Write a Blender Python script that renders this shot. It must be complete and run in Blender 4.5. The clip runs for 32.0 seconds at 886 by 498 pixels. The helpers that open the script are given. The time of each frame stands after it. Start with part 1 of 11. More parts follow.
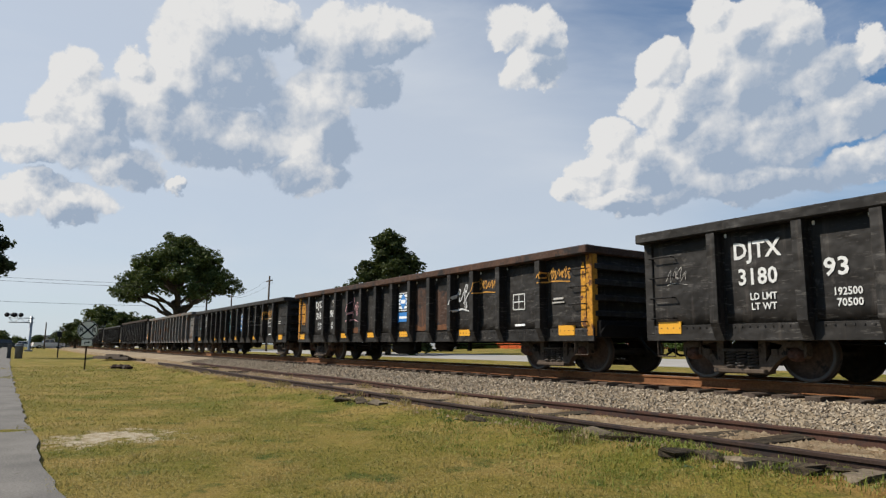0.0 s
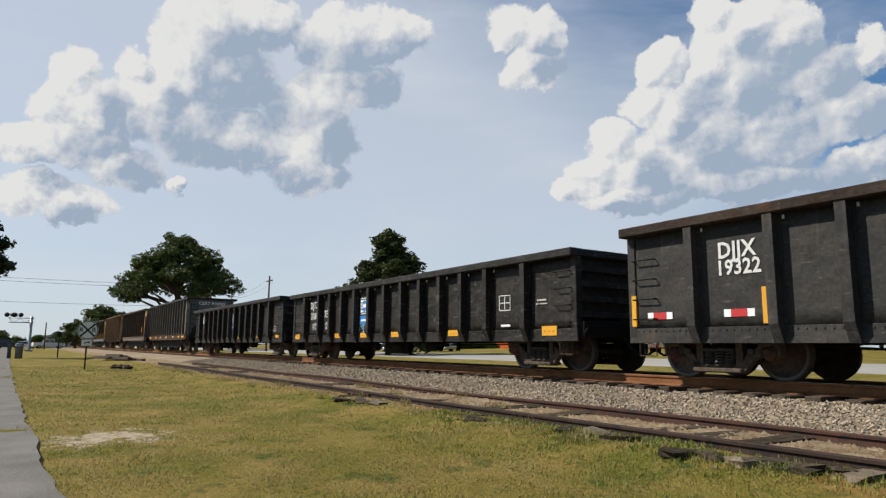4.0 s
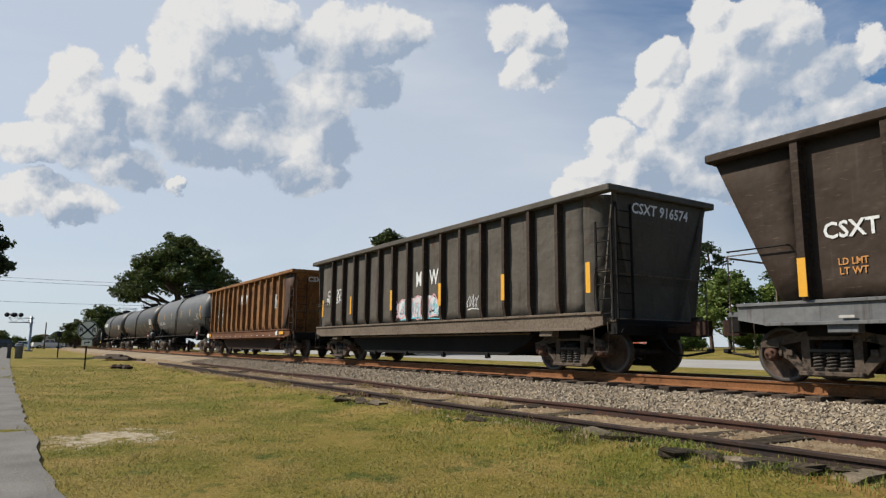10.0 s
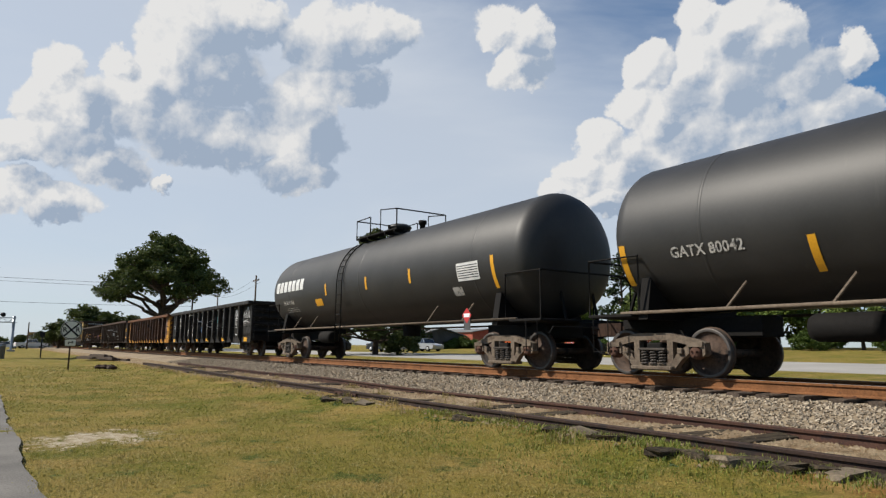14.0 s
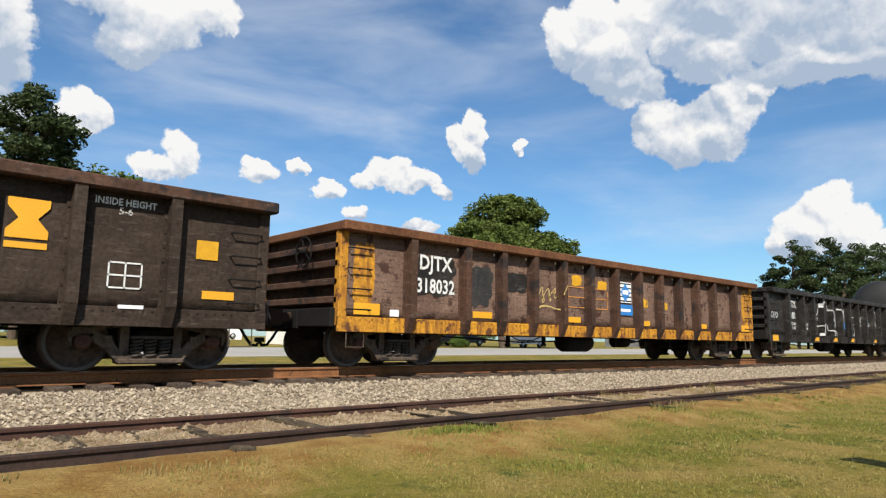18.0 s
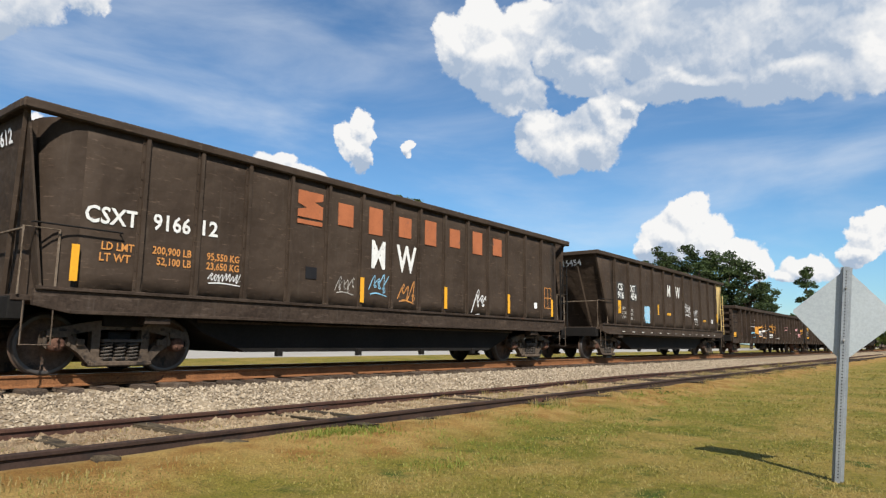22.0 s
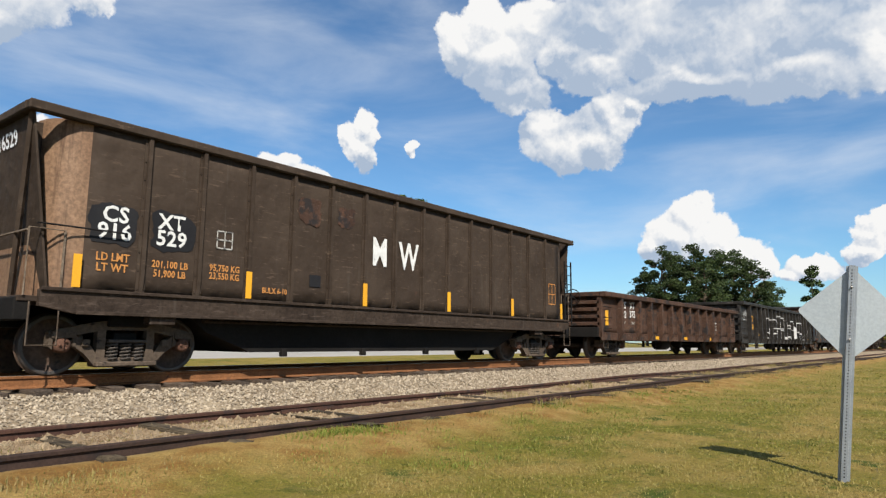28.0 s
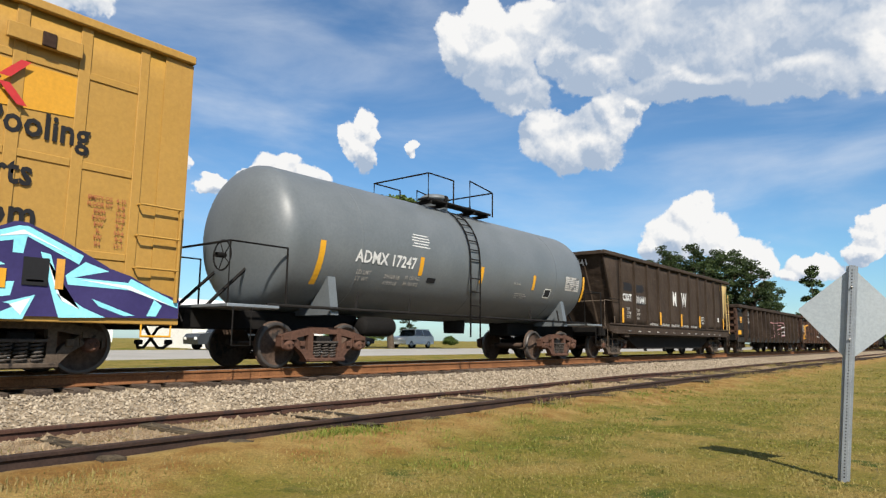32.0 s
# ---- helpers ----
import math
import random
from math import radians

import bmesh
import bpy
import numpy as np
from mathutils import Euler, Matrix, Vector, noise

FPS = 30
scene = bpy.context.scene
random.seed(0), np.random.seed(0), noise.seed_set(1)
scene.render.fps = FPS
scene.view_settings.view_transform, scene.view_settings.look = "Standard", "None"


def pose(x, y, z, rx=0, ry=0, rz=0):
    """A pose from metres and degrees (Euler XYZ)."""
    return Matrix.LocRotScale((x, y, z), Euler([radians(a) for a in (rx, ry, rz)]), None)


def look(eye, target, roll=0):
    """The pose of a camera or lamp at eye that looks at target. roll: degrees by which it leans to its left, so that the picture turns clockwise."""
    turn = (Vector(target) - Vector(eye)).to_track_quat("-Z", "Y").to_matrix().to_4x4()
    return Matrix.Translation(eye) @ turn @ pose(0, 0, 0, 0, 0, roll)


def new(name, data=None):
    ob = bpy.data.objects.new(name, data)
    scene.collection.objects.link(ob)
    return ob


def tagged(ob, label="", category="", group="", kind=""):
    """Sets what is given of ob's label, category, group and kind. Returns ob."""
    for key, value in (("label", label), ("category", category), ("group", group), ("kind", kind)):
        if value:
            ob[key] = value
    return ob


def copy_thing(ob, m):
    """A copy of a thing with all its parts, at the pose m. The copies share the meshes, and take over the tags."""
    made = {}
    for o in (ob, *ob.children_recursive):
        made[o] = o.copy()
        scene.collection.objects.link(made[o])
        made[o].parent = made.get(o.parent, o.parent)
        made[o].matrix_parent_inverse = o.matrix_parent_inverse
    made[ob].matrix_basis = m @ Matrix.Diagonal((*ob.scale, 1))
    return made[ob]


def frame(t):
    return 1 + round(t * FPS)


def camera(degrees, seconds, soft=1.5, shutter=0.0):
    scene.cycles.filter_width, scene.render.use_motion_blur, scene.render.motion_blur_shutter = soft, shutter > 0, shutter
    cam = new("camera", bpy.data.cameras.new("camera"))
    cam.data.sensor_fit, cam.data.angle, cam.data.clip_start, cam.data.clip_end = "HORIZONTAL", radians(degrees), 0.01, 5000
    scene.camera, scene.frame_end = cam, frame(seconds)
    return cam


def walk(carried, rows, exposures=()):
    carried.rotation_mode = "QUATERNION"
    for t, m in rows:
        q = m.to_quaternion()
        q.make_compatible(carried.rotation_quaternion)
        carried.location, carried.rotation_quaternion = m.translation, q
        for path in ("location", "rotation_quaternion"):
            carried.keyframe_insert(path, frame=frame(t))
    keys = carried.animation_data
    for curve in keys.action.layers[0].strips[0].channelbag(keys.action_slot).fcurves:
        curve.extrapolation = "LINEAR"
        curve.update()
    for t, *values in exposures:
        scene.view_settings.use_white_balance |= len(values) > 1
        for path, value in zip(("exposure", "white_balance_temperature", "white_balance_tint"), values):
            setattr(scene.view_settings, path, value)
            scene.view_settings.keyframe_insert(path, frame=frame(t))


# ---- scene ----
# ---- camera and its way ----
cam = camera(68.33, 32.0, soft=1.3)
PATH = [
    (0.0, pose(0, 0, 1.050, 98.57, -0.53, 57.15)),
    (13.2, pose(0, 0, 1.050, 98.57, -0.53, 57.15)),
    (13.5, pose(0, 0, 1.050, 98.57, -0.53, 56.75)),
    (15.5, pose(0, 0, 1.050, 98.52, 0.23, 43.76)),
    (16.0, pose(0, 0, 1.085, 98.11, 0.02, 27.57)),
    (16.5, pose(0, 0, 1.100, 97.62, -0.29, 3.51)),
    (17.0, pose(0, 0, 1.100, 97.32, -0.25, -11.10)),
    (17.5, pose(0, 0, 1.100, 97.55, -0.75, -33.14)),
    (18.0, pose(0, 0, 1.100, 97.85, -0.95, -41.82)),
    (18.5, pose(0, 0, 1.100, 97.95, -0.76, -43.05)),
    (19.0, pose(0, 0, 1.100, 98.00, -0.77, -43.34)),
    (19.5, pose(0, 0, 1.100, 98.04, -0.79, -43.43)),
    (20.0, pose(0, 0, 1.100, 98.09, -1.18, -45.42)),
    (20.5, pose(0, 0, 1.100, 98.12, -0.91, -51.78)),
    (21.0, pose(0, 0, 1.100, 98.05, -0.70, -51.96)),
    (23.0, pose(0, 0, 1.100, 98.04, -0.62, -51.71)),
    (25.0, pose(0, 0, 1.100, 98.01, -0.59, -51.56)),
    (28.0, pose(0, 0, 1.100, 98.02, -0.54, -51.48)),
    (32.0, pose(0, 0, 1.100, 98.02, -0.54, -51.48)),
]
walk(cam, PATH, [(0.0, 0.33), (13.5, 0.33), (17.5, 0.61), (32.0, 0.61)])

# ---- sun, sky and clouds ----
SUN_DIR = Vector((-0.61 * 0.743, -0.79 * 0.743, 0.669)).normalized()
sun_el = math.asin(SUN_DIR.z)
sun = new("sun", bpy.data.lights.new("sun", "SUN"))
sun.data.energy, sun.data.angle, sun.data.color = 5.0, radians(0.6), (1.0, 0.93, 0.82)
sun.matrix_world = look((0, 0, 60), Vector((0, 0, 60)) - SUN_DIR)

world = bpy.data.worlds.new("daylight")
scene.world = world
world.use_nodes = True
wt = world.node_tree
wt.nodes.clear()


def wnode(tree, kind, operation="", interpolation="", data="", vector=""):
    n = tree.nodes.new(kind)
    if operation:
        n.operation = operation
    if interpolation:
        n.interpolation_type = interpolation
    if data:
        n.data_type = data
    if vector:
        n.vector_type = vector
    return n


def aim(az, el):
    a, e = radians(az), radians(el)
    return Vector((math.sin(a) * math.cos(e), math.cos(a) * math.cos(e), math.sin(e)))


# heaps of cumulus: bearing, height, half width and half height, all in degrees
WEST_HEAP = [
    (-87.9, 20.0, 1.6, 2.0), (-88.8, 17.5, 1.9, 1.6), (-86.3, 17.7, 2.0, 2.3), (-90.7, 14.9, 2.6, 1.3), (-86.1, 15.2, 2.7, 2.1), (-83.5, 21.4, 1.5, 1.6), (-82.3, 18.8, 2.4, 2.4),
    (-79.9, 22.7, 2.3, 3.4), (-78.1, 25.6, 3.0, 3.0), (-74.1, 26.6, 2.6, 2.2), (-75.7, 21.9, 3.3, 2.9), (-78.6, 17.1, 3.7, 2.5), (-74.5, 16.8, 3.2, 2.1), (-83.8, 13.7, 2.4, 1.8),
    (-69.5, 19.8, 3.5, 2.6), (-68.2, 17.6, 2.9, 2.6), (-69.1, 14.6, 2.9, 1.8), (-64.8, 22.5, 2.9, 2.2), (-67.5, 25.7, 3.7, 2.8), (-62.9, 26.7, 3.7, 2.1),
]
WEST_LOW = [
    (-89.6, 11.4, 2.3, 1.5), (-87.3, 10.7, 2.6, 1.5), (-91.5, 10.6, 1.7, 1.5), (-80.1, 13.0, 1.1, 0.6), (-51.0, 27.4, 2.2, 1.9), (-48.2, 26.6, 1.8, 2.2), (-49.0, 23.7, 2.1, 1.6),
]
TOWER = [
    (-33.1, 26.3, 1.8, 1.7), (-30.4, 25.0, 2.9, 2.3), (-33.5, 23.1, 2.0, 2.5), (-28.0, 23.4, 2.2, 2.4), (-31.9, 20.6, 4.3, 2.6), (-37.8, 23.3, 1.9, 1.5), (-39.0, 20.2, 2.0, 1.9),
    (-36.5, 19.0, 2.9, 2.6), (-42.3, 17.2, 1.9, 1.8), (-43.9, 15.0, 2.0, 1.5), (-45.7, 13.2, 1.8, 1.0), (-39.6, 15.0, 3.3, 2.3), (-34.4, 15.9, 3.9, 2.9), (-29.6, 16.3, 3.9, 2.4),
    (-25.7, 20.4, 2.3, 2.4), (-22.6, 21.7, 1.3, 1.7), (-24.7, 17.7, 2.9, 2.0), (-22.7, 14.0, 3.7, 1.5), (-31.8, 13.1, 5.9, 1.4), (-41.2, 12.5, 4.4, 1.1),
]
NORTH_HEAP = [
    (-18.9, 16.6, 1.7, 1.9), (-16.6, 17.9, 2.1, 1.8), (-12.6, 19.0, 1.6, 1.8), (-13.2, 16.3, 3.7, 2.3), (-8.9, 17.8, 2.7, 2.1), (-7.6, 15.8, 3.3, 1.9), (-11.0, 13.5, 4.1, 1.4),
    (-5.2, 19.4, 1.9, 2.0), (-2.4, 21.6, 2.4, 2.8), (-0.7, 24.3, 2.7, 2.9), (1.5, 20.1, 2.9, 2.9), (3.9, 22.9, 2.9, 3.2), (1.5, 17.3, 3.1, 1.4), (5.6, 20.5, 2.5, 2.8),
    (4.9, 17.4, 2.1, 1.6), (-6.2, 24.6, 1.8, 1.3),
]
NORTH_TAIL = [
    (10.2, 26.5, 3.7, 2.2), (16.0, 25.3, 3.3, 2.6), (14.4, 22.8, 2.4, 1.6), (20.1, 25.8, 2.8, 1.8), (4.8, 14.2, 1.8, 2.2), (6.8, 15.7, 1.7, 1.5), (11.8, 16.7, 1.7, 1.4),
    (19.4, 14.7, 1.7, 1.8), (17.2, 13.5, 1.7, 1.1), (25.3, 13.9, 1.7, 1.0), (28.6, 14.2, 0.9, 0.7), (31.5, 12.7, 1.4, 0.6), (34.2, 10.9, 1.1, 0.8),
]
SMALL = [
    (36.5, 14.2, 1.7, 1.2), (39.2, 13.6, 1.7, 1.0), (34.6, 13.8, 1.5, 0.7), (41.4, 12.9, 1.2, 0.6), (43.1, 17.1, 0.9, 1.8), (44.7, 18.3, 1.0, 1.5), (44.2, 16.1, 1.1, 1.3),
    (39.5, 9.7, 1.6, 0.8),
]
EAST_HEAP = [
    (52.2, 25.8, 1.8, 2.2), (54.8, 26.7, 2.3, 2.1), (56.4, 23.8, 2.8, 2.3), (59.2, 26.4, 2.8, 2.4), (62.0, 24.4, 1.9, 1.9), (58.7, 21.8, 2.4, 1.8), (60.4, 18.0, 1.8, 2.1),
    (62.6, 17.2, 2.8, 2.2), (64.8, 17.3, 2.3, 2.1), (66.8, 18.8, 1.8, 1.8), (68.4, 19.6, 0.9, 1.1), (48.4, 17.3, 0.7, 0.6),
]
EAST_DECK = [
    (65.6, 26.2, 3.8, 2.6), (70.4, 25.0, 4.3, 2.8), (75.4, 24.1, 4.1, 2.9), (80.9, 23.6, 4.5, 3.0), (85.7, 21.7, 3.8, 3.1), (73.4, 21.1, 5.0, 1.5), (80.7, 20.5, 4.5, 1.9),
    (65.0, 22.6, 2.7, 1.8), (66.7, 30.3, 4.7, 2.9), (76.1, 29.3, 5.1, 3.1), (85.1, 27.3, 4.5, 3.0),
]
EAST_LOW = [
    (72.2, 10.2, 1.8, 1.6), (71.1, 8.5, 2.2, 1.8), (73.9, 9.0, 1.9, 1.7), (76.0, 7.2, 2.1, 1.4), (77.6, 6.4, 1.2, 1.2), (69.7, 7.3, 1.3, 1.1), (81.7, 6.0, 1.9, 1.0),
    (79.7, 5.3, 1.2, 0.6), (85.5, 8.3, 1.2, 1.4), (85.0, 7.1, 1.0, 0.8),
]
CUMULUS = WEST_HEAP + WEST_LOW + TOWER + NORTH_HEAP + NORTH_TAIL + SMALL + EAST_HEAP + EAST_DECK + EAST_LOW


def cloud_group():
    """Depth of the heaped clouds along a bearing: rounded heaps with puffs on puffs, below zero outside them."""
    g = bpy.data.node_groups.new("cumulus_field", "ShaderNodeTree")
    g.interface.new_socket("Way", in_out="INPUT", socket_type="NodeSocketVector")
    g.interface.new_socket("Fineness", in_out="INPUT", socket_type="NodeSocketFloat")
    g.interface.new_socket("Amount", in_out="OUTPUT", socket_type="NodeSocketFloat")
    i, o = g.nodes.new("NodeGroupInput"), g.nodes.new("NodeGroupOutput")
    L = g.links.new
    swirl = wnode(g, "ShaderNodeTexNoise")
    swirl.inputs["Scale"].default_value, swirl.inputs["Detail"].default_value, swirl.inputs["Roughness"].default_value = 13.0, 5.0, 0.6
    L(i.outputs[0], swirl.inputs["Vector"])
    bent = wnode(g, "ShaderNodeVectorMath", operation="MULTIPLY_ADD")
    bent.inputs[1].default_value = (0.075, 0.075, 0.075)
    L(swirl.outputs["Color"], bent.inputs[0])
    L(i.outputs[0], bent.inputs[2])
    way = wnode(g, "ShaderNodeVectorMath", operation="SUBTRACT")
    way.inputs[1].default_value = (0.0375, 0.0375, 0.0375)
    L(bent.outputs[0], way.inputs[0])
    puff = wnode(g, "ShaderNodeTexVoronoi")
    puff.feature, puff.normalize = "SMOOTH_F1", True
    puff.inputs["Scale"].default_value, puff.inputs["Roughness"].default_value, puff.inputs["Smoothness"].default_value = 15.0, 0.62, 0.3
    L(way.outputs[0], puff.inputs["Vector"])
    L(i.outputs[1], puff.inputs["Detail"])
    prev = None
    for az, el, w, h in CUMULUS:
        m = wnode(g, "ShaderNodeMapping", vector="TEXTURE")
        m.inputs["Location"].default_value = aim(az, el)
        m.inputs["Rotation"].default_value = (radians(el), 0, radians(-az))
        m.inputs["Scale"].default_value = (radians(w), 0.5, radians(h))
        if prev is None:
            L(way.outputs[0], m.inputs["Vector"])
        else:
            # each heap waits for the one before it, which keeps the shader small
            then = wnode(g, "ShaderNodeVectorMath", operation="MULTIPLY_ADD")
            then.inputs[1].default_value = (1e-9, 1e-9, 1e-9)
            L(prev, then.inputs[0])
            L(way.outputs[0], then.inputs[2])
            L(then.outputs[0], m.inputs["Vector"])
        d = wnode(g, "ShaderNodeVectorMath", operation="LENGTH")
        L(m.outputs[0], d.inputs[0])
        if prev is None:
            prev = d.outputs["Value"]
        else:
            s = wnode(g, "ShaderNodeMath", operation="SMOOTH_MIN")
            s.inputs[2].default_value = 0.2
            L(prev, s.inputs[0])
            L(d.outputs["Value"], s.inputs[1])
            prev = s.outputs[0]
    body = wnode(g, "ShaderNodeMath", operation="SUBTRACT")
    body.inputs[0].default_value = 1.47
    L(prev, body.inputs[1])
    bumps = wnode(g, "ShaderNodeMath", operation="MULTIPLY_ADD")
    bumps.inputs[1].default_value = -0.95
    L(puff.outputs["Distance"], bumps.inputs[0])
    L(body.outputs[0], bumps.inputs[2])
    L(bumps.outputs[0], o.inputs[0])
    return g


def build_world():
    L = wt.links.new
    out = wnode(wt, "ShaderNodeOutputWorld")
    bg = wnode(wt, "ShaderNodeBackground")
    bg.inputs["Strength"].default_value = 0.060
    sky = wnode(wt, "ShaderNodeTexSky")
    sky.sky_type, sky.sun_disc, sky.sun_elevation = "NISHITA", False, sun_el
    sky.sun_rotation = math.atan2(SUN_DIR.x, SUN_DIR.y)
    sky.air_density, sky.dust_density, sky.ozone_density = 1.0, 0.5, 3.0
    tc = wnode(wt, "ShaderNodeTexCoord")
    field = cloud_group()

    def depth(shift, fineness, after=None):
        k = wnode(wt, "ShaderNodeGroup")
        k.node_tree = field
        k.inputs[1].default_value = fineness
        v = wnode(wt, "ShaderNodeVectorMath", operation="ADD")
        v.inputs[1].default_value = SUN_DIR * shift
        L(tc.outputs["Generated"], v.inputs[0])
        if after is None:
            L(v.outputs[0], k.inputs[0])
        else:
            then = wnode(wt, "ShaderNodeVectorMath", operation="MULTIPLY_ADD")
            then.inputs[1].default_value = (1e-9, 1e-9, 1e-9)
            L(after, then.inputs[0])
            L(v.outputs[0], then.inputs[2])
            L(then.outputs[0], k.inputs[0])
        return k.outputs[0]

    def math_node(operation, a, b, c=None):
        n = wnode(wt, "ShaderNodeMath", operation=operation)
        for sock, val in zip(n.inputs, (a, b, c)):
            if val is None:
                continue
            if isinstance(val, (int, float)):
                sock.default_value = val
            else:
                L(val, sock)
        return n.outputs[0]

    def ramp(value, lo, hi, top=1.0):
        n = wnode(wt, "ShaderNodeMapRange", interpolation="SMOOTHSTEP")
        n.inputs[1].default_value, n.inputs[2].default_value, n.inputs[4].default_value = lo, hi, top
        L(value, n.inputs[0])
        return n.outputs[0]

    def blend(factor, a, b, mode="MIX"):
        n = wnode(wt, "ShaderNodeMix", data="RGBA")
        n.blend_type = mode
        for sock, val in ((n.inputs["Factor"], factor), (n.inputs["A"], a), (n.inputs["B"], b)):
            if isinstance(val, (float, tuple)):
                sock.default_value = val
            else:
                L(val, sock)
        return n.outputs["Result"]

    here = depth(0.0, 3.0)
    near = depth(0.009, 3.0, here)
    far = depth(0.075, 1.0, near)
    # thin streaks of high cloud
    mp = wnode(wt, "ShaderNodeMapping")
    mp.inputs["Scale"].default_value = (1.6, 1.6, 6.0)
    mp.inputs["Rotation"].default_value = (radians(9), radians(-8), 0)
    L(tc.outputs["Generated"], mp.inputs["Vector"])
    cn = wnode(wt, "ShaderNodeTexNoise")
    cn.inputs["Scale"].default_value, cn.inputs["Detail"].default_value, cn.inputs["Roughness"].default_value, cn.inputs["Distortion"].default_value = 1.7, 7.0, 0.55, 0.4
    L(mp.outputs[0], cn.inputs["Vector"])
    streaks = ramp(cn.outputs[0], 0.36, 0.88, 0.62)
    # haze: whiter towards the sun's side and towards the horizon
    dot = wnode(wt, "ShaderNodeVectorMath", operation="DOT_PRODUCT")
    dot.inputs[1].default_value = (-0.9, 0.1, -0.5)
    L(tc.outputs["Generated"], dot.inputs[0])
    haze = ramp(dot.outputs["Value"], 0.30, 0.58, 0.88)
    white = math_node("MULTIPLY_ADD", haze, math_node("MULTIPLY_ADD", streaks, -0.85, 0.85), streaks)
    deep = blend(1.0, sky.outputs[0], (0.89, 1.24, 1.43, 1), "MULTIPLY")
    veil = blend(white, deep, (8.5, 9.1, 9.9, 1))
    # heaped clouds over it: each puff bright on its sunward side, the heaps grey where much cloud lies sunwards
    cover = ramp(here, 0.0, 0.2)
    slope = math_node("SUBTRACT", near, here)
    weight = math_node("MULTIPLY_ADD", haze, 0.12, 0.84)
    shade = math_node("MULTIPLY_ADD", slope, 1.5, math_node("MULTIPLY_ADD", ramp(far, -0.25, 0.85), weight, 0.07))
    cl = wnode(wt, "ShaderNodeClamp")
    L(shade, cl.inputs[0])
    lit = blend(cl.outputs[0], (10.2, 10.15, 10.05, 1), (4.5, 5.5, 7.0, 1))
    L(blend(cover, veil, lit), bg.inputs["Color"])
    L(bg.outputs[0], out.inputs[0])


build_world()
world.cycles.sampling_method, world.cycles.sample_map_resolution = "MANUAL", 512
scene.view_settings.exposure = 0.0

# ---- materials ----


def rgb(c):
    return (c[0], c[1], c[2], 1.0)


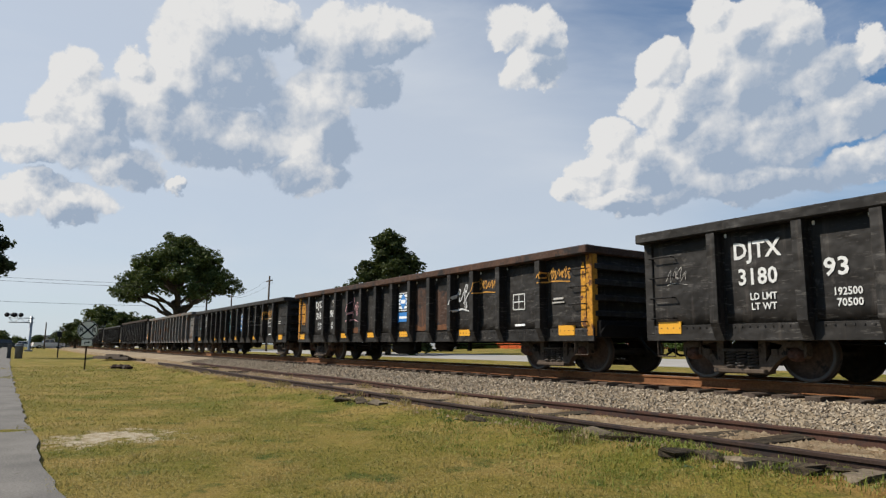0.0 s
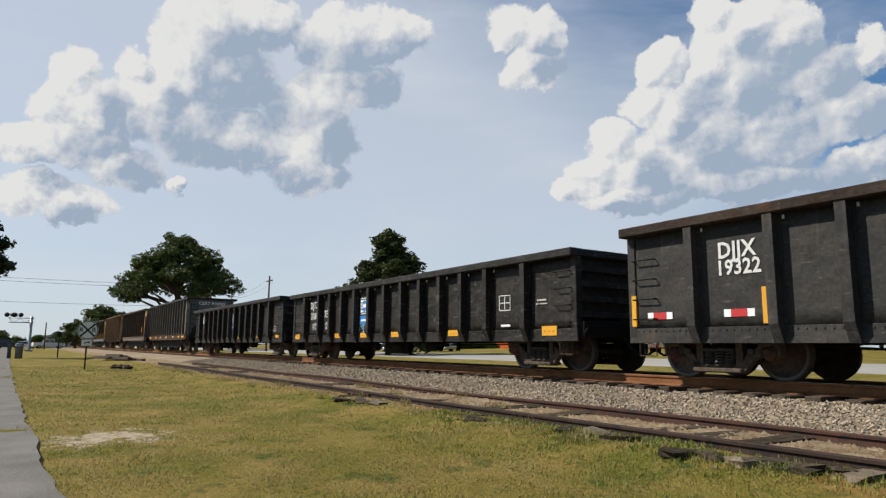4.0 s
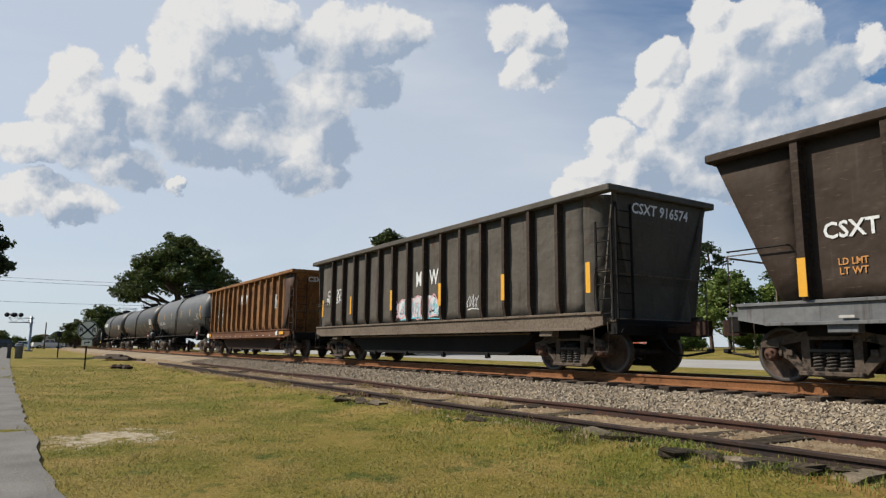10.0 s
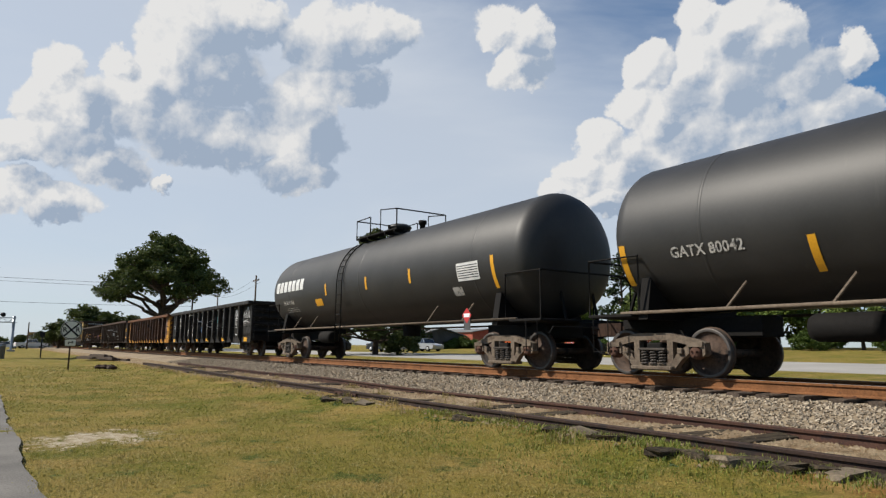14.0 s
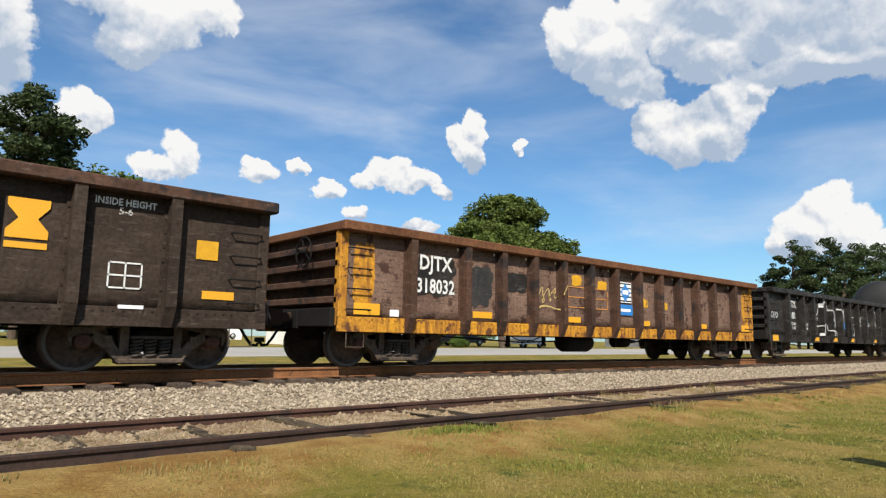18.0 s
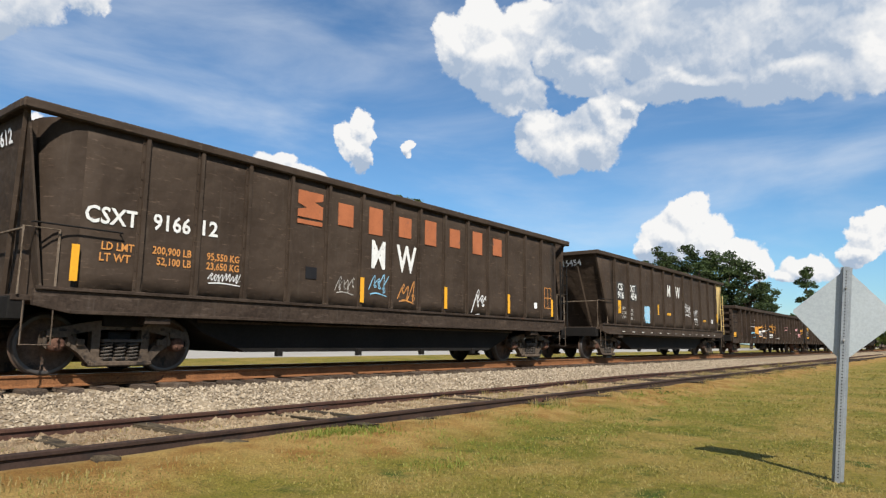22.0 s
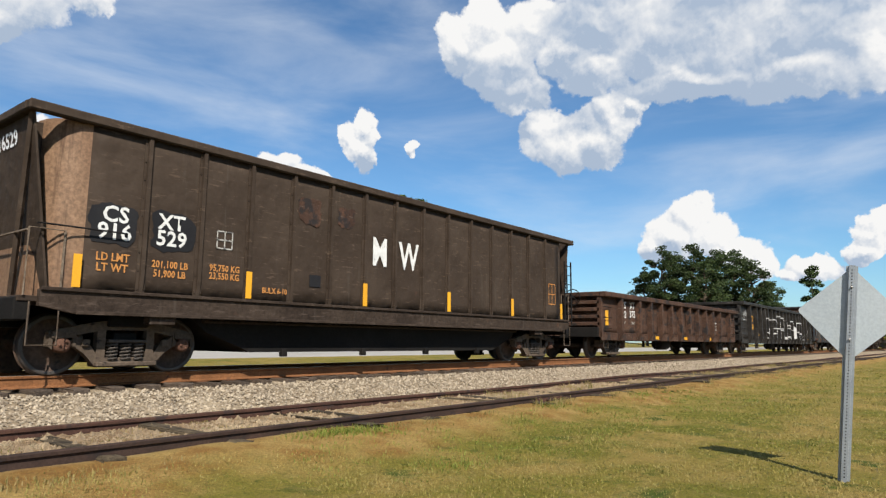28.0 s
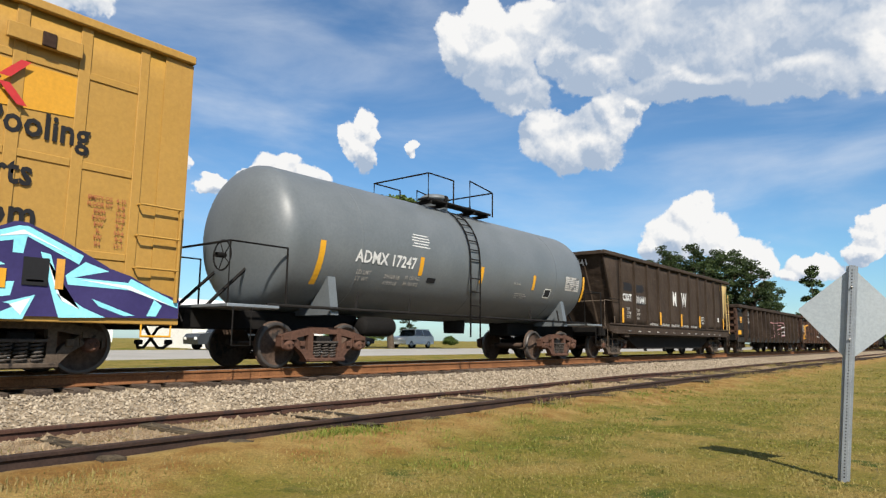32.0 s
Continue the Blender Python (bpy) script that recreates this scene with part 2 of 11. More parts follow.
def surface(name, c1, c2, rough=0.8, metal=0.0, big=1.2, fine=18.0, bump=0.15, dent=0.0, scuff=None, patch=None, streak=None, spread=0.0, spec=0.4, stretch=(1, 1, 1)):
    """Two-scale mottled surface. patch: (colour, threshold, scale); streak: (colour, threshold, strength), running down."""
    grain = 0.36 if bump > 0.1 else 0.10
    m = bpy.data.materials.new(name)
    m.use_nodes = True
    t = m.node_tree
    L, N = t.links.new, t.nodes
    bs = N["Principled BSDF"]
    bs.inputs["Roughness"].default_value, bs.inputs["Metallic"].default_value = rough, metal
    bs.inputs["Specular IOR Level"].default_value = spec if rough < 0.55 else spec * 0.5
    tc = N.new("ShaderNodeTexCoord")
    mp = N.new("ShaderNodeMapping")
    mp.inputs["Scale"].default_value = stretch
    oi = N.new("ShaderNodeObjectInfo")
    off = N.new("ShaderNodeVectorMath")
    off.operation = "MULTIPLY_ADD"
    off.inputs[1].default_value = (1, 1, 1)
    L(tc.outputs["Object"], mp.inputs["Vector"])
    L(mp.outputs[0], off.inputs[0])
    sc = N.new("ShaderNodeMath")
    sc.operation = "MULTIPLY"
    sc.inputs[1].default_value = 37.0
    L(oi.outputs["Random"], sc.inputs[0])
    L(sc.outputs[0], off.inputs[2])
    v = off.outputs[0]
    n1, n2 = N.new("ShaderNodeTexNoise"), N.new("ShaderNodeTexNoise")
    n1.inputs["Scale"].default_value, n1.inputs["Detail"].default_value = big, 5
    n2.inputs["Scale"].default_value, n2.inputs["Detail"].default_value, n2.inputs["Roughness"].default_value = fine, 5, 0.65
    L(v, n1.inputs["Vector"])
    L(v, n2.inputs["Vector"])
    r = N.new("ShaderNodeMapRange")
    r.inputs[1].default_value, r.inputs[2].default_value = 0.32, 0.68
    L(n1.outputs[0], r.inputs[0])
    a = N.new("ShaderNodeMix")
    a.data_type = "RGBA"
    a.inputs["A"].default_value, a.inputs["B"].default_value = rgb(c1), rgb(c2)
    L(r.outputs[0], a.inputs["Factor"])
    col = a.outputs["Result"]
    g = N.new("ShaderNodeMapRange")
    g.inputs[1].default_value, g.inputs[2].default_value, g.inputs[3].default_value, g.inputs[4].default_value = 0.3, 0.7, 1 - grain, 1 + grain
    L(n2.outputs[0], g.inputs[0])
    b = N.new("ShaderNodeMix")
    b.data_type, b.blend_type = "RGBA", "MULTIPLY"
    b.inputs["Factor"].default_value = 1.0
    L(col, b.inputs["A"])
    L(g.outputs[0], b.inputs["B"])
    col = b.outputs["Result"]
    if spread:
        h = N.new("ShaderNodeMapRange")
        h.inputs[3].default_value, h.inputs[4].default_value = 1 - spread, 1 + spread
        L(oi.outputs["Random"], h.inputs[0])
        c = N.new("ShaderNodeMix")
        c.data_type, c.blend_type = "RGBA", "MULTIPLY"
        c.inputs["Factor"].default_value = 1.0
        L(col, c.inputs["A"])
        L(h.outputs[0], c.inputs["B"])
        col = c.outputs["Result"]
    if streak:
        ms = N.new("ShaderNodeMapping")
        ms.inputs["Scale"].default_value = (5.5, 5.5, 0.45)
        L(v, ms.inputs["Vector"])
        ns = N.new("ShaderNodeTexNoise")
        ns.inputs["Scale"].default_value, ns.inputs["Detail"].default_value, ns.inputs["Roughness"].default_value = 1.6, 6, 0.6
        L(ms.outputs[0], ns.inputs["Vector"])
        q = N.new("ShaderNodeMapRange")
        q.inputs[1].default_value, q.inputs[2].default_value, q.inputs[4].default_value = streak[1], streak[1] + 0.14, streak[2]
        L(ns.outputs[0], q.inputs[0])
        d = N.new("ShaderNodeMix")
        d.data_type = "RGBA"
        d.inputs["B"].default_value = rgb(streak[0])
        L(q.outputs[0], d.inputs["Factor"])
        L(col, d.inputs["A"])
        col = d.outputs["Result"]
    if scuff:
        mc = N.new("ShaderNodeMapping")
        mc.inputs["Scale"].default_value = (1.1, 1.1, 7.0)
        mc.inputs["Rotation"].default_value = (0, 0.12, 0)
        L(v, mc.inputs["Vector"])
        nc = N.new("ShaderNodeTexNoise")
        nc.inputs["Scale"].default_value, nc.inputs["Detail"].default_value, nc.inputs["Roughness"].default_value = 3.2, 9, 0.72
        L(mc.outputs[0], nc.inputs["Vector"])
        q = N.new("ShaderNodeMapRange")
        q.inputs[1].default_value, q.inputs[2].default_value, q.inputs[4].default_value = scuff[1], scuff[1] + 0.05, 0.75
        L(nc.outputs[0], q.inputs[0])
        d = N.new("ShaderNodeMix")
        d.data_type = "RGBA"
        d.inputs["B"].default_value = rgb(scuff[0])
        L(q.outputs[0], d.inputs["Factor"])
        L(col, d.inputs["A"])
        col = d.outputs["Result"]
    if patch:
        np_ = N.new("ShaderNodeTexNoise")
        np_.inputs["Scale"].default_value, np_.inputs["Detail"].default_value, np_.inputs["Roughness"].default_value = patch[2], 8, 0.7
        L(v, np_.inputs["Vector"])
        q = N.new("ShaderNodeMapRange")
        q.inputs[1].default_value, q.inputs[2].default_value = patch[1], patch[1] + 0.06
        L(np_.outputs[0], q.inputs[0])
        d = N.new("ShaderNodeMix")
        d.data_type = "RGBA"
        d.inputs["B"].default_value = rgb(patch[0])
        L(q.outputs[0], d.inputs["Factor"])
        L(col, d.inputs["A"])
        col = d.outputs["Result"]
    L(col, bs.inputs["Base Color"])
    if bump:
        bp = N.new("ShaderNodeBump")
        bp.inputs["Strength"].default_value, bp.inputs["Distance"].default_value = bump, 0.02
        L(n2.outputs[0], bp.inputs["Height"])
        if dent:
            big_bp = N.new("ShaderNodeBump")
            big_bp.inputs["Strength"].default_value, big_bp.inputs["Distance"].default_value = 1.0, dent
            nd = N.new("ShaderNodeTexNoise")
            nd.inputs["Scale"].default_value, nd.inputs["Detail"].default_value = 2.6, 2
            L(v, nd.inputs["Vector"])
            L(nd.outputs[0], big_bp.inputs["Height"])
            L(big_bp.outputs[0], bp.inputs["Normal"])
        L(bp.outputs[0], bs.inputs["Normal"])
    return m


def worn_paint(name, colour, amount=0.5, rough=0.6):
    """Lettering and stripe paint, thinned by weather: where it has gone the steel under it shows as dark grit."""
    return surface(name, colour, [c * 0.8 for c in colour], rough=rough, big=4, fine=30, bump=0.0, patch=([0.05 + c * 0.12 for c in colour], amount, 5.0))


RUST = (0.0869, 0.0355, 0.0158)
M = {
    "black_steel": surface("black_steel", (0.0125, 0.0112, 0.0102), (0.024, 0.0215, 0.0195), 0.58, spec=0.34, patch=((0.062, 0.056, 0.05), 0.62, 1.6), streak=((0.062, 0.052, 0.044), 0.58, 0.55), dent=0.07, scuff=((0.085, 0.078, 0.07), 0.575), bump=0.08),
    "grey_black_steel": surface("grey_black_steel", (0.0221, 0.0221, 0.0221), (0.0413, 0.0382, 0.035), 0.75, patch=((0.079, 0.0514, 0.0355), 0.62, 1.2), streak=((0.079, 0.0711, 0.0632), 0.58, 0.5), dent=0.05, scuff=((0.0948, 0.079, 0.0672), 0.6)),
    "brown_steel": surface("brown_steel", (0.0269, 0.019, 0.0146), (0.0442, 0.0316, 0.0237), 0.78, spec=0.22, patch=((0.0672, 0.0355, 0.0237), 0.63, 1.4), streak=((0.0751, 0.0616, 0.0514), 0.60, 0.5), dent=0.05, scuff=((0.0751, 0.0553, 0.0435), 0.568)),
    "rust_brown_steel": surface("rust_brown_steel", (0.0395, 0.0213, 0.015), (0.0695, 0.0363, 0.0229), 0.8, patch=((0.0205, 0.0166, 0.0158), 0.53, 1.9), streak=((0.103, 0.049, 0.0284), 0.57, 0.7), dent=0.05, scuff=((0.0988, 0.0829, 0.0711), 0.585)),
    "worn_brown": surface("worn_brown", (0.103, 0.0619, 0.0451), (0.172, 0.109, 0.0789), 0.85, patch=((0.0474, 0.0237, 0.0174), 0.53, 2.4), streak=((0.118, 0.0909, 0.0672), 0.60, 0.5), dent=0.05, scuff=((0.0355, 0.0237, 0.019), 0.54)),
    "hopper_steel": surface("hopper_steel", (0.0332, 0.0233, 0.017), (0.049, 0.0352, 0.0261), 0.72, spec=0.22, streak=((0.0672, 0.0553, 0.0435), 0.60, 0.5), patch=((0.0672, 0.0355, 0.0237), 0.68, 0.9), dent=0.05, scuff=((0.0909, 0.0632, 0.0458), 0.585), bump=0.08),
    "hopper_drab": surface("hopper_drab", (0.068, 0.06, 0.05), (0.092, 0.081, 0.067), 0.75, spec=0.22, streak=((0.05, 0.036, 0.027), 0.56, 0.6), patch=((0.075, 0.04, 0.026), 0.63, 1.3), dent=0.05, scuff=((0.12, 0.10, 0.08), 0.585), bump=0.08),
    "hopper_grey": surface("hopper_grey", (0.0989, 0.101, 0.103), (0.132, 0.132, 0.131), 0.7, streak=((0.0474, 0.0316, 0.0237), 0.56, 0.6), patch=((0.079, 0.0395, 0.0237), 0.64, 0.9), dent=0.05, bump=0.08),
    "hopper_rust": surface("hopper_rust", (0.158, 0.0672, 0.0237), (0.237, 0.118, 0.0435), 0.85, streak=((0.0711, 0.0355, 0.0198), 0.52, 0.8), patch=((0.079, 0.0355, 0.0174), 0.55, 1.0), dent=0.05, scuff=((0.0553, 0.0277, 0.0158), 0.58)),
    "coal_steel": surface("coal_steel", (0.028, 0.034, 0.042), (0.052, 0.054, 0.054), 0.75, spec=0.3, streak=((0.135, 0.078, 0.036), 0.575, 0.6), patch=((0.10, 0.052, 0.028), 0.585, 2.6), dent=0.05, scuff=((0.12, 0.10, 0.07), 0.585)),
    "pale_rusted": surface("pale_rusted", (0.0833, 0.0857, 0.0833), (0.127, 0.128, 0.122), 0.75, patch=((0.134, 0.0672, 0.0355), 0.56, 0.9), streak=((0.103, 0.0474, 0.0237), 0.52, 0.8), dent=0.05, scuff=((0.079, 0.0395, 0.0237), 0.56)),
    "coal_tan": surface("coal_tan", (0.118, 0.0727, 0.0379), (0.158, 0.103, 0.0569), 0.82, streak=((0.0474, 0.0316, 0.0237), 0.50, 0.85), patch=((0.134, 0.0632, 0.0237), 0.54, 2.2), dent=0.05, scuff=((0.0395, 0.0237, 0.0174), 0.57)),
    "oxide_red": surface("oxide_red", (0.0592, 0.0237, 0.0174), (0.079, 0.0316, 0.0221), 0.8),
    # paler than the hopper sides: sun on the bent corner is in this colour
    "sunlit_bend": surface("sunlit_bend", (0.13, 0.0737, 0.0435), (0.183, 0.113, 0.0693), 0.6, streak=((0.0521, 0.0261, 0.0152), 0.55, 0.7)),
    "rust": surface("rust", (0.079, 0.0332, 0.0158), (0.134, 0.0592, 0.0277), 0.88, streak=((0.0474, 0.0237, 0.0158), 0.55, 0.6)),
    "rust_dark": surface("rust_dark", (0.0245, 0.0133, 0.00889), (0.0434, 0.023, 0.0143), 0.85),
    # darker than black paint: gloom below the cars is put into this colour
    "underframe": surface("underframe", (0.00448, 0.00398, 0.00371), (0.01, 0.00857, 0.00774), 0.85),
    "bogie_dark": surface("bogie_dark", (0.0553, 0.0411, 0.0308), (0.0909, 0.0672, 0.049), 0.85, patch=((0.0158, 0.0126, 0.0111), 0.56, 4)),
    "bogie_dusty": surface("bogie_dusty", (0.0988, 0.0751, 0.0553), (0.142, 0.111, 0.0829), 0.9, patch=((0.0711, 0.0474, 0.0332), 0.58, 4)),
    "bogie_rust": surface("bogie_rust", (0.0672, 0.034, 0.0237), (0.0948, 0.049, 0.0332), 0.88, patch=((0.0474, 0.0277, 0.0198), 0.6, 4)),
    "wheel_steel": surface("wheel_steel", (0.0553, 0.0363, 0.0269), (0.0909, 0.06, 0.0442), 0.75, patch=((0.0237, 0.0198, 0.0174), 0.55, 3)),
    "bright_steel": surface("bright_steel", (0.30, 0.29, 0.28), (0.42, 0.40, 0.38), 0.38, 0.8, bump=0.05),
    "rim_steel": surface("rim_steel", (0.0607, 0.0531, 0.0493), (0.091, 0.0796, 0.072), 0.5, 0.5, bump=0.05),
    "spring_steel": surface("spring_steel", (0.0431, 0.0365, 0.0315), (0.0597, 0.0498, 0.0431), 0.7),
    "rail_side": surface("rail_side", (0.135, 0.058, 0.024), (0.21, 0.092, 0.038), 0.9, big=3, fine=40, patch=((0.0553, 0.0277, 0.0174), 0.6, 6)),
    "rail_dark": surface("rail_dark", (0.0277, 0.0174, 0.0142), (0.0474, 0.0284, 0.0213), 0.75, big=3, fine=40, patch=((0.0237, 0.0174, 0.0158), 0.55, 4)),
    "rail_old": surface("rail_old", (0.047, 0.0242, 0.0181), (0.0739, 0.0369, 0.0255), 0.8, big=3, fine=40, patch=((0.0355, 0.0237, 0.0213), 0.55, 4)),
    "tank_black": surface("tank_black", (0.0154, 0.0149, 0.0144), (0.0248, 0.0236, 0.0224), 0.52, streak=((0.0474, 0.0435, 0.0395), 0.62, 0.4), bump=0.03),
    "tank_charcoal": surface("tank_charcoal", (0.049, 0.0514, 0.0529), (0.0632, 0.0656, 0.0672), 0.54, streak=((0.0869, 0.0869, 0.0869), 0.62, 0.4), bump=0.03),
    "tank_grey": surface("tank_grey", (0.0988, 0.111, 0.118), (0.118, 0.13, 0.138), 0.45, streak=((0.103, 0.107, 0.111), 0.62, 0.4), bump=0.03),
    "yellow_paint": surface("yellow_paint", (0.624, 0.312, 0.0156), (0.577, 0.273, 0.0156), 0.5, bump=0.0, fine=40),
    "yellow_worn": worn_paint("yellow_worn", (0.576, 0.304, 0.02), 0.56),
    "yellow_end": surface("yellow_end", (0.474, 0.229, 0.0198), (0.316, 0.134, 0.0198), 0.75, big=3, patch=((0.0948, 0.0395, 0.0174), 0.535, 6.0), streak=((0.158, 0.0592, 0.0158), 0.50, 0.85)),
    "cream_end": surface("cream_end", (0.411, 0.3, 0.126), (0.356, 0.245, 0.0948), 0.75, patch=((0.126, 0.0711, 0.0316), 0.62, 2.5), streak=((0.198, 0.111, 0.0395), 0.60, 0.6)),
    "white_paint": worn_paint("white_paint", (0.619, 0.619, 0.602), 0.62),
    "white_faint": worn_paint("white_faint", (0.42, 0.40, 0.37), 0.52),
    "orange_faint": worn_paint("orange_faint", (0.50, 0.22, 0.06), 0.55),
    "orange_lettering": worn_paint("orange_lettering", (0.332, 0.111, 0.0474), 0.60),
    "spray_white": worn_paint("spray_white", (0.546, 0.546, 0.546), 0.66),
    "spray_pink": worn_paint("spray_pink", (0.55, 0.30, 0.32), 0.66),
    "spray_blue": worn_paint("spray_blue", (0.22, 0.45, 0.62), 0.66),
    "spray_orange": worn_paint("spray_orange", (0.55, 0.27, 0.05), 0.62),
    "spray_teal": worn_paint("spray_teal", (0.12, 0.42, 0.48), 0.66),
    "flaked_paint": surface("flaked_paint", (0.395, 0.363, 0.316), (0.49, 0.474, 0.442), 0.7, big=3, patch=((0.079, 0.0395, 0.0237), 0.50, 5.0), bump=0.2),
    "flaked_orange": surface("flaked_orange", (0.395, 0.237, 0.0948), (0.332, 0.158, 0.0474), 0.7, big=3, patch=((0.0632, 0.0355, 0.0237), 0.49, 5.0), bump=0.2),
    "spray_navy": surface("spray_navy", (0.028, 0.022, 0.085), (0.04, 0.032, 0.11), 0.55, bump=0.0),
    "spray_cyan": surface("spray_cyan", (0.20, 0.56, 0.66), (0.26, 0.62, 0.70), 0.55, bump=0.0),
    "yellow_deep": surface("yellow_deep", (0.49, 0.237, 0.0158), (0.521, 0.261, 0.0237), 0.5, bump=0.0),
    "blue_plate": surface("blue_plate", (0.0237, 0.158, 0.435), (0.0277, 0.174, 0.458), 0.5, bump=0.0),
    "navy_plate": surface("navy_plate", (0.0158, 0.0237, 0.198), (0.0198, 0.0277, 0.221), 0.5, bump=0.0),
    "white_plate": surface("white_plate", (0.72, 0.73, 0.74), (0.66, 0.67, 0.68), 0.5, bump=0.0),
    "red_plate": surface("red_plate", (0.435, 0.0237, 0.0237), (0.395, 0.0237, 0.0237), 0.5, bump=0.0),
    "stencil_black": surface("stencil_black", (0.00948, 0.00948, 0.0111), (0.0158, 0.0158, 0.0174), 0.7, bump=0.0),
    "galvanised": surface("galvanised", (0.24, 0.26, 0.28), (0.31, 0.335, 0.355), 0.45, 0.6, big=6, fine=60, bump=0.03),
    "sign_back": surface("sign_back", (0.32, 0.355, 0.375), (0.37, 0.405, 0.425), 0.5, 0.35, big=2, fine=50, bump=0.02),
    "rubber": surface("rubber", (0.00592, 0.00592, 0.00592), (0.0136, 0.0127, 0.0118), 0.8),
    "old_wood": surface("old_wood", (0.0474, 0.0348, 0.0265), (0.102, 0.0763, 0.0581), 0.95, big=5, fine=30, bump=0.6, spread=0.3, stretch=(6, 1, 6)),
    "pale_wood": surface("pale_wood", (0.0222, 0.0169, 0.012), (0.093, 0.0711, 0.0444), 0.95, big=5, fine=30, bump=0.6, spread=0.35, stretch=(6, 1, 6)),
    "fragment_stone": surface("fragment_stone", (0.10, 0.08, 0.055), (0.17, 0.135, 0.095), 0.95, big=4, fine=30, bump=0.8),
    "asphalt": surface("asphalt", (0.115, 0.108, 0.098), (0.17, 0.158, 0.142), 0.95, big=1.8, fine=60, bump=0.3, patch=((0.079, 0.0672, 0.0474), 0.62, 3.0)),
    "road_pale": surface("road_pale", (0.27, 0.255, 0.23), (0.32, 0.305, 0.28), 0.95, big=0.3, fine=20, bump=0.1),
    "boxcar_yellow": surface("boxcar_yellow", (0.324, 0.181, 0.0357), (0.344, 0.194, 0.0421), 0.5, streak=((0.292, 0.156, 0.0324), 0.58, 0.6), bump=0.03),
    "bark": surface("bark", (0.0553, 0.0395, 0.0277), (0.0948, 0.0711, 0.0514), 0.95, big=6, fine=30, bump=0.6),
    "glass_dark": surface("glass_dark", (0.0158, 0.0198, 0.0237), (0.0237, 0.0277, 0.0316), 0.08, bump=0.0, spec=0.8),
    "car_white": surface("car_white", (0.75, 0.75, 0.74), (0.72, 0.72, 0.71), 0.25, bump=0.0),
    "car_dark": surface("car_dark", (0.0237, 0.0277, 0.0316), (0.0316, 0.0355, 0.0395), 0.25, bump=0.0),
    "fence_orange": surface("fence_orange", (0.49, 0.0948, 0.0237), (0.395, 0.0711, 0.0158), 0.8),
    "brick_red": surface("brick_red", (0.276, 0.0711, 0.0474), (0.332, 0.0948, 0.0632), 0.9),
    "wall_white": surface("wall_white", (0.68, 0.67, 0.64), (0.75, 0.74, 0.71), 0.8),
    "roof_grey": surface("roof_grey", (0.126, 0.126, 0.126), (0.174, 0.174, 0.174), 0.9),
}

# ---- building blocks ----


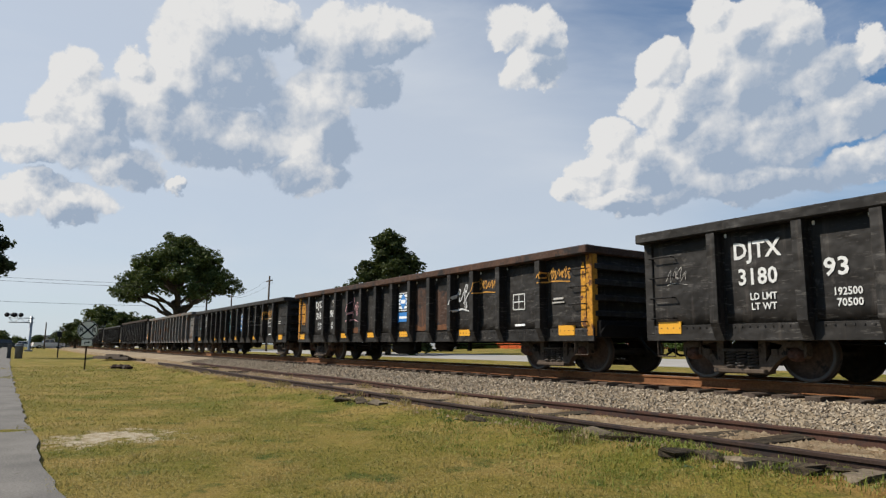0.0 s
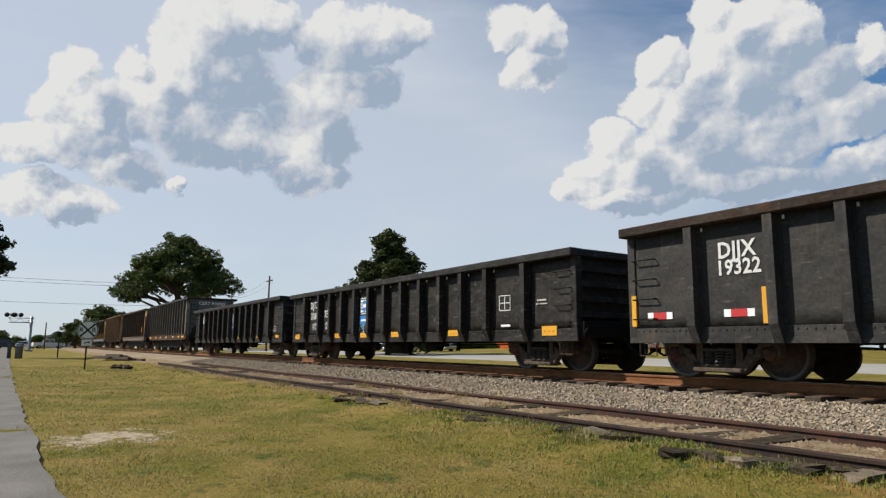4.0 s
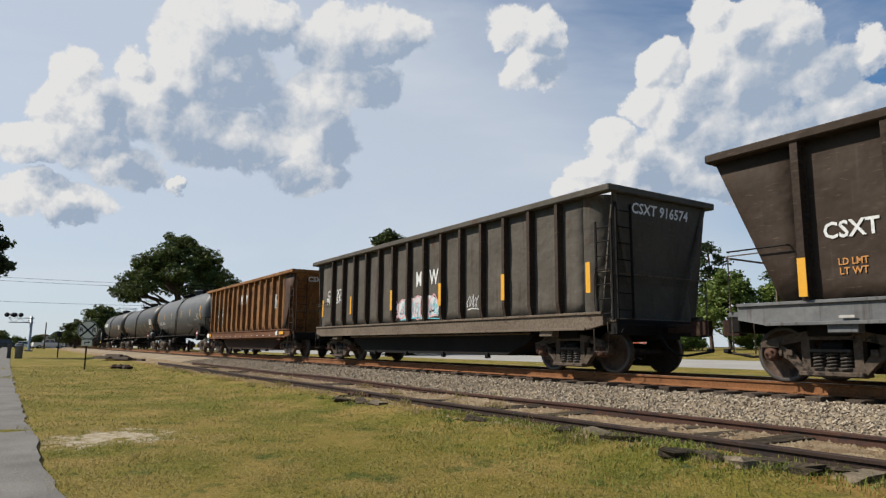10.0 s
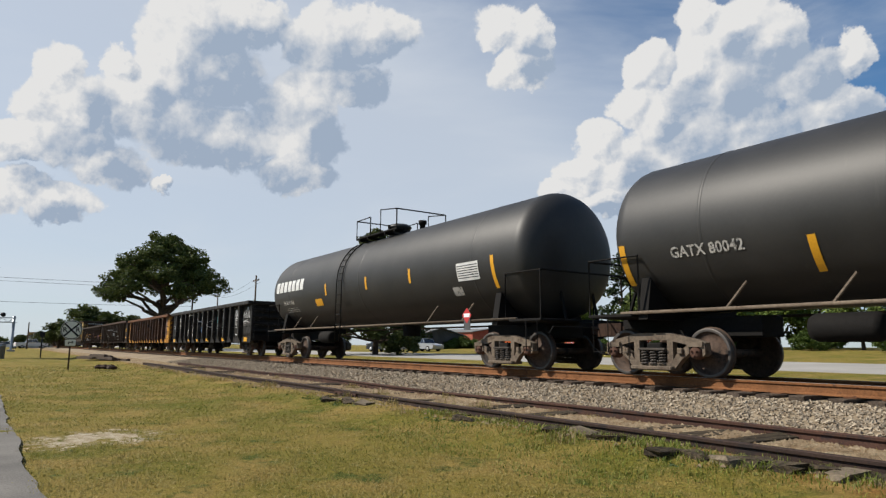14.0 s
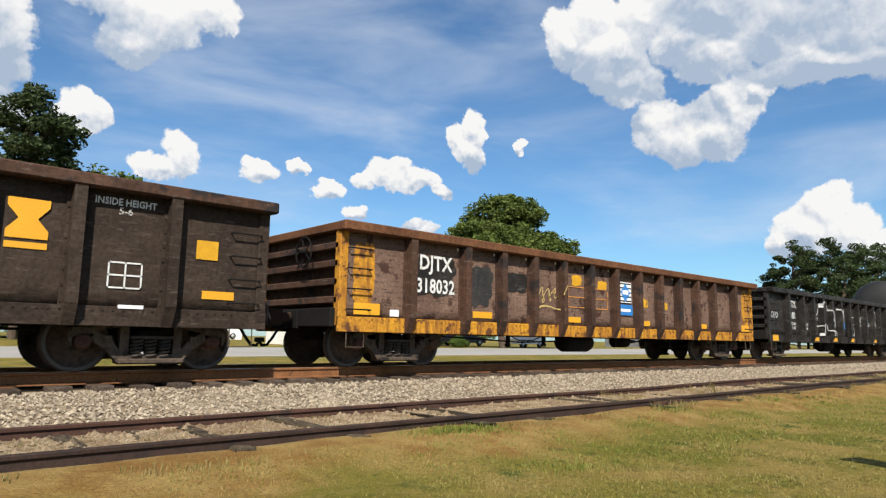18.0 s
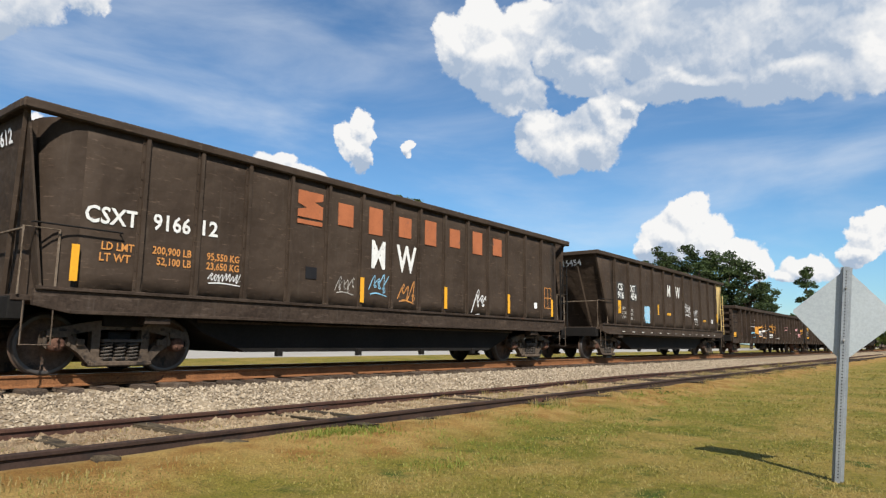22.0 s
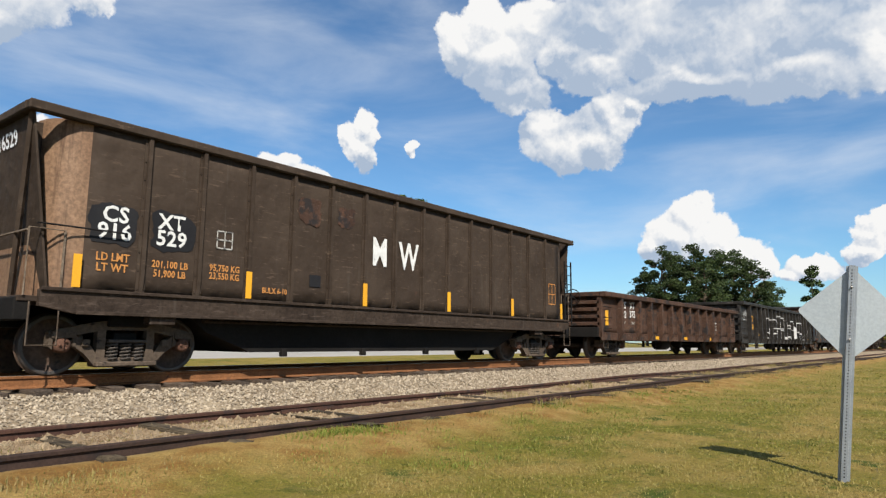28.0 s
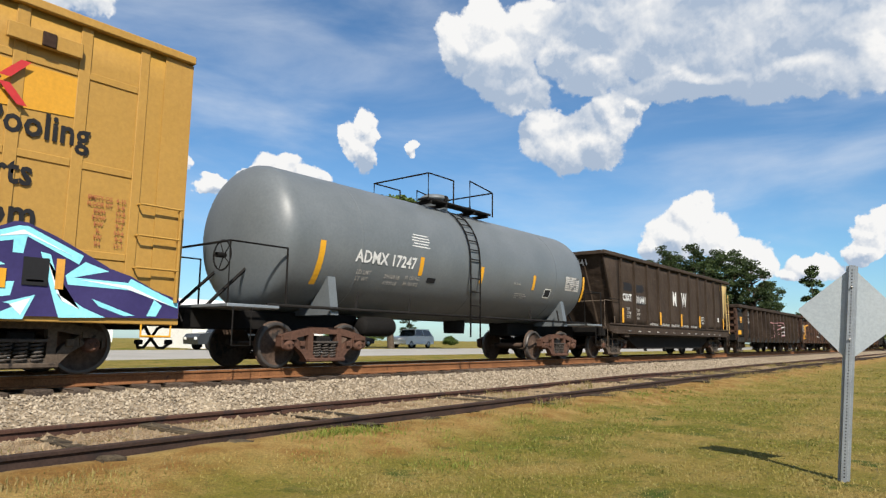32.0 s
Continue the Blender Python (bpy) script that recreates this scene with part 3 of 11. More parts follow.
class Shape:
    """Collects faces of one part."""

    def __init__(self):
        self.v, self.f, self.smooth = [], [], set()

    def add(self, verts, faces, smooth=False):
        k = len(self.v)
        self.v += [tuple(p) for p in verts]
        if smooth:
            self.smooth |= set(range(len(self.f), len(self.f) + len(faces)))
        self.f += [tuple(i + k for i in f) for f in faces]
        return self

    def box(self, x0, x1, y0, y1, z0, z1):
        return self.add([(x0, y0, z0), (x1, y0, z0), (x1, y1, z0), (x0, y1, z0), (x0, y0, z1), (x1, y0, z1), (x1, y1, z1), (x0, y1, z1)],
                        [(0, 3, 2, 1), (4, 5, 6, 7), (0, 1, 5, 4), (1, 2, 6, 5), (2, 3, 7, 6), (3, 0, 4, 7)])

    def cbox(self, x0, x1, y0, y1, z0, z1, c=0.01):
        """A box with chamfered edges."""
        xs, ys, zs = (x0, x1), (y0, y1), (z0, z1)
        vid, verts = {}, []
        for i in (0, 1):
            for j in (0, 1):
                for k in (0, 1):
                    sx, sy, sz = (1, -1)[i], (1, -1)[j], (1, -1)[k]
                    for ax in range(3):
                        p = [xs[i] + sx * c, ys[j] + sy * c, zs[k] + sz * c]
                        p[ax] = (xs[i], ys[j], zs[k])[ax]
                        vid[i, j, k, ax] = len(verts)
                        verts.append(p)
        faces = []
        for ax in range(3):
            b, d = (ax + 1) % 3, (ax + 2) % 3
            for s in (0, 1):
                q = []
                for u, w in ((0, 0), (1, 0), (1, 1), (0, 1)):
                    key = [0, 0, 0]
                    key[ax], key[b], key[d] = s, u, w
                    q.append(vid[(*key, ax)])
                faces.append(q if s else q[::-1])
        for ax in range(3):
            b, d = (ax + 1) % 3, (ax + 2) % 3
            for u in (0, 1):
                for w in (0, 1):
                    k0, k1 = [0, 0, 0], [0, 0, 0]
                    k0[ax], k1[ax] = 0, 1
                    k0[b] = k1[b] = u
                    k0[d] = k1[d] = w
                    q = [vid[(*k0, b)], vid[(*k1, b)], vid[(*k1, d)], vid[(*k0, d)]]
                    faces.append(q if u != w else q[::-1])
        for i in (0, 1):
            for j in (0, 1):
                for k in (0, 1):
                    q = [vid[i, j, k, 0], vid[i, j, k, 1], vid[i, j, k, 2]]
                    faces.append(q if (i + j + k) % 2 else q[::-1])
        return self.add(verts, faces)

    def prism(self, outline, a0, a1, axis="y"):
        """Extrudes a flat outline. axis y: outline in x, z; axis x: outline in y, z; axis z: outline in x, y."""
        n = len(outline)
        put = {"y": lambda p, a: (p[0], a, p[1]), "x": lambda p, a: (a, p[0], p[1]), "z": lambda p, a: (p[0], p[1], a)}[axis]
        verts = [put(p, a0) for p in outline] + [put(p, a1) for p in outline]
        faces = [tuple(range(n)), tuple(range(2 * n - 1, n - 1, -1))] + [(i, i + n, (i + 1) % n + n, (i + 1) % n) for i in range(n)]
        return self.add(verts, faces)

    def bar(self, points, w, y0, y1):
        """A flat bar of width w that follows points in x, z, between y0 and y1."""
        left, right = [], []
        for i, p in enumerate(points):
            a, b = points[max(i - 1, 0)], points[min(i + 1, len(points) - 1)]
            dx, dz = b[0] - a[0], b[1] - a[1]
            s = math.hypot(dx, dz) or 1
            nx, nz = -dz / s * w / 2, dx / s * w / 2
            left.append((p[0] + nx, p[1] + nz))
            right.append((p[0] - nx, p[1] - nz))
        for i in range(len(points) - 1):
            self.prism([left[i], left[i + 1], right[i + 1], right[i]], y0, y1)
        return self

    def tube(self, points, r, n=6, cap=True):
        """A round bar through points."""
        pts = [Vector(p) for p in points]
        rings, faces, verts = [], [], []
        for i, p in enumerate(pts):
            d = (pts[min(i + 1, len(pts) - 1)] - pts[max(i - 1, 0)]).normalized()
            u = d.cross(Vector((0, 0, 1)) if abs(d.z) < 0.9 else Vector((1, 0, 0))).normalized()
            w = d.cross(u)
            verts += [p + (u * math.cos(6.28319 * k / n) + w * math.sin(6.28319 * k / n)) * r for k in range(n)]
        for i in range(len(pts) - 1):
            for k in range(n):
                faces.append((i * n + k, i * n + (k + 1) % n, (i + 1) * n + (k + 1) % n, (i + 1) * n + k))
        self.add(verts, faces, smooth=n > 5)
        if cap:
            k = len(self.v) - len(verts)
            self.f += [tuple(range(k + n - 1, k - 1, -1)), tuple(range(len(self.v) - n, len(self.v)))]
        return self

    def lathe(self, profile, n=24, axis="y", centre=(0, 0, 0), smooth=True):
        """Turns a profile of (radius, along) about an axis."""
        verts, faces = [], []
        cx, cy, cz = centre
        for r, a in profile:
            for k in range(n):
                c, s = r * math.cos(6.28319 * k / n), r * math.sin(6.28319 * k / n)
                verts.append({"y": (cx + c, cy + a, cz + s), "x": (cx + a, cy + c, cz + s), "z": (cx + c, cy + s, cz + a)}[axis])
        for i in range(len(profile) - 1):
            for k in range(n):
                q = (i * n + k, i * n + (k + 1) % n, (i + 1) * n + (k + 1) % n, (i + 1) * n + k)
                faces.append(q if axis == "y" else q[::-1])
        return self.add(verts, faces, smooth)

    def mesh(self, name, material):
        me = bpy.data.meshes.new(name)
        me.from_pydata(self.v, [], self.f)
        for i in self.smooth:
            me.polygons[i].use_smooth = True
        bm = bmesh.new()
        bm.from_mesh(me)
        bmesh.ops.recalc_face_normals(bm, faces=bm.faces)
        bm.to_mesh(me)
        bm.free()
        me.materials.append(material)
        return me


def part(name, shape, material, parent, label="", at=None):
    """Links a shape, or a ready mesh, as one mesh object under a thing or a part."""
    ob = new(name, shape.mesh(name, material) if isinstance(shape, Shape) else shape)
    ob.parent = parent
    if at is not None:
        ob.matrix_basis = at
    return tagged(ob, label)


def thing(name, label, category, group="", at=None, kind=""):
    ob = new(name)
    ob.empty_display_size = 0.3
    if at is not None:
        ob.matrix_basis = at
    return tagged(ob, label, category, group, kind)


def solid(name, shape, material, label, category="", group="", kind="", at=None):
    ob = new(name, shape.mesh(name, material))
    if at is not None:
        ob.matrix_basis = at
    return tagged(ob, label, category, group, kind)


LETTERS = {}


def letters(text, material, weight=0.03, lean=0.0):
    """The mesh of a line of block letters, one metre high, centred."""
    key = text, material.name, weight, lean
    if key not in LETTERS:
        cu = bpy.data.curves.new("lettering", "FONT")
        cu.body, cu.size, cu.align_x, cu.align_y, cu.offset, cu.resolution_u = text, 1.34, "CENTER", "CENTER", weight, 2
        cu.space_character, cu.shear = 1.03, lean
        tmp = bpy.data.objects.new("lettering", cu)
        me = bpy.data.meshes.new_from_object(tmp)
        me.name = "lettering"
        me.materials.clear()
        me.materials.append(material)
        bpy.data.objects.remove(tmp)
        bpy.data.curves.remove(cu)
        LETTERS[key] = me
    return LETTERS[key]

# ---- ground, road and track ----
RAIL_Z, TRACK_Y = 0.575, 10.85
SIDE_Z, SIDE_Y = 0.235, 6.35
FACE_Y = 9.3


def ground_height(x, y):
    z = 0.0
    if y > 4.2:
        z += 0.05 * min(1, (y - 4.2) / 1.0) + 0.07 * min(1, max(0, (y - 4.4) / 0.6))
    if y > 14:
        left = min(1, max(0, (10 - x) / 40))
        z += 0.013 * min(y - 14, 24) + (0.012 + 0.02 * left) * min(max(y - 36, 0), 30) * (1 if x < 20 else max(0, 1 - (x - 20) / 30))
    bump = noise.noise((x * 0.35, y * 0.35, 0)) * 0.04 + noise.noise((x * 1.3, y * 1.3, 4)) * 0.018
    if 24 < y < 37:
        bump = 0
    return z + bump * (1 if abs(x) < 80 else 0)


def build_ground():
    xs = sorted({*(round(-40 + 0.5 * i, 2) for i in range(161)), *(s * d for s in (-1, 1) for d in (45, 52, 60, 72, 90, 120, 170, 250, 400, 700, 1200, 2500))})
    ys = sorted({*(round(-4 + 0.4 * i, 2) for i in range(44)), 14, 15, 17, 19, 21, 23, 24.8, 25, 28, 32, 36, 36.2, 40, 46, 55, 70, 90, 130, 200, 400, 900, 2500, -6, -10, -20, -50, -150, -600, -2500})
    sh = Shape()
    sh.add([(x, y, ground_height(x, y)) for y in ys for x in xs],
           [(j * len(xs) + i, j * len(xs) + i + 1, (j + 1) * len(xs) + i + 1, (j + 1) * len(xs) + i) for j in range(len(ys) - 1) for i in range(len(xs) - 1)], True)
    m = bpy.data.materials.new("lawn")
    m.use_nodes = True
    t = m.node_tree
    L, N = t.links.new, t.nodes
    bs = N["Principled BSDF"]
    bs.inputs["Roughness"].default_value = 0.95
    bs.inputs["Specular IOR Level"].default_value = 0.1
    tc = N.new("ShaderNodeTexCoord")

    def noise_at(scale, detail=5, rough=0.6):
        n = N.new("ShaderNodeTexNoise")
        n.inputs["Scale"].default_value, n.inputs["Detail"].default_value, n.inputs["Roughness"].default_value = scale, detail, rough
        L(tc.outputs["Object"], n.inputs["Vector"])
        return n.outputs[0]

    def step(value, lo, hi):
        q = N.new("ShaderNodeMapRange")
        q.inputs[1].default_value, q.inputs[2].default_value = lo, hi
        L(value, q.inputs[0])
        return q.outputs[0]

    def blend(f, a, b, mode="MIX"):
        q = N.new("ShaderNodeMix")
        q.data_type, q.blend_type = "RGBA", mode
        for sock, val in ((q.inputs["Factor"], f), (q.inputs["A"], a), (q.inputs["B"], b)):
            if isinstance(val, (float, tuple)):
                sock.default_value = val
            else:
                L(val, sock)
        return q.outputs["Result"]

    col = blend(step(noise_at(0.22), 0.38, 0.62), (0.116, 0.114, 0.0161, 1), (0.199, 0.154, 0.0335, 1))
    col = blend(step(noise_at(0.9), 0.46, 0.62), col, (0.246, 0.175, 0.0502, 1))
    col = blend(step(noise_at(1.7), 0.58, 0.68), col, (0.0585, 0.0802, 0.0133, 1))
    col = blend(step(noise_at(5.5, 4, 0.7), 0.50, 0.72), col, (0.227, 0.175, 0.0536, 1))
    col = blend(step(noise_at(7.5, 4, 0.7), 0.56, 0.75), col, (0.0515, 0.0697, 0.0121, 1))
    grain = step(noise_at(38, 7, 0.8), 0.25, 0.75)
    g = N.new("ShaderNodeMapRange")
    g.inputs[3].default_value, g.inputs[4].default_value = 0.4, 1.5
    L(grain, g.inputs[0])
    col = blend(1.0, col, g.outputs[0], "MULTIPLY")
    # bare reddish earth and dry straw along the siding
    sep = N.new("ShaderNodeSeparateXYZ")
    L(tc.outputs["Object"], sep.inputs[0])
    w = N.new("ShaderNodeMath")
    w.operation = "MULTIPLY_ADD"
    w.inputs[1].default_value = 2.4
    L(noise_at(0.7), w.inputs[0])
    L(sep.outputs["Y"], w.inputs[2])
    run = N.new("ShaderNodeMapRange")
    run.inputs[1].default_value, run.inputs[2].default_value, run.inputs[3].default_value, run.inputs[4].default_value = -5.0, 1.5, -0.85, 0.0
    L(sep.outputs["X"], run.inputs[0])
    shifted = N.new("ShaderNodeMath")
    L(w.outputs[0], shifted.inputs[0])
    L(run.outputs[0], shifted.inputs[1])
    edge = step(shifted.outputs[0], 5.45, 6.05)
    far = N.new("ShaderNodeMapRange")
    far.inputs[1].default_value, far.inputs[2].default_value, far.inputs[3].default_value, far.inputs[4].default_value = 14.0, 15.0, 1.0, 0.0
    L(sep.outputs["Y"], far.inputs[0])
    mul = N.new("ShaderNodeMath")
    mul.operation = "MULTIPLY"
    L(edge, mul.inputs[0])
    L(far.outputs[0], mul.inputs[1])
    earth = blend(step(noise_at(2.2), 0.4, 0.6), (0.213, 0.115, 0.0332, 1), (0.292, 0.198, 0.0672, 1))
    earth = blend(1.0, earth, g.outputs[0], "MULTIPLY")
    gauge = N.new("ShaderNodeMapRange")
    gauge.inputs[1].default_value, gauge.inputs[2].default_value = 5.5, 5.8
    L(sep.outputs["Y"], gauge.inputs[0])
    earth = blend(gauge.outputs[0], earth, blend(1.0, blend(step(noise_at(3.5), 0.4, 0.62), (0.198, 0.13, 0.0711, 1), (0.316, 0.253, 0.158, 1)), g.outputs[0], "MULTIPLY"))
    col = blend(mul.outputs[0], col, earth)
    # a worn patch in the lawn
    d = N.new("ShaderNodeVectorMath")
    d.operation = "DISTANCE"
    d.inputs[1].default_value = (-8.5, 0.98, 0)
    L(tc.outputs["Object"], d.inputs[0])
    w2 = N.new("ShaderNodeMath")
    w2.operation = "MULTIPLY_ADD"
    w2.inputs[1].default_value = -4.2
    L(noise_at(2.6, 8, 0.8), w2.inputs[0])
    L(d.outputs["Value"], w2.inputs[2])
    col = blend(step(w2.outputs[0], -1.45, -1.75), col, blend(step(noise_at(9, 5, 0.7), 0.4, 0.6), (0.284, 0.221, 0.134, 1), (0.458, 0.395, 0.292, 1)))
    L(col, bs.inputs["Base Color"])
    bp = N.new("ShaderNodeBump")
    bp.inputs["Strength"].default_value, bp.inputs["Distance"].default_value = 0.7, 0.05
    L(noise_at(40, 6, 0.7), bp.inputs["Height"])
    L(bp.outputs[0], bs.inputs["Normal"])
    solid("ground", sh, m, "mown lawn, green and straw-yellow, with worn earth along the track", "ground", kind="structure")


build_ground()

road = Shape()
road.prism([(25.2, 0.1), (25.2, 0.286), (30.2, 0.358), (36.2, 0.436), (36.2, 0.2)], -900, 900, "x")
solid("road", road, M["road_pale"], "pale concrete street running along the railway", "road", kind="structure")
EDGE = [(-46, -0.3), (-17.6, 0.06), (-14, 0.16), (-10.9, 0.17), (-8.8, 0.27), (-7.0, 0.27), (-5.2, 0.36), (-3.5, 0.34), (-1.8, -0.1), (0.5, -0.75), (8, -1.3), (60, -1.6)]
edge_x = [-44 + 0.22 * i for i in range(200)]
edge_y = np.interp(edge_x, [p[0] for p in EDGE], [p[1] for p in EDGE])
path = Shape()
path.prism([(-200, -4.6), (-200, -1.3), *[(x, y + 0.07 * noise.noise((x * 1.1, 0, 3)) + 0.02 * noise.noise((x * 4.3, 0, 5))) for x, y in zip(edge_x, edge_y)], (8, -1.3), (60, -1.6), (60, -4.2), (-20, -3.4)], -0.05, 0.02, "z")
solid("pavement", path, M["asphalt"], "narrow grey asphalt path beside the lawn", "path", kind="structure")


def build_ballast():
    prof = [(7.35, 0.0), (7.6, 0.12), (8.2, 0.20), (8.9, 0.28), (9.45, 0.315), (9.8, 0.34), (12.2, 0.345), (12.8, 0.28), (14.2, 0.02)]
    sh = Shape()
    xs = [-1500, -600, -250, -120, -60] + [-40 + 0.4 * i for i in range(201)] + [60, 120, 250, 600, 1500]
    sh.add([(x, y, z + (noise.noise((x * 2, y * 2, 1)) * 0.03 if abs(x) < 41 else 0)) for y, z in prof for x in xs],
           [(j * len(xs) + i, j * len(xs) + i + 1, (j + 1) * len(xs) + i + 1, (j + 1) * len(xs) + i) for j in range(len(prof) - 1) for i in range(len(xs) - 1)], True)
    # strip between the rails: shade under the train is put into its colour
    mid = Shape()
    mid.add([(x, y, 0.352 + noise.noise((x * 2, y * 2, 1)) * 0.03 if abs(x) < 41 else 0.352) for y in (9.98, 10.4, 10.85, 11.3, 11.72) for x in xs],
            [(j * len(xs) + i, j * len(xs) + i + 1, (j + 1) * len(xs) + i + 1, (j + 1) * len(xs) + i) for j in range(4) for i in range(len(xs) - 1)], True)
    solid("ballast_middle", mid, surface("shaded_ballast", (0.0277, 0.0205, 0.0158), (0.0474, 0.0355, 0.0269), 0.95, big=0.8, fine=22, bump=1.0), "stone between the rails, train's shade put into its dark colour", "ballast", kind="structure")
    m = surface("ballast", (0.198, 0.15, 0.0988), (0.276, 0.221, 0.15), 0.95, big=0.8, fine=22, bump=1.0)
    solid("ballast_bed", sh, m, "bed of grey crushed stone under the main track", "ballast", kind="structure")
    st = bpy.data.materials.new("crushed_stone")
    st.use_nodes = True
    nt = st.node_tree
    ge, ra = nt.nodes.new("ShaderNodeNewGeometry"), nt.nodes.new("ShaderNodeValToRGB")
    ra.color_ramp.elements[0].color, ra.color_ramp.elements[1].color = (0.134, 0.103, 0.0711, 1), (0.371, 0.308, 0.225, 1)
    nt.links.new(ge.outputs["Random Per Island"], ra.inputs[0])
    nt.links.new(ra.outputs[0], nt.nodes["Principled BSDF"].inputs["Base Color"])
    nt.nodes["Principled BSDF"].inputs["Roughness"].default_value = 0.95
    rng = np.random.default_rng(5)
    n = 44000
    x = rng.uniform(-1, 1, n)
    x = np.sign(x) * np.abs(x) ** 1.35 * 38
    y = rng.uniform(7.35, 9.62, n)
    z = np.interp(y, [p[0] for p in prof], [p[1] for p in prof])
    base = np.array([(1, 0, 0), (-0.5, 0.87, 0), (-0.5, -0.87, 0), (0, 0, 0.8), (0, 0, -0.5)], float)
    r = rng.uniform(0.016, 0.036, (n, 1, 1)) * rng.uniform(0.65, 1.35, (n, 5, 1))
    a = rng.uniform(0, 6.28, n)
    ca, sa = np.cos(a)[:, None], np.sin(a)[:, None]
    px = base[None, :, 0] * ca - base[None, :, 1] * sa
    py = base[None, :, 0] * sa + base[None, :, 1] * ca
    tilt = rng.uniform(-0.7, 0.7, (n, 1))
    pz = base[None, :, 2] + px * tilt
    v = np.stack([px, py, pz], 2) * r + np.stack([x, y, z + 0.015], 1)[:, None, :]
    tri = np.array([(0, 1, 3), (1, 2, 3), (2, 0, 3), (1, 0, 4), (2, 1, 4), (0, 2, 4)])
    f = (tri[None] + (np.arange(n) * 5)[:, None, None]).reshape(-1, 3)
    me = bpy.data.meshes.new("ballast_stones")
    me.from_pydata(v.reshape(-1, 3).tolist(), [], f.tolist())
    me.materials.append(st)
    tagged(new("ballast_stones", me), "loose pale grey crushed stones on the track's shoulder", "ballast", kind="stuff")


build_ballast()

RAIL_PROFILE = [(-0.07, -0.172), (0.07, -0.172), (0.07, -0.160), (0.012, -0.138), (0.010, -0.045), (0.034, -0.035), (0.036, -0.008), (0.028, 0.0), (-0.028, 0.0), (-0.036, -0.008), (-0.034, -0.035), (-0.010, -0.045), (-0.012, -0.138), (-0.07, -0.160)]


def rail_mesh(y, z, x0, x1, step, material, wob=0.0):
    sh = Shape()
    n = len(RAIL_PROFILE)
    xs = [x0 + (x1 - x0) * i / max(1, round((x1 - x0) / step)) for i in range(round((x1 - x0) / step) + 1)]
    for x in xs:
        dy = noise.noise((x * 0.12, y, 0)) * wob
        dz = noise.noise((x * 0.15, y, 9)) * wob * 0.8
        sh.v += [(x, y + p[0] + dy, z + p[1] + dz) for p in RAIL_PROFILE]
    for i in range(len(xs) - 1):
        sh.f += [(i * n + k, i * n + (k + 1) % n, (i + 1) * n + (k + 1) % n, (i + 1) * n + k) for k in range(n)]
    return sh


def joint_bar(track, x, y, z, wob=0.03):
    sh = Shape()
    for s in (-1, 1):
        sh.prism([(x - 0.46, z - 0.135), (x + 0.46, z - 0.135), (x + 0.46, z - 0.05), (x - 0.46, z - 0.05)], y + s * 0.012, y + s * 0.042)
    jb = part("joint_bar", sh, M["rail_old"], track, "rusty bolted joint bar")
    for k in (-0.36, -0.13, 0.13, 0.36):
        part("bolt", Shape().lathe([(0.0, -0.075), (0.022, -0.075), (0.022, -0.04)], 8, centre=(x + k, y, z - 0.09)), M["rust_dark"], jb)


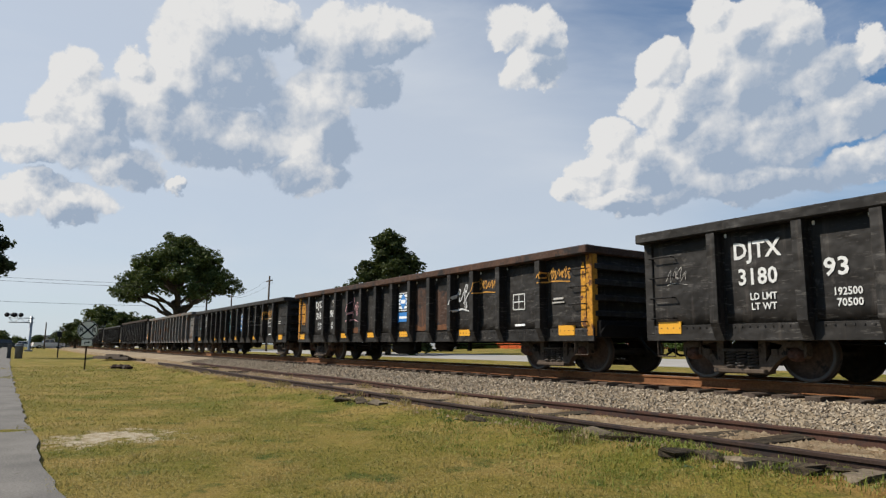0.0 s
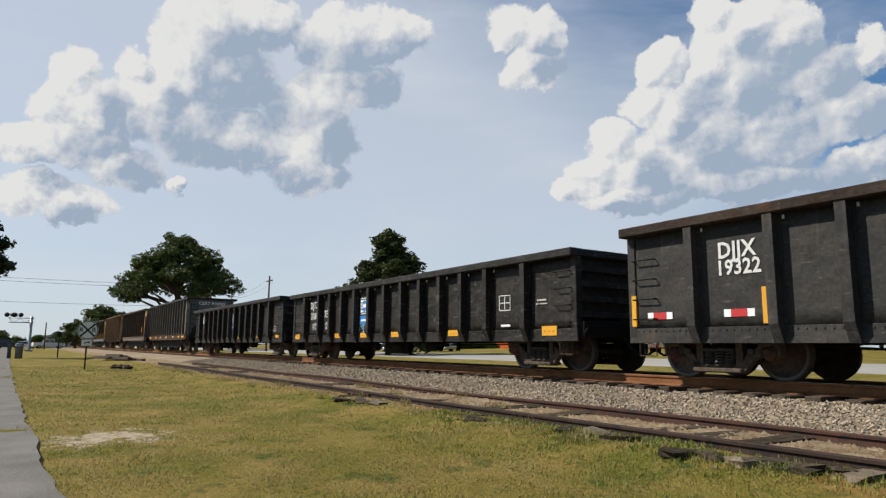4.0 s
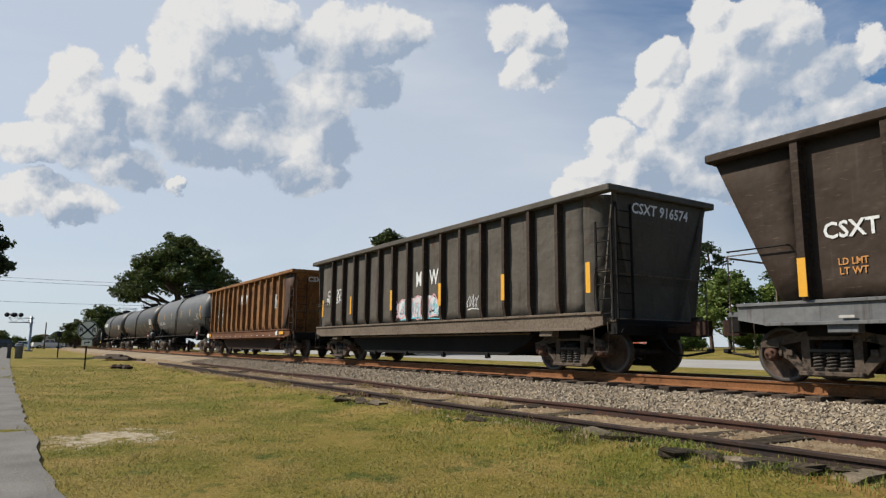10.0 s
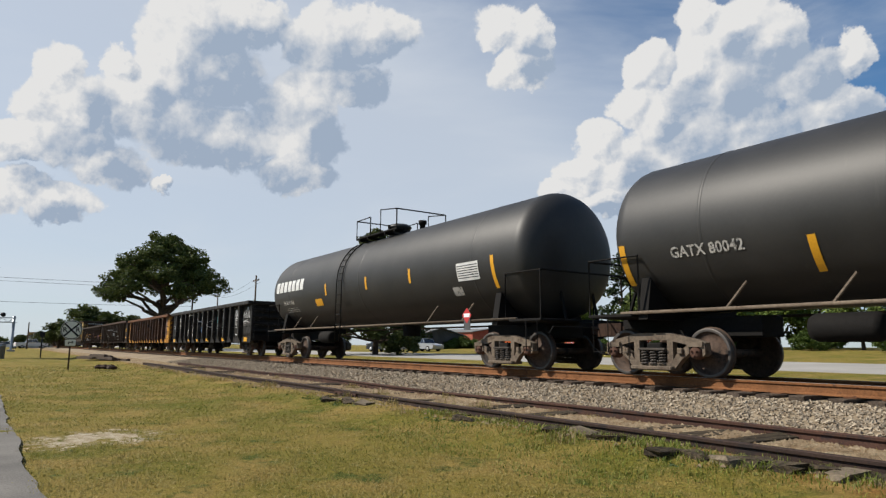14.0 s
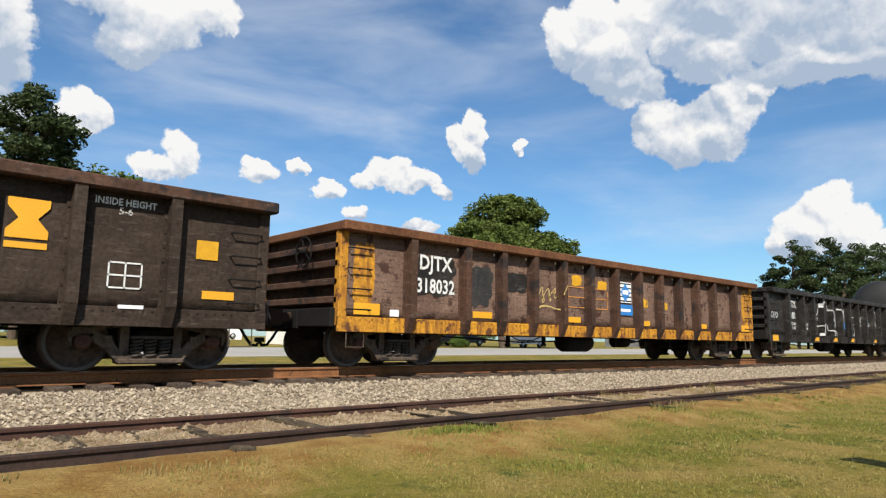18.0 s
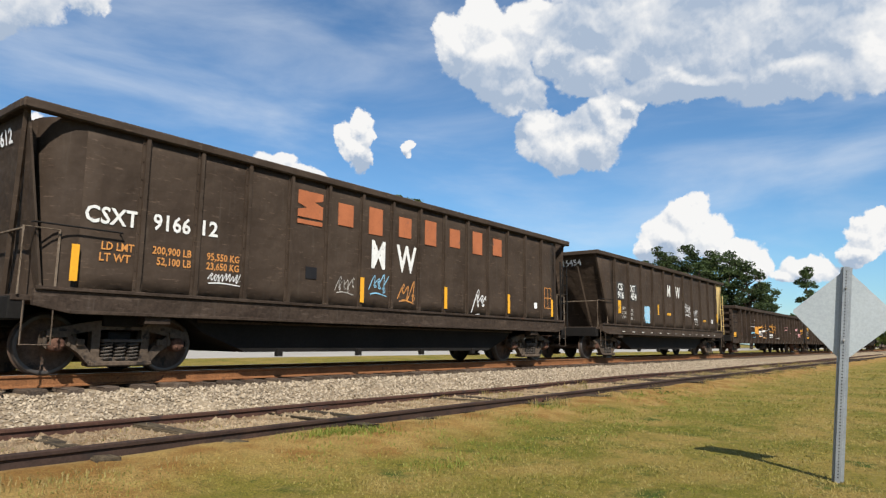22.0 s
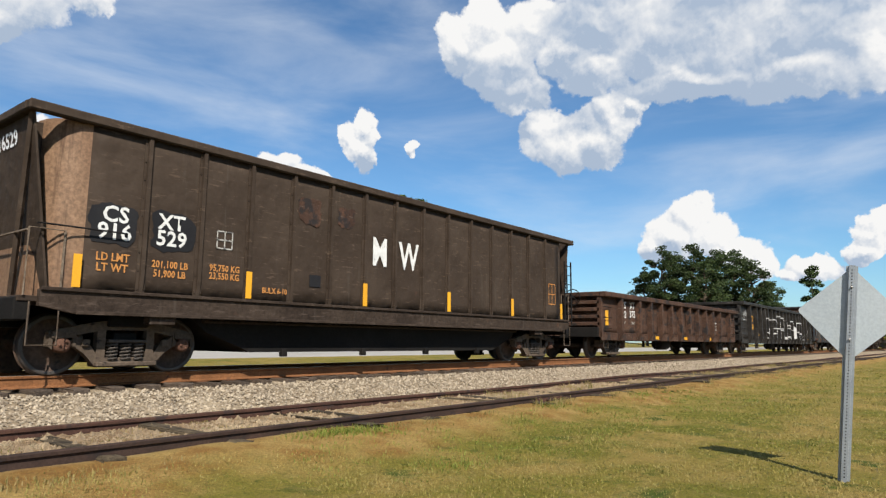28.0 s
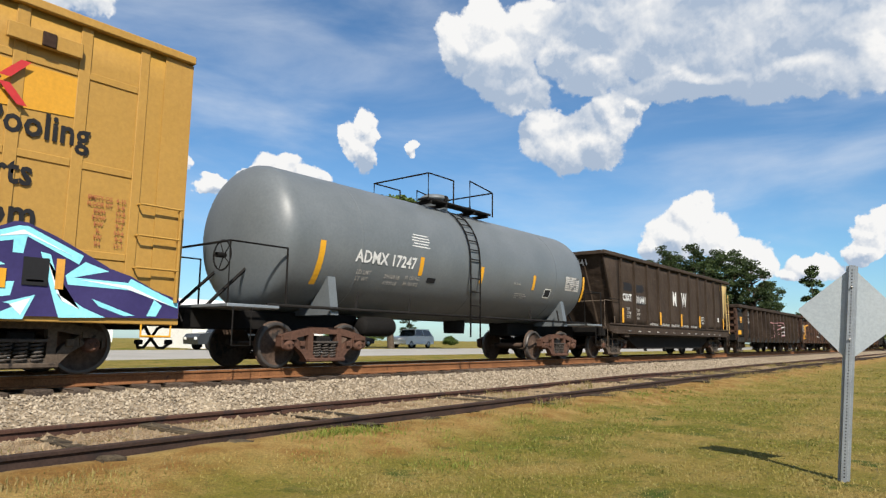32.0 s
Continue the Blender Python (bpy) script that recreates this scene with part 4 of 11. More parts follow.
def build_tracks():
    main = thing("main_track", "main railway track with brown rusty rails on crushed stone", "railway track", kind="structure")
    side = thing("siding_track", "old railway siding with rusty rails sunk in earth", "railway track", kind="structure")
    for s in (-1, 1):
        sh = rail_mesh(TRACK_Y + s * 0.7525, RAIL_Z, -1500, 1500, 60, None)
        rail = part("rail", sh, M["rail_side"], main, "rust-brown rail")
        top = Shape().box(-1500, 1500, TRACK_Y + s * 0.7525 - 0.026, TRACK_Y + s * 0.7525 + 0.026, RAIL_Z - 0.002, RAIL_Z + 0.002)
        part("running_surface", top, M["bright_steel"], rail, "polished rail head")
    for s in (-1, 1):
        part("rail", rail_mesh(SIDE_Y + s * 0.7525, SIDE_Z, -33, 90, 1.0, None, 0.05), M["rail_old" if s > 0 else "rail_dark"], side, "dark rusty rail with a dull head")
    for x, s in ((-1.72, 1), (5.98, 1), (-11.6, -1), (9.9, -1), (17.3, 1), (-14.0, 1)):
        joint_bar(side, x, SIDE_Y + s * 0.7525, SIDE_Z)
    # ties: the near ones one by one, the rest as one
    rng = random.Random(3)
    shapes = []
    for k in range(4):
        sh = Shape().cbox(-0.115, 0.115, -1.3, 1.3, -0.09, 0.09, 0.012)
        sh.v = [(x + rng.uniform(-0.012, 0.012), y + rng.uniform(-0.03, 0.03), z + rng.uniform(-0.015, 0.012)) for x, y, z in sh.v]
        shapes.append(sh.mesh("tie", M["old_wood"]))
    worn = []
    for k in range(5):
        sh = Shape().cbox(-0.11, 0.11, -1.02 + 0.12 * (k % 3), 1.22, -0.09, 0.09, 0.02)
        sh.v = [(x + rng.uniform(-0.03, 0.03), y + rng.uniform(-0.1, 0.06), z + rng.uniform(-0.02, 0.015)) for x, y, z in sh.v]
        worn.append(sh.mesh("tie", M["pale_wood"]))
    plate = Shape().cbox(-0.09, 0.09, -0.17, 0.17, -0.01, 0.012, 0.004).mesh("tie_plate", M["rust"])
    rest = Shape()
    x = -300.0
    while x < 300:
        x += rng.uniform(0.49, 0.53)
        if -30 < x < 32:
            tie = part("tie", shapes[rng.randrange(4)], None, main, at=pose(x, TRACK_Y + rng.uniform(-0.04, 0.04), RAIL_Z - 0.264, 0, 0, rng.uniform(-1.5, 1.5)))
            for s in (-1, 1):
                part("tie_plate", plate, None, tie, at=pose(0, s * 0.7525, 0.086))
        else:
            rest.box(x - 0.11, x + 0.11, TRACK_Y - 1.3, TRACK_Y + 1.3, RAIL_Z - 0.36, RAIL_Z - 0.18)
    tagged(part("distant_ties", rest, M["old_wood"], main), kind="stuff")
    x = -31.0
    while x < 60:
        x += rng.uniform(0.48, 0.66)
        if rng.random() < 0.08:
            continue
        tie = part("tie", worn[rng.randrange(5)], None, side,
                   at=pose(x, SIDE_Y + rng.uniform(-0.16, 0.12), SIDE_Z - 0.198 + rng.uniform(-0.045, 0.035), rng.uniform(-1.5, 1.5), rng.uniform(-3, 3), rng.uniform(-5, 5)))


build_tracks()

# ---- the train: running gear ----
SPEED = 17.2
WHEEL_R = 0.42
CARS, WHEELS = [], []
GEAR = {}


def wheelset_mesh():
    if "wheelset" not in GEAR:
        sh = Shape()
        for s in (-1, 1):
            prof = [(0.0, 0.86), (0.075, 0.86), (0.08, 0.80), (0.10, 0.79), (0.13, 0.775), (0.24, 0.745), (0.355, 0.76), (0.365, 0.80), (0.405, 0.805), (WHEEL_R, 0.80), (WHEEL_R + 0.004, 0.72), (WHEEL_R + 0.028, 0.712), (WHEEL_R + 0.028, 0.69), (WHEEL_R, 0.675), (0.36, 0.68), (0.34, 0.70), (0.14, 0.70), (0.08, 0.68), (0.075, 0.62)]
            sh.lathe([(r, s * a) for r, a in prof], 32)
        sh.lathe([(0.075, -0.64), (0.07, 0), (0.075, 0.64)], 12)
        for s in (-1, 1):
            sh.lathe([(0.065, s * 0.85), (0.06, s * 1.06)], 10)
        GEAR["wheelset"] = sh.mesh("wheelset", M["wheel_steel"])
        for s in (-1, 1):
            rim = Shape().lathe([(0.368, s * 0.803), (0.404, s * 0.808), (WHEEL_R + 0.002, s * 0.803), (WHEEL_R + 0.006, s * 0.72)], 32)
            GEAR["rim", s] = rim.mesh("wheel_rim", M["rim_steel"])
            cap = Shape().lathe([(0.0, s * 1.20), (0.07, s * 1.20), (0.105, s * 1.17), (0.11, s * 1.02)], 14)
            for k in range(3):
                a = 2.0944 * k
                cap.lathe([(0, s * 1.225), (0.02, s * 1.225), (0.02, s * 1.18)], 6, centre=(0.055 * math.cos(a), 0, 0.055 * math.sin(a)))
            GEAR["cap", s] = cap.mesh("axle_cap", M["bogie_rust"])
    return GEAR["wheelset"]


def bogie(car, x, steel, wheelbase=1.76):
    """A two-axle freight bogie: cast side frames, springs, bolster and two wheelsets."""
    key = "bogie", steel, wheelbase
    a = wheelbase / 2
    if key not in GEAR:
        g = {}
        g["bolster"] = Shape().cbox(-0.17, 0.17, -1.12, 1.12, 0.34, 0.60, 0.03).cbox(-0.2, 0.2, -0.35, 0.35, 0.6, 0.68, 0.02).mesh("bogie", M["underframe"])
        fr = Shape()
        y0, y1 = -0.06, 0.07
        fr.bar([(-a - 0.16, 0.53), (-a, 0.585), (-a * 0.6, 0.66), (-0.3, 0.70), (0.3, 0.70), (a * 0.6, 0.66), (a, 0.585), (a + 0.16, 0.53)], 0.13, y0, y1)
        fr.bar([(-a + 0.12, 0.50), (-a * 0.62, 0.36), (-0.40, 0.175), (0.40, 0.175), (a * 0.62, 0.36), (a - 0.12, 0.50)], 0.14, y0, y1)
        for s in (-1, 1):
            fr.prism([(s * 0.30, 0.14), (s * 0.42, 0.16), (s * 0.42, 0.68), (s * 0.30, 0.68)], y0, y1)
            fr.prism([(s * (a - 0.17), 0.40), (s * (a - 0.13), 0.40), (s * (a - 0.13), 0.60), (s * (a - 0.17), 0.58)], y0 - 0.02, y1 + 0.02)
            fr.prism([(s * (a + 0.13), 0.36), (s * (a + 0.18), 0.40), (s * (a + 0.18), 0.56), (s * (a + 0.13), 0.56)], y0 - 0.02, y1 + 0.02)
            fr.prism([(s * (a - 0.15), 0.52), (s * (a + 0.15), 0.52), (s * (a + 0.15), 0.60), (s * (a - 0.15), 0.60)], y0 - 0.05, y1 + 0.05)
            fr.cbox(s * 0.58 - 0.05, s * 0.58 + 0.05, y0 - 0.05, y0 + 0.02, 0.40, 0.5, 0.01)
        fr.cbox(-0.44, 0.44, y0 - 0.1, y1 + 0.1, 0.115, 0.185, 0.015)
        g["frame"] = fr.mesh("side_frame", M[steel])
        coil = [(0.072 * math.cos(0.7 * k), 0.072 * math.sin(0.7 * k), 0.19 + 0.275 * k / 50) for k in range(51)]
        g["spring"] = Shape().tube(coil, 0.0165, 5).mesh("coil_spring", M["spring_steel"])
        g["cap"] = Shape().cbox(-0.29, 0.29, -0.12, 0.1, 0.455, 0.50, 0.01).mesh("spring_cap", M["spring_steel"])
        sh = Shape().cbox(-0.02, 0.02, -0.9, 0.9, 0.30, 0.38, 0.01)
        for s in (-1, 1):
            sh.cbox(-0.03, 0.05, s * 0.75 - 0.06, s * 0.75 + 0.06, 0.24, 0.48, 0.02)
        g["brake"] = sh.mesh("brake_beam", M["bogie_dark"])
        GEAR[key] = g
    g = GEAR[key]
    bo = part("bogie", g["bolster"], None, car, at=pose(x, 0, 0))
    for s in (-1, 1):
        part("side_frame", g["frame"], None, bo, at=pose(0, s * 1.08, 0, 0, 0, 0 if s < 0 else 180))
        part("spring_cap", g["cap"], None, bo, at=pose(0, s * 1.08, 0, 0, 0, 0 if s < 0 else 180))
        for k in (-0.19, 0.0, 0.19):
            part("coil_spring", g["spring"], None, bo, "coil spring", at=pose(k, s * 1.11, 0, 0, 0, 60 * k))
        part("brake_beam", g["brake"], None, bo, at=pose(s * (a - 0.47), 0, 0, 0, 0, 0 if s > 0 else 180))
        w = part("wheelset", wheelset_mesh(), None, bo, "dark worn steel wheels on an axle", at=pose(s * a, 0, WHEEL_R))
        WHEELS.append((w, s, a))
        # the bright tread and the bearing caps turn with the wheels
        for e in (-1, 1):
            WHEELS.append((part("wheel_rim", GEAR["rim", e], None, bo, "worn metal rim", at=pose(s * a, 0, WHEEL_R)), s, a))
            WHEELS.append((part("axle_cap", GEAR["cap", e], None, bo, "rusty bearing end cap with three bolts", at=pose(s * a, 0, WHEEL_R)), s, a))
    return bo


def coupling(car, half, s, reach=0.62, colour="rust_dark"):
    """Knuckle coupler, cut lever and hanging air hose at one end (s = 1 leads)."""
    key = "coupler", reach, colour
    if key not in GEAR:
        sh = Shape().cbox(-0.5, reach - 0.28, -0.09, 0.09, 0.78, 0.96, 0.02)
        sh.prism([(reach - 0.3, -0.12), (reach - 0.05, -0.17), (reach + 0.12, -0.16), (reach + 0.12, -0.04), (reach - 0.02, 0.0), (reach + 0.02, 0.10), (reach - 0.05, 0.16), (reach - 0.3, 0.12)], 0.73, 1.01, "z")
        GEAR[key] = sh.mesh("coupler", M[colour])
        ho = Shape().tube([(0.0, -0.3, 0.74), (0.12, -0.3, 0.70), (0.24, -0.28, 0.52), (0.40, -0.2, 0.37), (0.55, -0.1, 0.36), (reach + 0.06, -0.02, 0.44)], 0.026, 6)
        ho.cbox(reach - 0.02, reach + 0.1, -0.06, 0.03, 0.42, 0.5, 0.015)
        GEAR["hose", reach, colour] = ho.mesh("air_hose", M["rubber"])
        lv = Shape().tube([(0.12, -1.42, 0.78), (0.12, -1.30, 0.93), (0.14, -0.5, 0.93), (0.3, -0.12, 0.9)], 0.016, 5)
        GEAR["lever", reach, colour] = lv.mesh("uncoupling_lever", M["underframe"])
    for name, k in (("coupler", key), ("air_hose", ("hose", reach, colour)), ("uncoupling_lever", ("lever", reach, colour))):
        part(name, GEAR[k], None, car, at=pose(s * half, 0, 0, 0, 0, 0 if s > 0 else 180))


def brake_wheel(car, x, y, z):
    if "brake_wheel" not in GEAR:
        sh = Shape()
        pts = [(0, 0.27 * math.cos(0.3491 * k), 0.27 * math.sin(0.3491 * k)) for k in range(19)]
        sh.tube(pts, 0.016, 5, cap=False)
        for k in range(5):
            sh.tube([(0.03, 0, 0), (0, 0.27 * math.cos(1.2566 * k), 0.27 * math.sin(1.2566 * k))], 0.012, 4)
        sh.lathe([(0.0, 0.06), (0.05, 0.06), (0.05, -0.12)], 8, axis="x")
        GEAR["brake_wheel"] = sh.mesh("brake_wheel", M["underframe"])
    part("brake_wheel", GEAR["brake_wheel"], None, car, "black iron hand brake wheel", at=pose(x, y, z))


def grab(car, points, material="underframe", name="grab_iron", r=0.013, label=""):
    part(name, Shape().tube(points, r, 5), M[material], car, label)


def ladder(car, x, y, z0, z1, material="underframe", width=0.42, rungs=6, along=True, label=""):
    sh = Shape()
    u = (1, 0) if along else (0, 1)
    for s in (-1, 1):
        sh.cbox(x + s * u[0] * width / 2 - 0.022, x + s * u[0] * width / 2 + 0.022, y + s * u[1] * width / 2 - 0.016, y + s * u[1] * width / 2 + 0.016, z0, z1, 0.004)
    for k in range(rungs):
        z = z0 + (z1 - z0) * (k + 0.5) / rungs
        sh.tube([(x - u[0] * width / 2, y - u[1] * width / 2, z), (x + u[0] * width / 2, y + u[1] * width / 2, z)], 0.013, 5)
    part("ladder", sh, M[material], car, label)


def stirrup(car, x, y=-1.46, z0=0.36, z1=0.72, w=0.36, material="bogie_dark"):
    grab(car, [(x - w / 2, y, z1), (x - w / 2, y, z0), (x + w / 2, y, z0), (x + w / 2, y, z1)], material, "step", 0.014)


# ---- painted marks ----


def ribbon(points, width):
    """A flat brush stroke in x and z."""
    sh = Shape()
    left, right = [], []
    for i, p in enumerate(points):
        a, b = points[max(i - 1, 0)], points[min(i + 1, len(points) - 1)]
        dx, dz = b[0] - a[0], b[1] - a[1]
        s = math.hypot(dx, dz) or 1
        w = width * (0.82 + 0.18 * math.sin(i * 0.7))
        left.append((p[0] - dz / s * w / 2, 0, p[1] + dx / s * w / 2))
        right.append((p[0] + dz / s * w / 2, 0, p[1] - dx / s * w / 2))
    n = len(points)
    sh.add(left + right, [(i, i + 1, n + i + 1, n + i) for i in range(n - 1)])
    return sh


def curve_through(pts, per=5):
    out = []
    for i in range(len(pts) - 1):
        p0, p1, p2, p3 = (pts[max(0, min(len(pts) - 1, i + k))] for k in (-1, 0, 1, 2))
        for j in range(per):
            t = j / per
            out.append(tuple(0.5 * (2 * p1[a] + (p2[a] - p0[a]) * t + (2 * p0[a] - 5 * p1[a] + 4 * p2[a] - p3[a]) * t * t + (3 * p1[a] - p0[a] - 3 * p2[a] + p3[a]) * t ** 3) for a in (0, 1)))
    return out + [pts[-1]]


def scrawl(w, h, seed, kind="tag", width=0.035):
    """Sprayed lines: a quick scribble, or tall rounded arches."""
    rng = random.Random(seed)
    sh = Shape()
    if kind == "arches":
        # rounded outline letters, each a closed wobbling loop with a small loop inside it
        n = max(2, round(w / (h * 0.62)))
        step = w / n
        for i in range(n):
            cx, tall, lift = -w / 2 + step * (i + 0.5), h * rng.uniform(0.8, 1.0) / 2, rng.uniform(-0.06, 0.06) * h
            wob = [rng.uniform(0.78, 1.12) for _ in range(9)]
            ring = [(cx + step * 0.60 * wob[k % 9] * math.cos(0.698 * k), lift + tall * wob[k % 9] * math.sin(0.698 * k)) for k in range(10)]
            q = ribbon(curve_through(ring, 5), width)
            sh.add(q.v, q.f)
            if rng.random() < 0.8:
                a, b = cx + rng.uniform(-0.12, 0.12) * step, lift + rng.uniform(-0.1, 0.25) * h
                ring = [(a + step * 0.14 * math.cos(1.05 * k), b + h * 0.10 * math.sin(1.05 * k)) for k in range(7)]
                q = ribbon(curve_through(ring, 4), width)
                sh.add(q.v, q.f)
            if rng.random() < 0.6:
                q = ribbon(curve_through([(cx - step * 0.35, lift - tall * 0.2), (cx, lift - tall * 0.45), (cx + step * 0.3, lift - tall * 0.15)], 4), width)
                sh.add(q.v, q.f)
    elif kind == "palm":
        for a in (-70, -35, 10, 50, 85, 120, 150, 190, 215, 250):
            c, s = math.cos(radians(a)), math.sin(radians(a))
            q = ribbon(curve_through([(0, h * 0.22), (c * w * 0.3, h * 0.26 + s * w * 0.2), (c * w * 0.5, h * 0.2 + s * w * 0.3)], 4), width)
            sh.add(q.v, q.f)
        for pts in (((0, h * 0.22), (0.01, 0.0), (0, -h * 0.4)), ((-w * 0.5, -h * 0.42), (0, -h * 0.4), (w * 0.5, -h * 0.36))):
            q = ribbon(curve_through(list(pts), 4), width * 0.8)
            sh.add(q.v, q.f)
    else:
        # a slanting run of tall and short strokes, looped at some of the turns
        n = max(5, round(w / (h * 0.17)))
        pts = []
        for i in range(n + 1):
            x = -w / 2 + w * i / n
            z = h * (rng.uniform(0.18, 0.5) if i % 2 else rng.uniform(-0.42, -0.1))
            pts.append((x + 0.3 * z + rng.uniform(-0.12, 0.12) * w / n, z))
            if rng.random() < 0.45:
                d = w / n * rng.uniform(0.35, 0.8)
                pts += [(x + 0.3 * z + d, z * 0.85), (x + 0.3 * z + 0.2 * d, z * 0.35), (x + 0.3 * z - 0.5 * d, z * 0.6)]
        q = ribbon(curve_through(pts, 6), width * 0.75)
        sh.add(q.v, q.f)
        if kind == "tag":
            q = ribbon(curve_through([(-w / 2, -h * 0.5), (-w * 0.1, -h * 0.42), (w / 2, -h * 0.55)], 4), width)
            sh.add(q.v, q.f)
    return sh


# sprayed outlines, each a few strokes in a unit square
PIECES = {
    "crown": [[(0, .5), (.01, .98), (.36, .93), (.37, .6), (.42, .58)], [(0, .5), (.1, .55), (.16, .6), (.17, .45), (.12, 0)], [(.22, .62), (.21, .2), (.26, 0)], [(.38, .93), (.46, .98), (.52, .85), (.53, .62), (.5, .45), (.55, .42), (.56, 0)],
              [(.37, .6), (.36, 0)], [(.52, .95), (.6, 1), (.67, .92), (.7, .6), (.73, 0)], [(.62, .9), (.66, .5), (.7, .2)], [(.7, .95), (.78, 1), (.9, .95), (.97, .8), (.98, .6), (.93, .45), (1, .3), (1.02, 0)], [(.72, .1), (.75, .4), (.82, .55), (.78, .85)], [(.88, .45), (.9, 0)]],
    "waves": [[(0, 0), (.06, .3), (.02, .5), (0, .75), (.1, .97), (.2, .9), (.2, .6), (.12, .5)], [(.2, 0), (.25, .5), (.28, .9), (.38, .95), (.45, .8), (.5, .95), (.62, .9), (.68, .6), (.66, 0)], [(.45, .8), (.44, .3), (.38, 0)], [(.68, .85), (.8, .85), (.82, .45), (.9, .5), (1, .6), (.98, .35), (.85, .1)]],
    "bows": [[(0, .8), (.16, .76), (.15, .55), (.09, .6), (.08, .45), (0, .8)], [(-.02, 0), (.02, .35), (.08, .42), (.15, .35), (.17, .1), (.1, 0), (.02, .05)], [(.22, .85), (.24, .68), (.32, .6), (.38, .7), (.3, .72), (.24, .85)], [(.24, .4), (.22, .2), (.28, .1), (.36, .12), (.4, .28), (.33, .2), (.25, .4)]],
    "domes": [[(0, 0), (-.03, .4), (-.03, .8), (.05, .97), (.13, .8), (.13, .6), (.08, .55)], [(.22, .55), (.2, .85), (.3, .97), (.4, .85), (.42, .4), (.4, .1), (.34, 0)], [(.42, .6), (.5, .9), (.6, .93), (.67, .75), (.7, .4), (.67, .1), (.62, 0)], [(.52, .62), (.57, .55)], [(.52, .42), (.58, .46)],
              [(.7, .6), (.77, .88), (.86, .9), (.91, .7), (.92, .3), (.9, 0)], [(.75, .5), (.79, .45), (.79, 0)], [(.92, .6), (.96, .85), (1.03, .9), (1.08, .8)], [(.97, .5), (1.04, .3), (1.08, .05), (.94, 0)]],
    "loops": [[(0, 0), (.02, .35), (.1, .5), (.18, .3), (.2, 0)], [(.14, .98), (.2, .85), (.26, .5), (.32, .55), (.4, .5)], [(.26, .95), (.55, .93), (.6, .5), (.42, .55), (.45, .75)], [(.24, .3), (.28, .5), (.36, .55), (.44, .4), (.45, .15), (.42, 0)], [(.55, .6), (.6, .85), (.66, .95), (.74, .85), (.76, .6), (.7, .45), (.62, .4)],
              [(.74, .6), (.8, .85), (.87, .85), (.9, .6), (.85, .4), (.78, .35)], [(.6, .3), (.66, .5), (.75, .45), (.8, .2), (.8, 0)], [(.8, .4), (.9, .5), (.98, .3), (1, .05)], [(.1, .2), (.14, .4), (.18, .2), (.22, .4), (.25, .1), (.13, .05)]],
    "bell": [[(.13, .9), (.16, 1), (.42, 1), (.45, .85), (.52, .75)], [(.13, .9), (.08, .72), (0, .6), (.02, .42), (.1, .38), (.17, .45)], [(.17, .45), (.13, .2), (.13, 0)], [(.4, .45), (.45, .3), (.52, .25), (.5, .1), (.5, 0)], [(.48, .6), (.53, .5), (.5, .35)], [(.63, .78), (.63, .55)], [(.74, .75), (.73, .55)],
             [(.58, .05), (.58, .25), (.66, .36), (.76, .25), (.78, .02)], [(.8, .9), (.95, .6), (1, .3), (.92, .02)]],
    "coil": [[(.1, .85), (.2, .95), (.55, .72), (.4, 1)], [(.1, .5), (.35, .75), (.5, .62), (.25, .45), (.1, .52), (.5, .6), (.95, .66)], [(.1, .3), (.4, .45), (.55, .35), (.6, .2)], [(.3, .45), (.05, .3), (.2, .1), (.6, .05), (.95, 0), (.8, .4)]],
}
POSTS_OF = {}


def over_posts(car, sh, x, z, y):
    """Paint that runs over the car's posts lies on their faces."""
    if car.name in POSTS_OF:
        px, half, deep, low = POSTS_OF[car.name]
        sh.v = [(a, b - (deep + 0.002 if c + z > low and min(abs(a + x - p) for p in px) < half else 0.0), c) for a, b, c in sh.v]
    return sh


def logo_block(kind, w, h):
    """Bold painted block with notches, and a bar below it."""
    sh = Shape()
    a, b = w / 2, h / 2
    outlines = {
        0: [(-a * 0.7, b), (a, b), (a, b * 0.35), (a * 0.25, b * 0.35), (a * 0.25, -b * 0.35), (a, -b * 0.35), (a, -b), (-a * 0.7, -b), (-a, -b * 0.6), (-a, b * 0.6)],
        1: [(-a, b), (a, b), (a, b * 0.45), (a * 0.3, b * 0.25), (a, 0.0), (a, -b), (-a, -b), (-a, -b * 0.45), (-a * 0.3, -b * 0.25), (-a, 0.0)],
        2: [(-a, b), (a, b), (a, b * 0.6), (a * 0.45, 0), (a, -b * 0.6), (a, -b), (-a, -b), (-a, -b * 0.6), (-a * 0.45, 0), (-a, b * 0.6)],
    }
    o = outlines[kind]
    sh.add([(x, 0, z) for x, z in o], [tuple(range(len(o)))])
    sh.add([(-a, 0, -b * 1.5), (a, 0, -b * 1.5), (a, 0, -b * 1.18), (-a, 0, -b * 1.18)], [(0, 1, 2, 3)])
    return sh


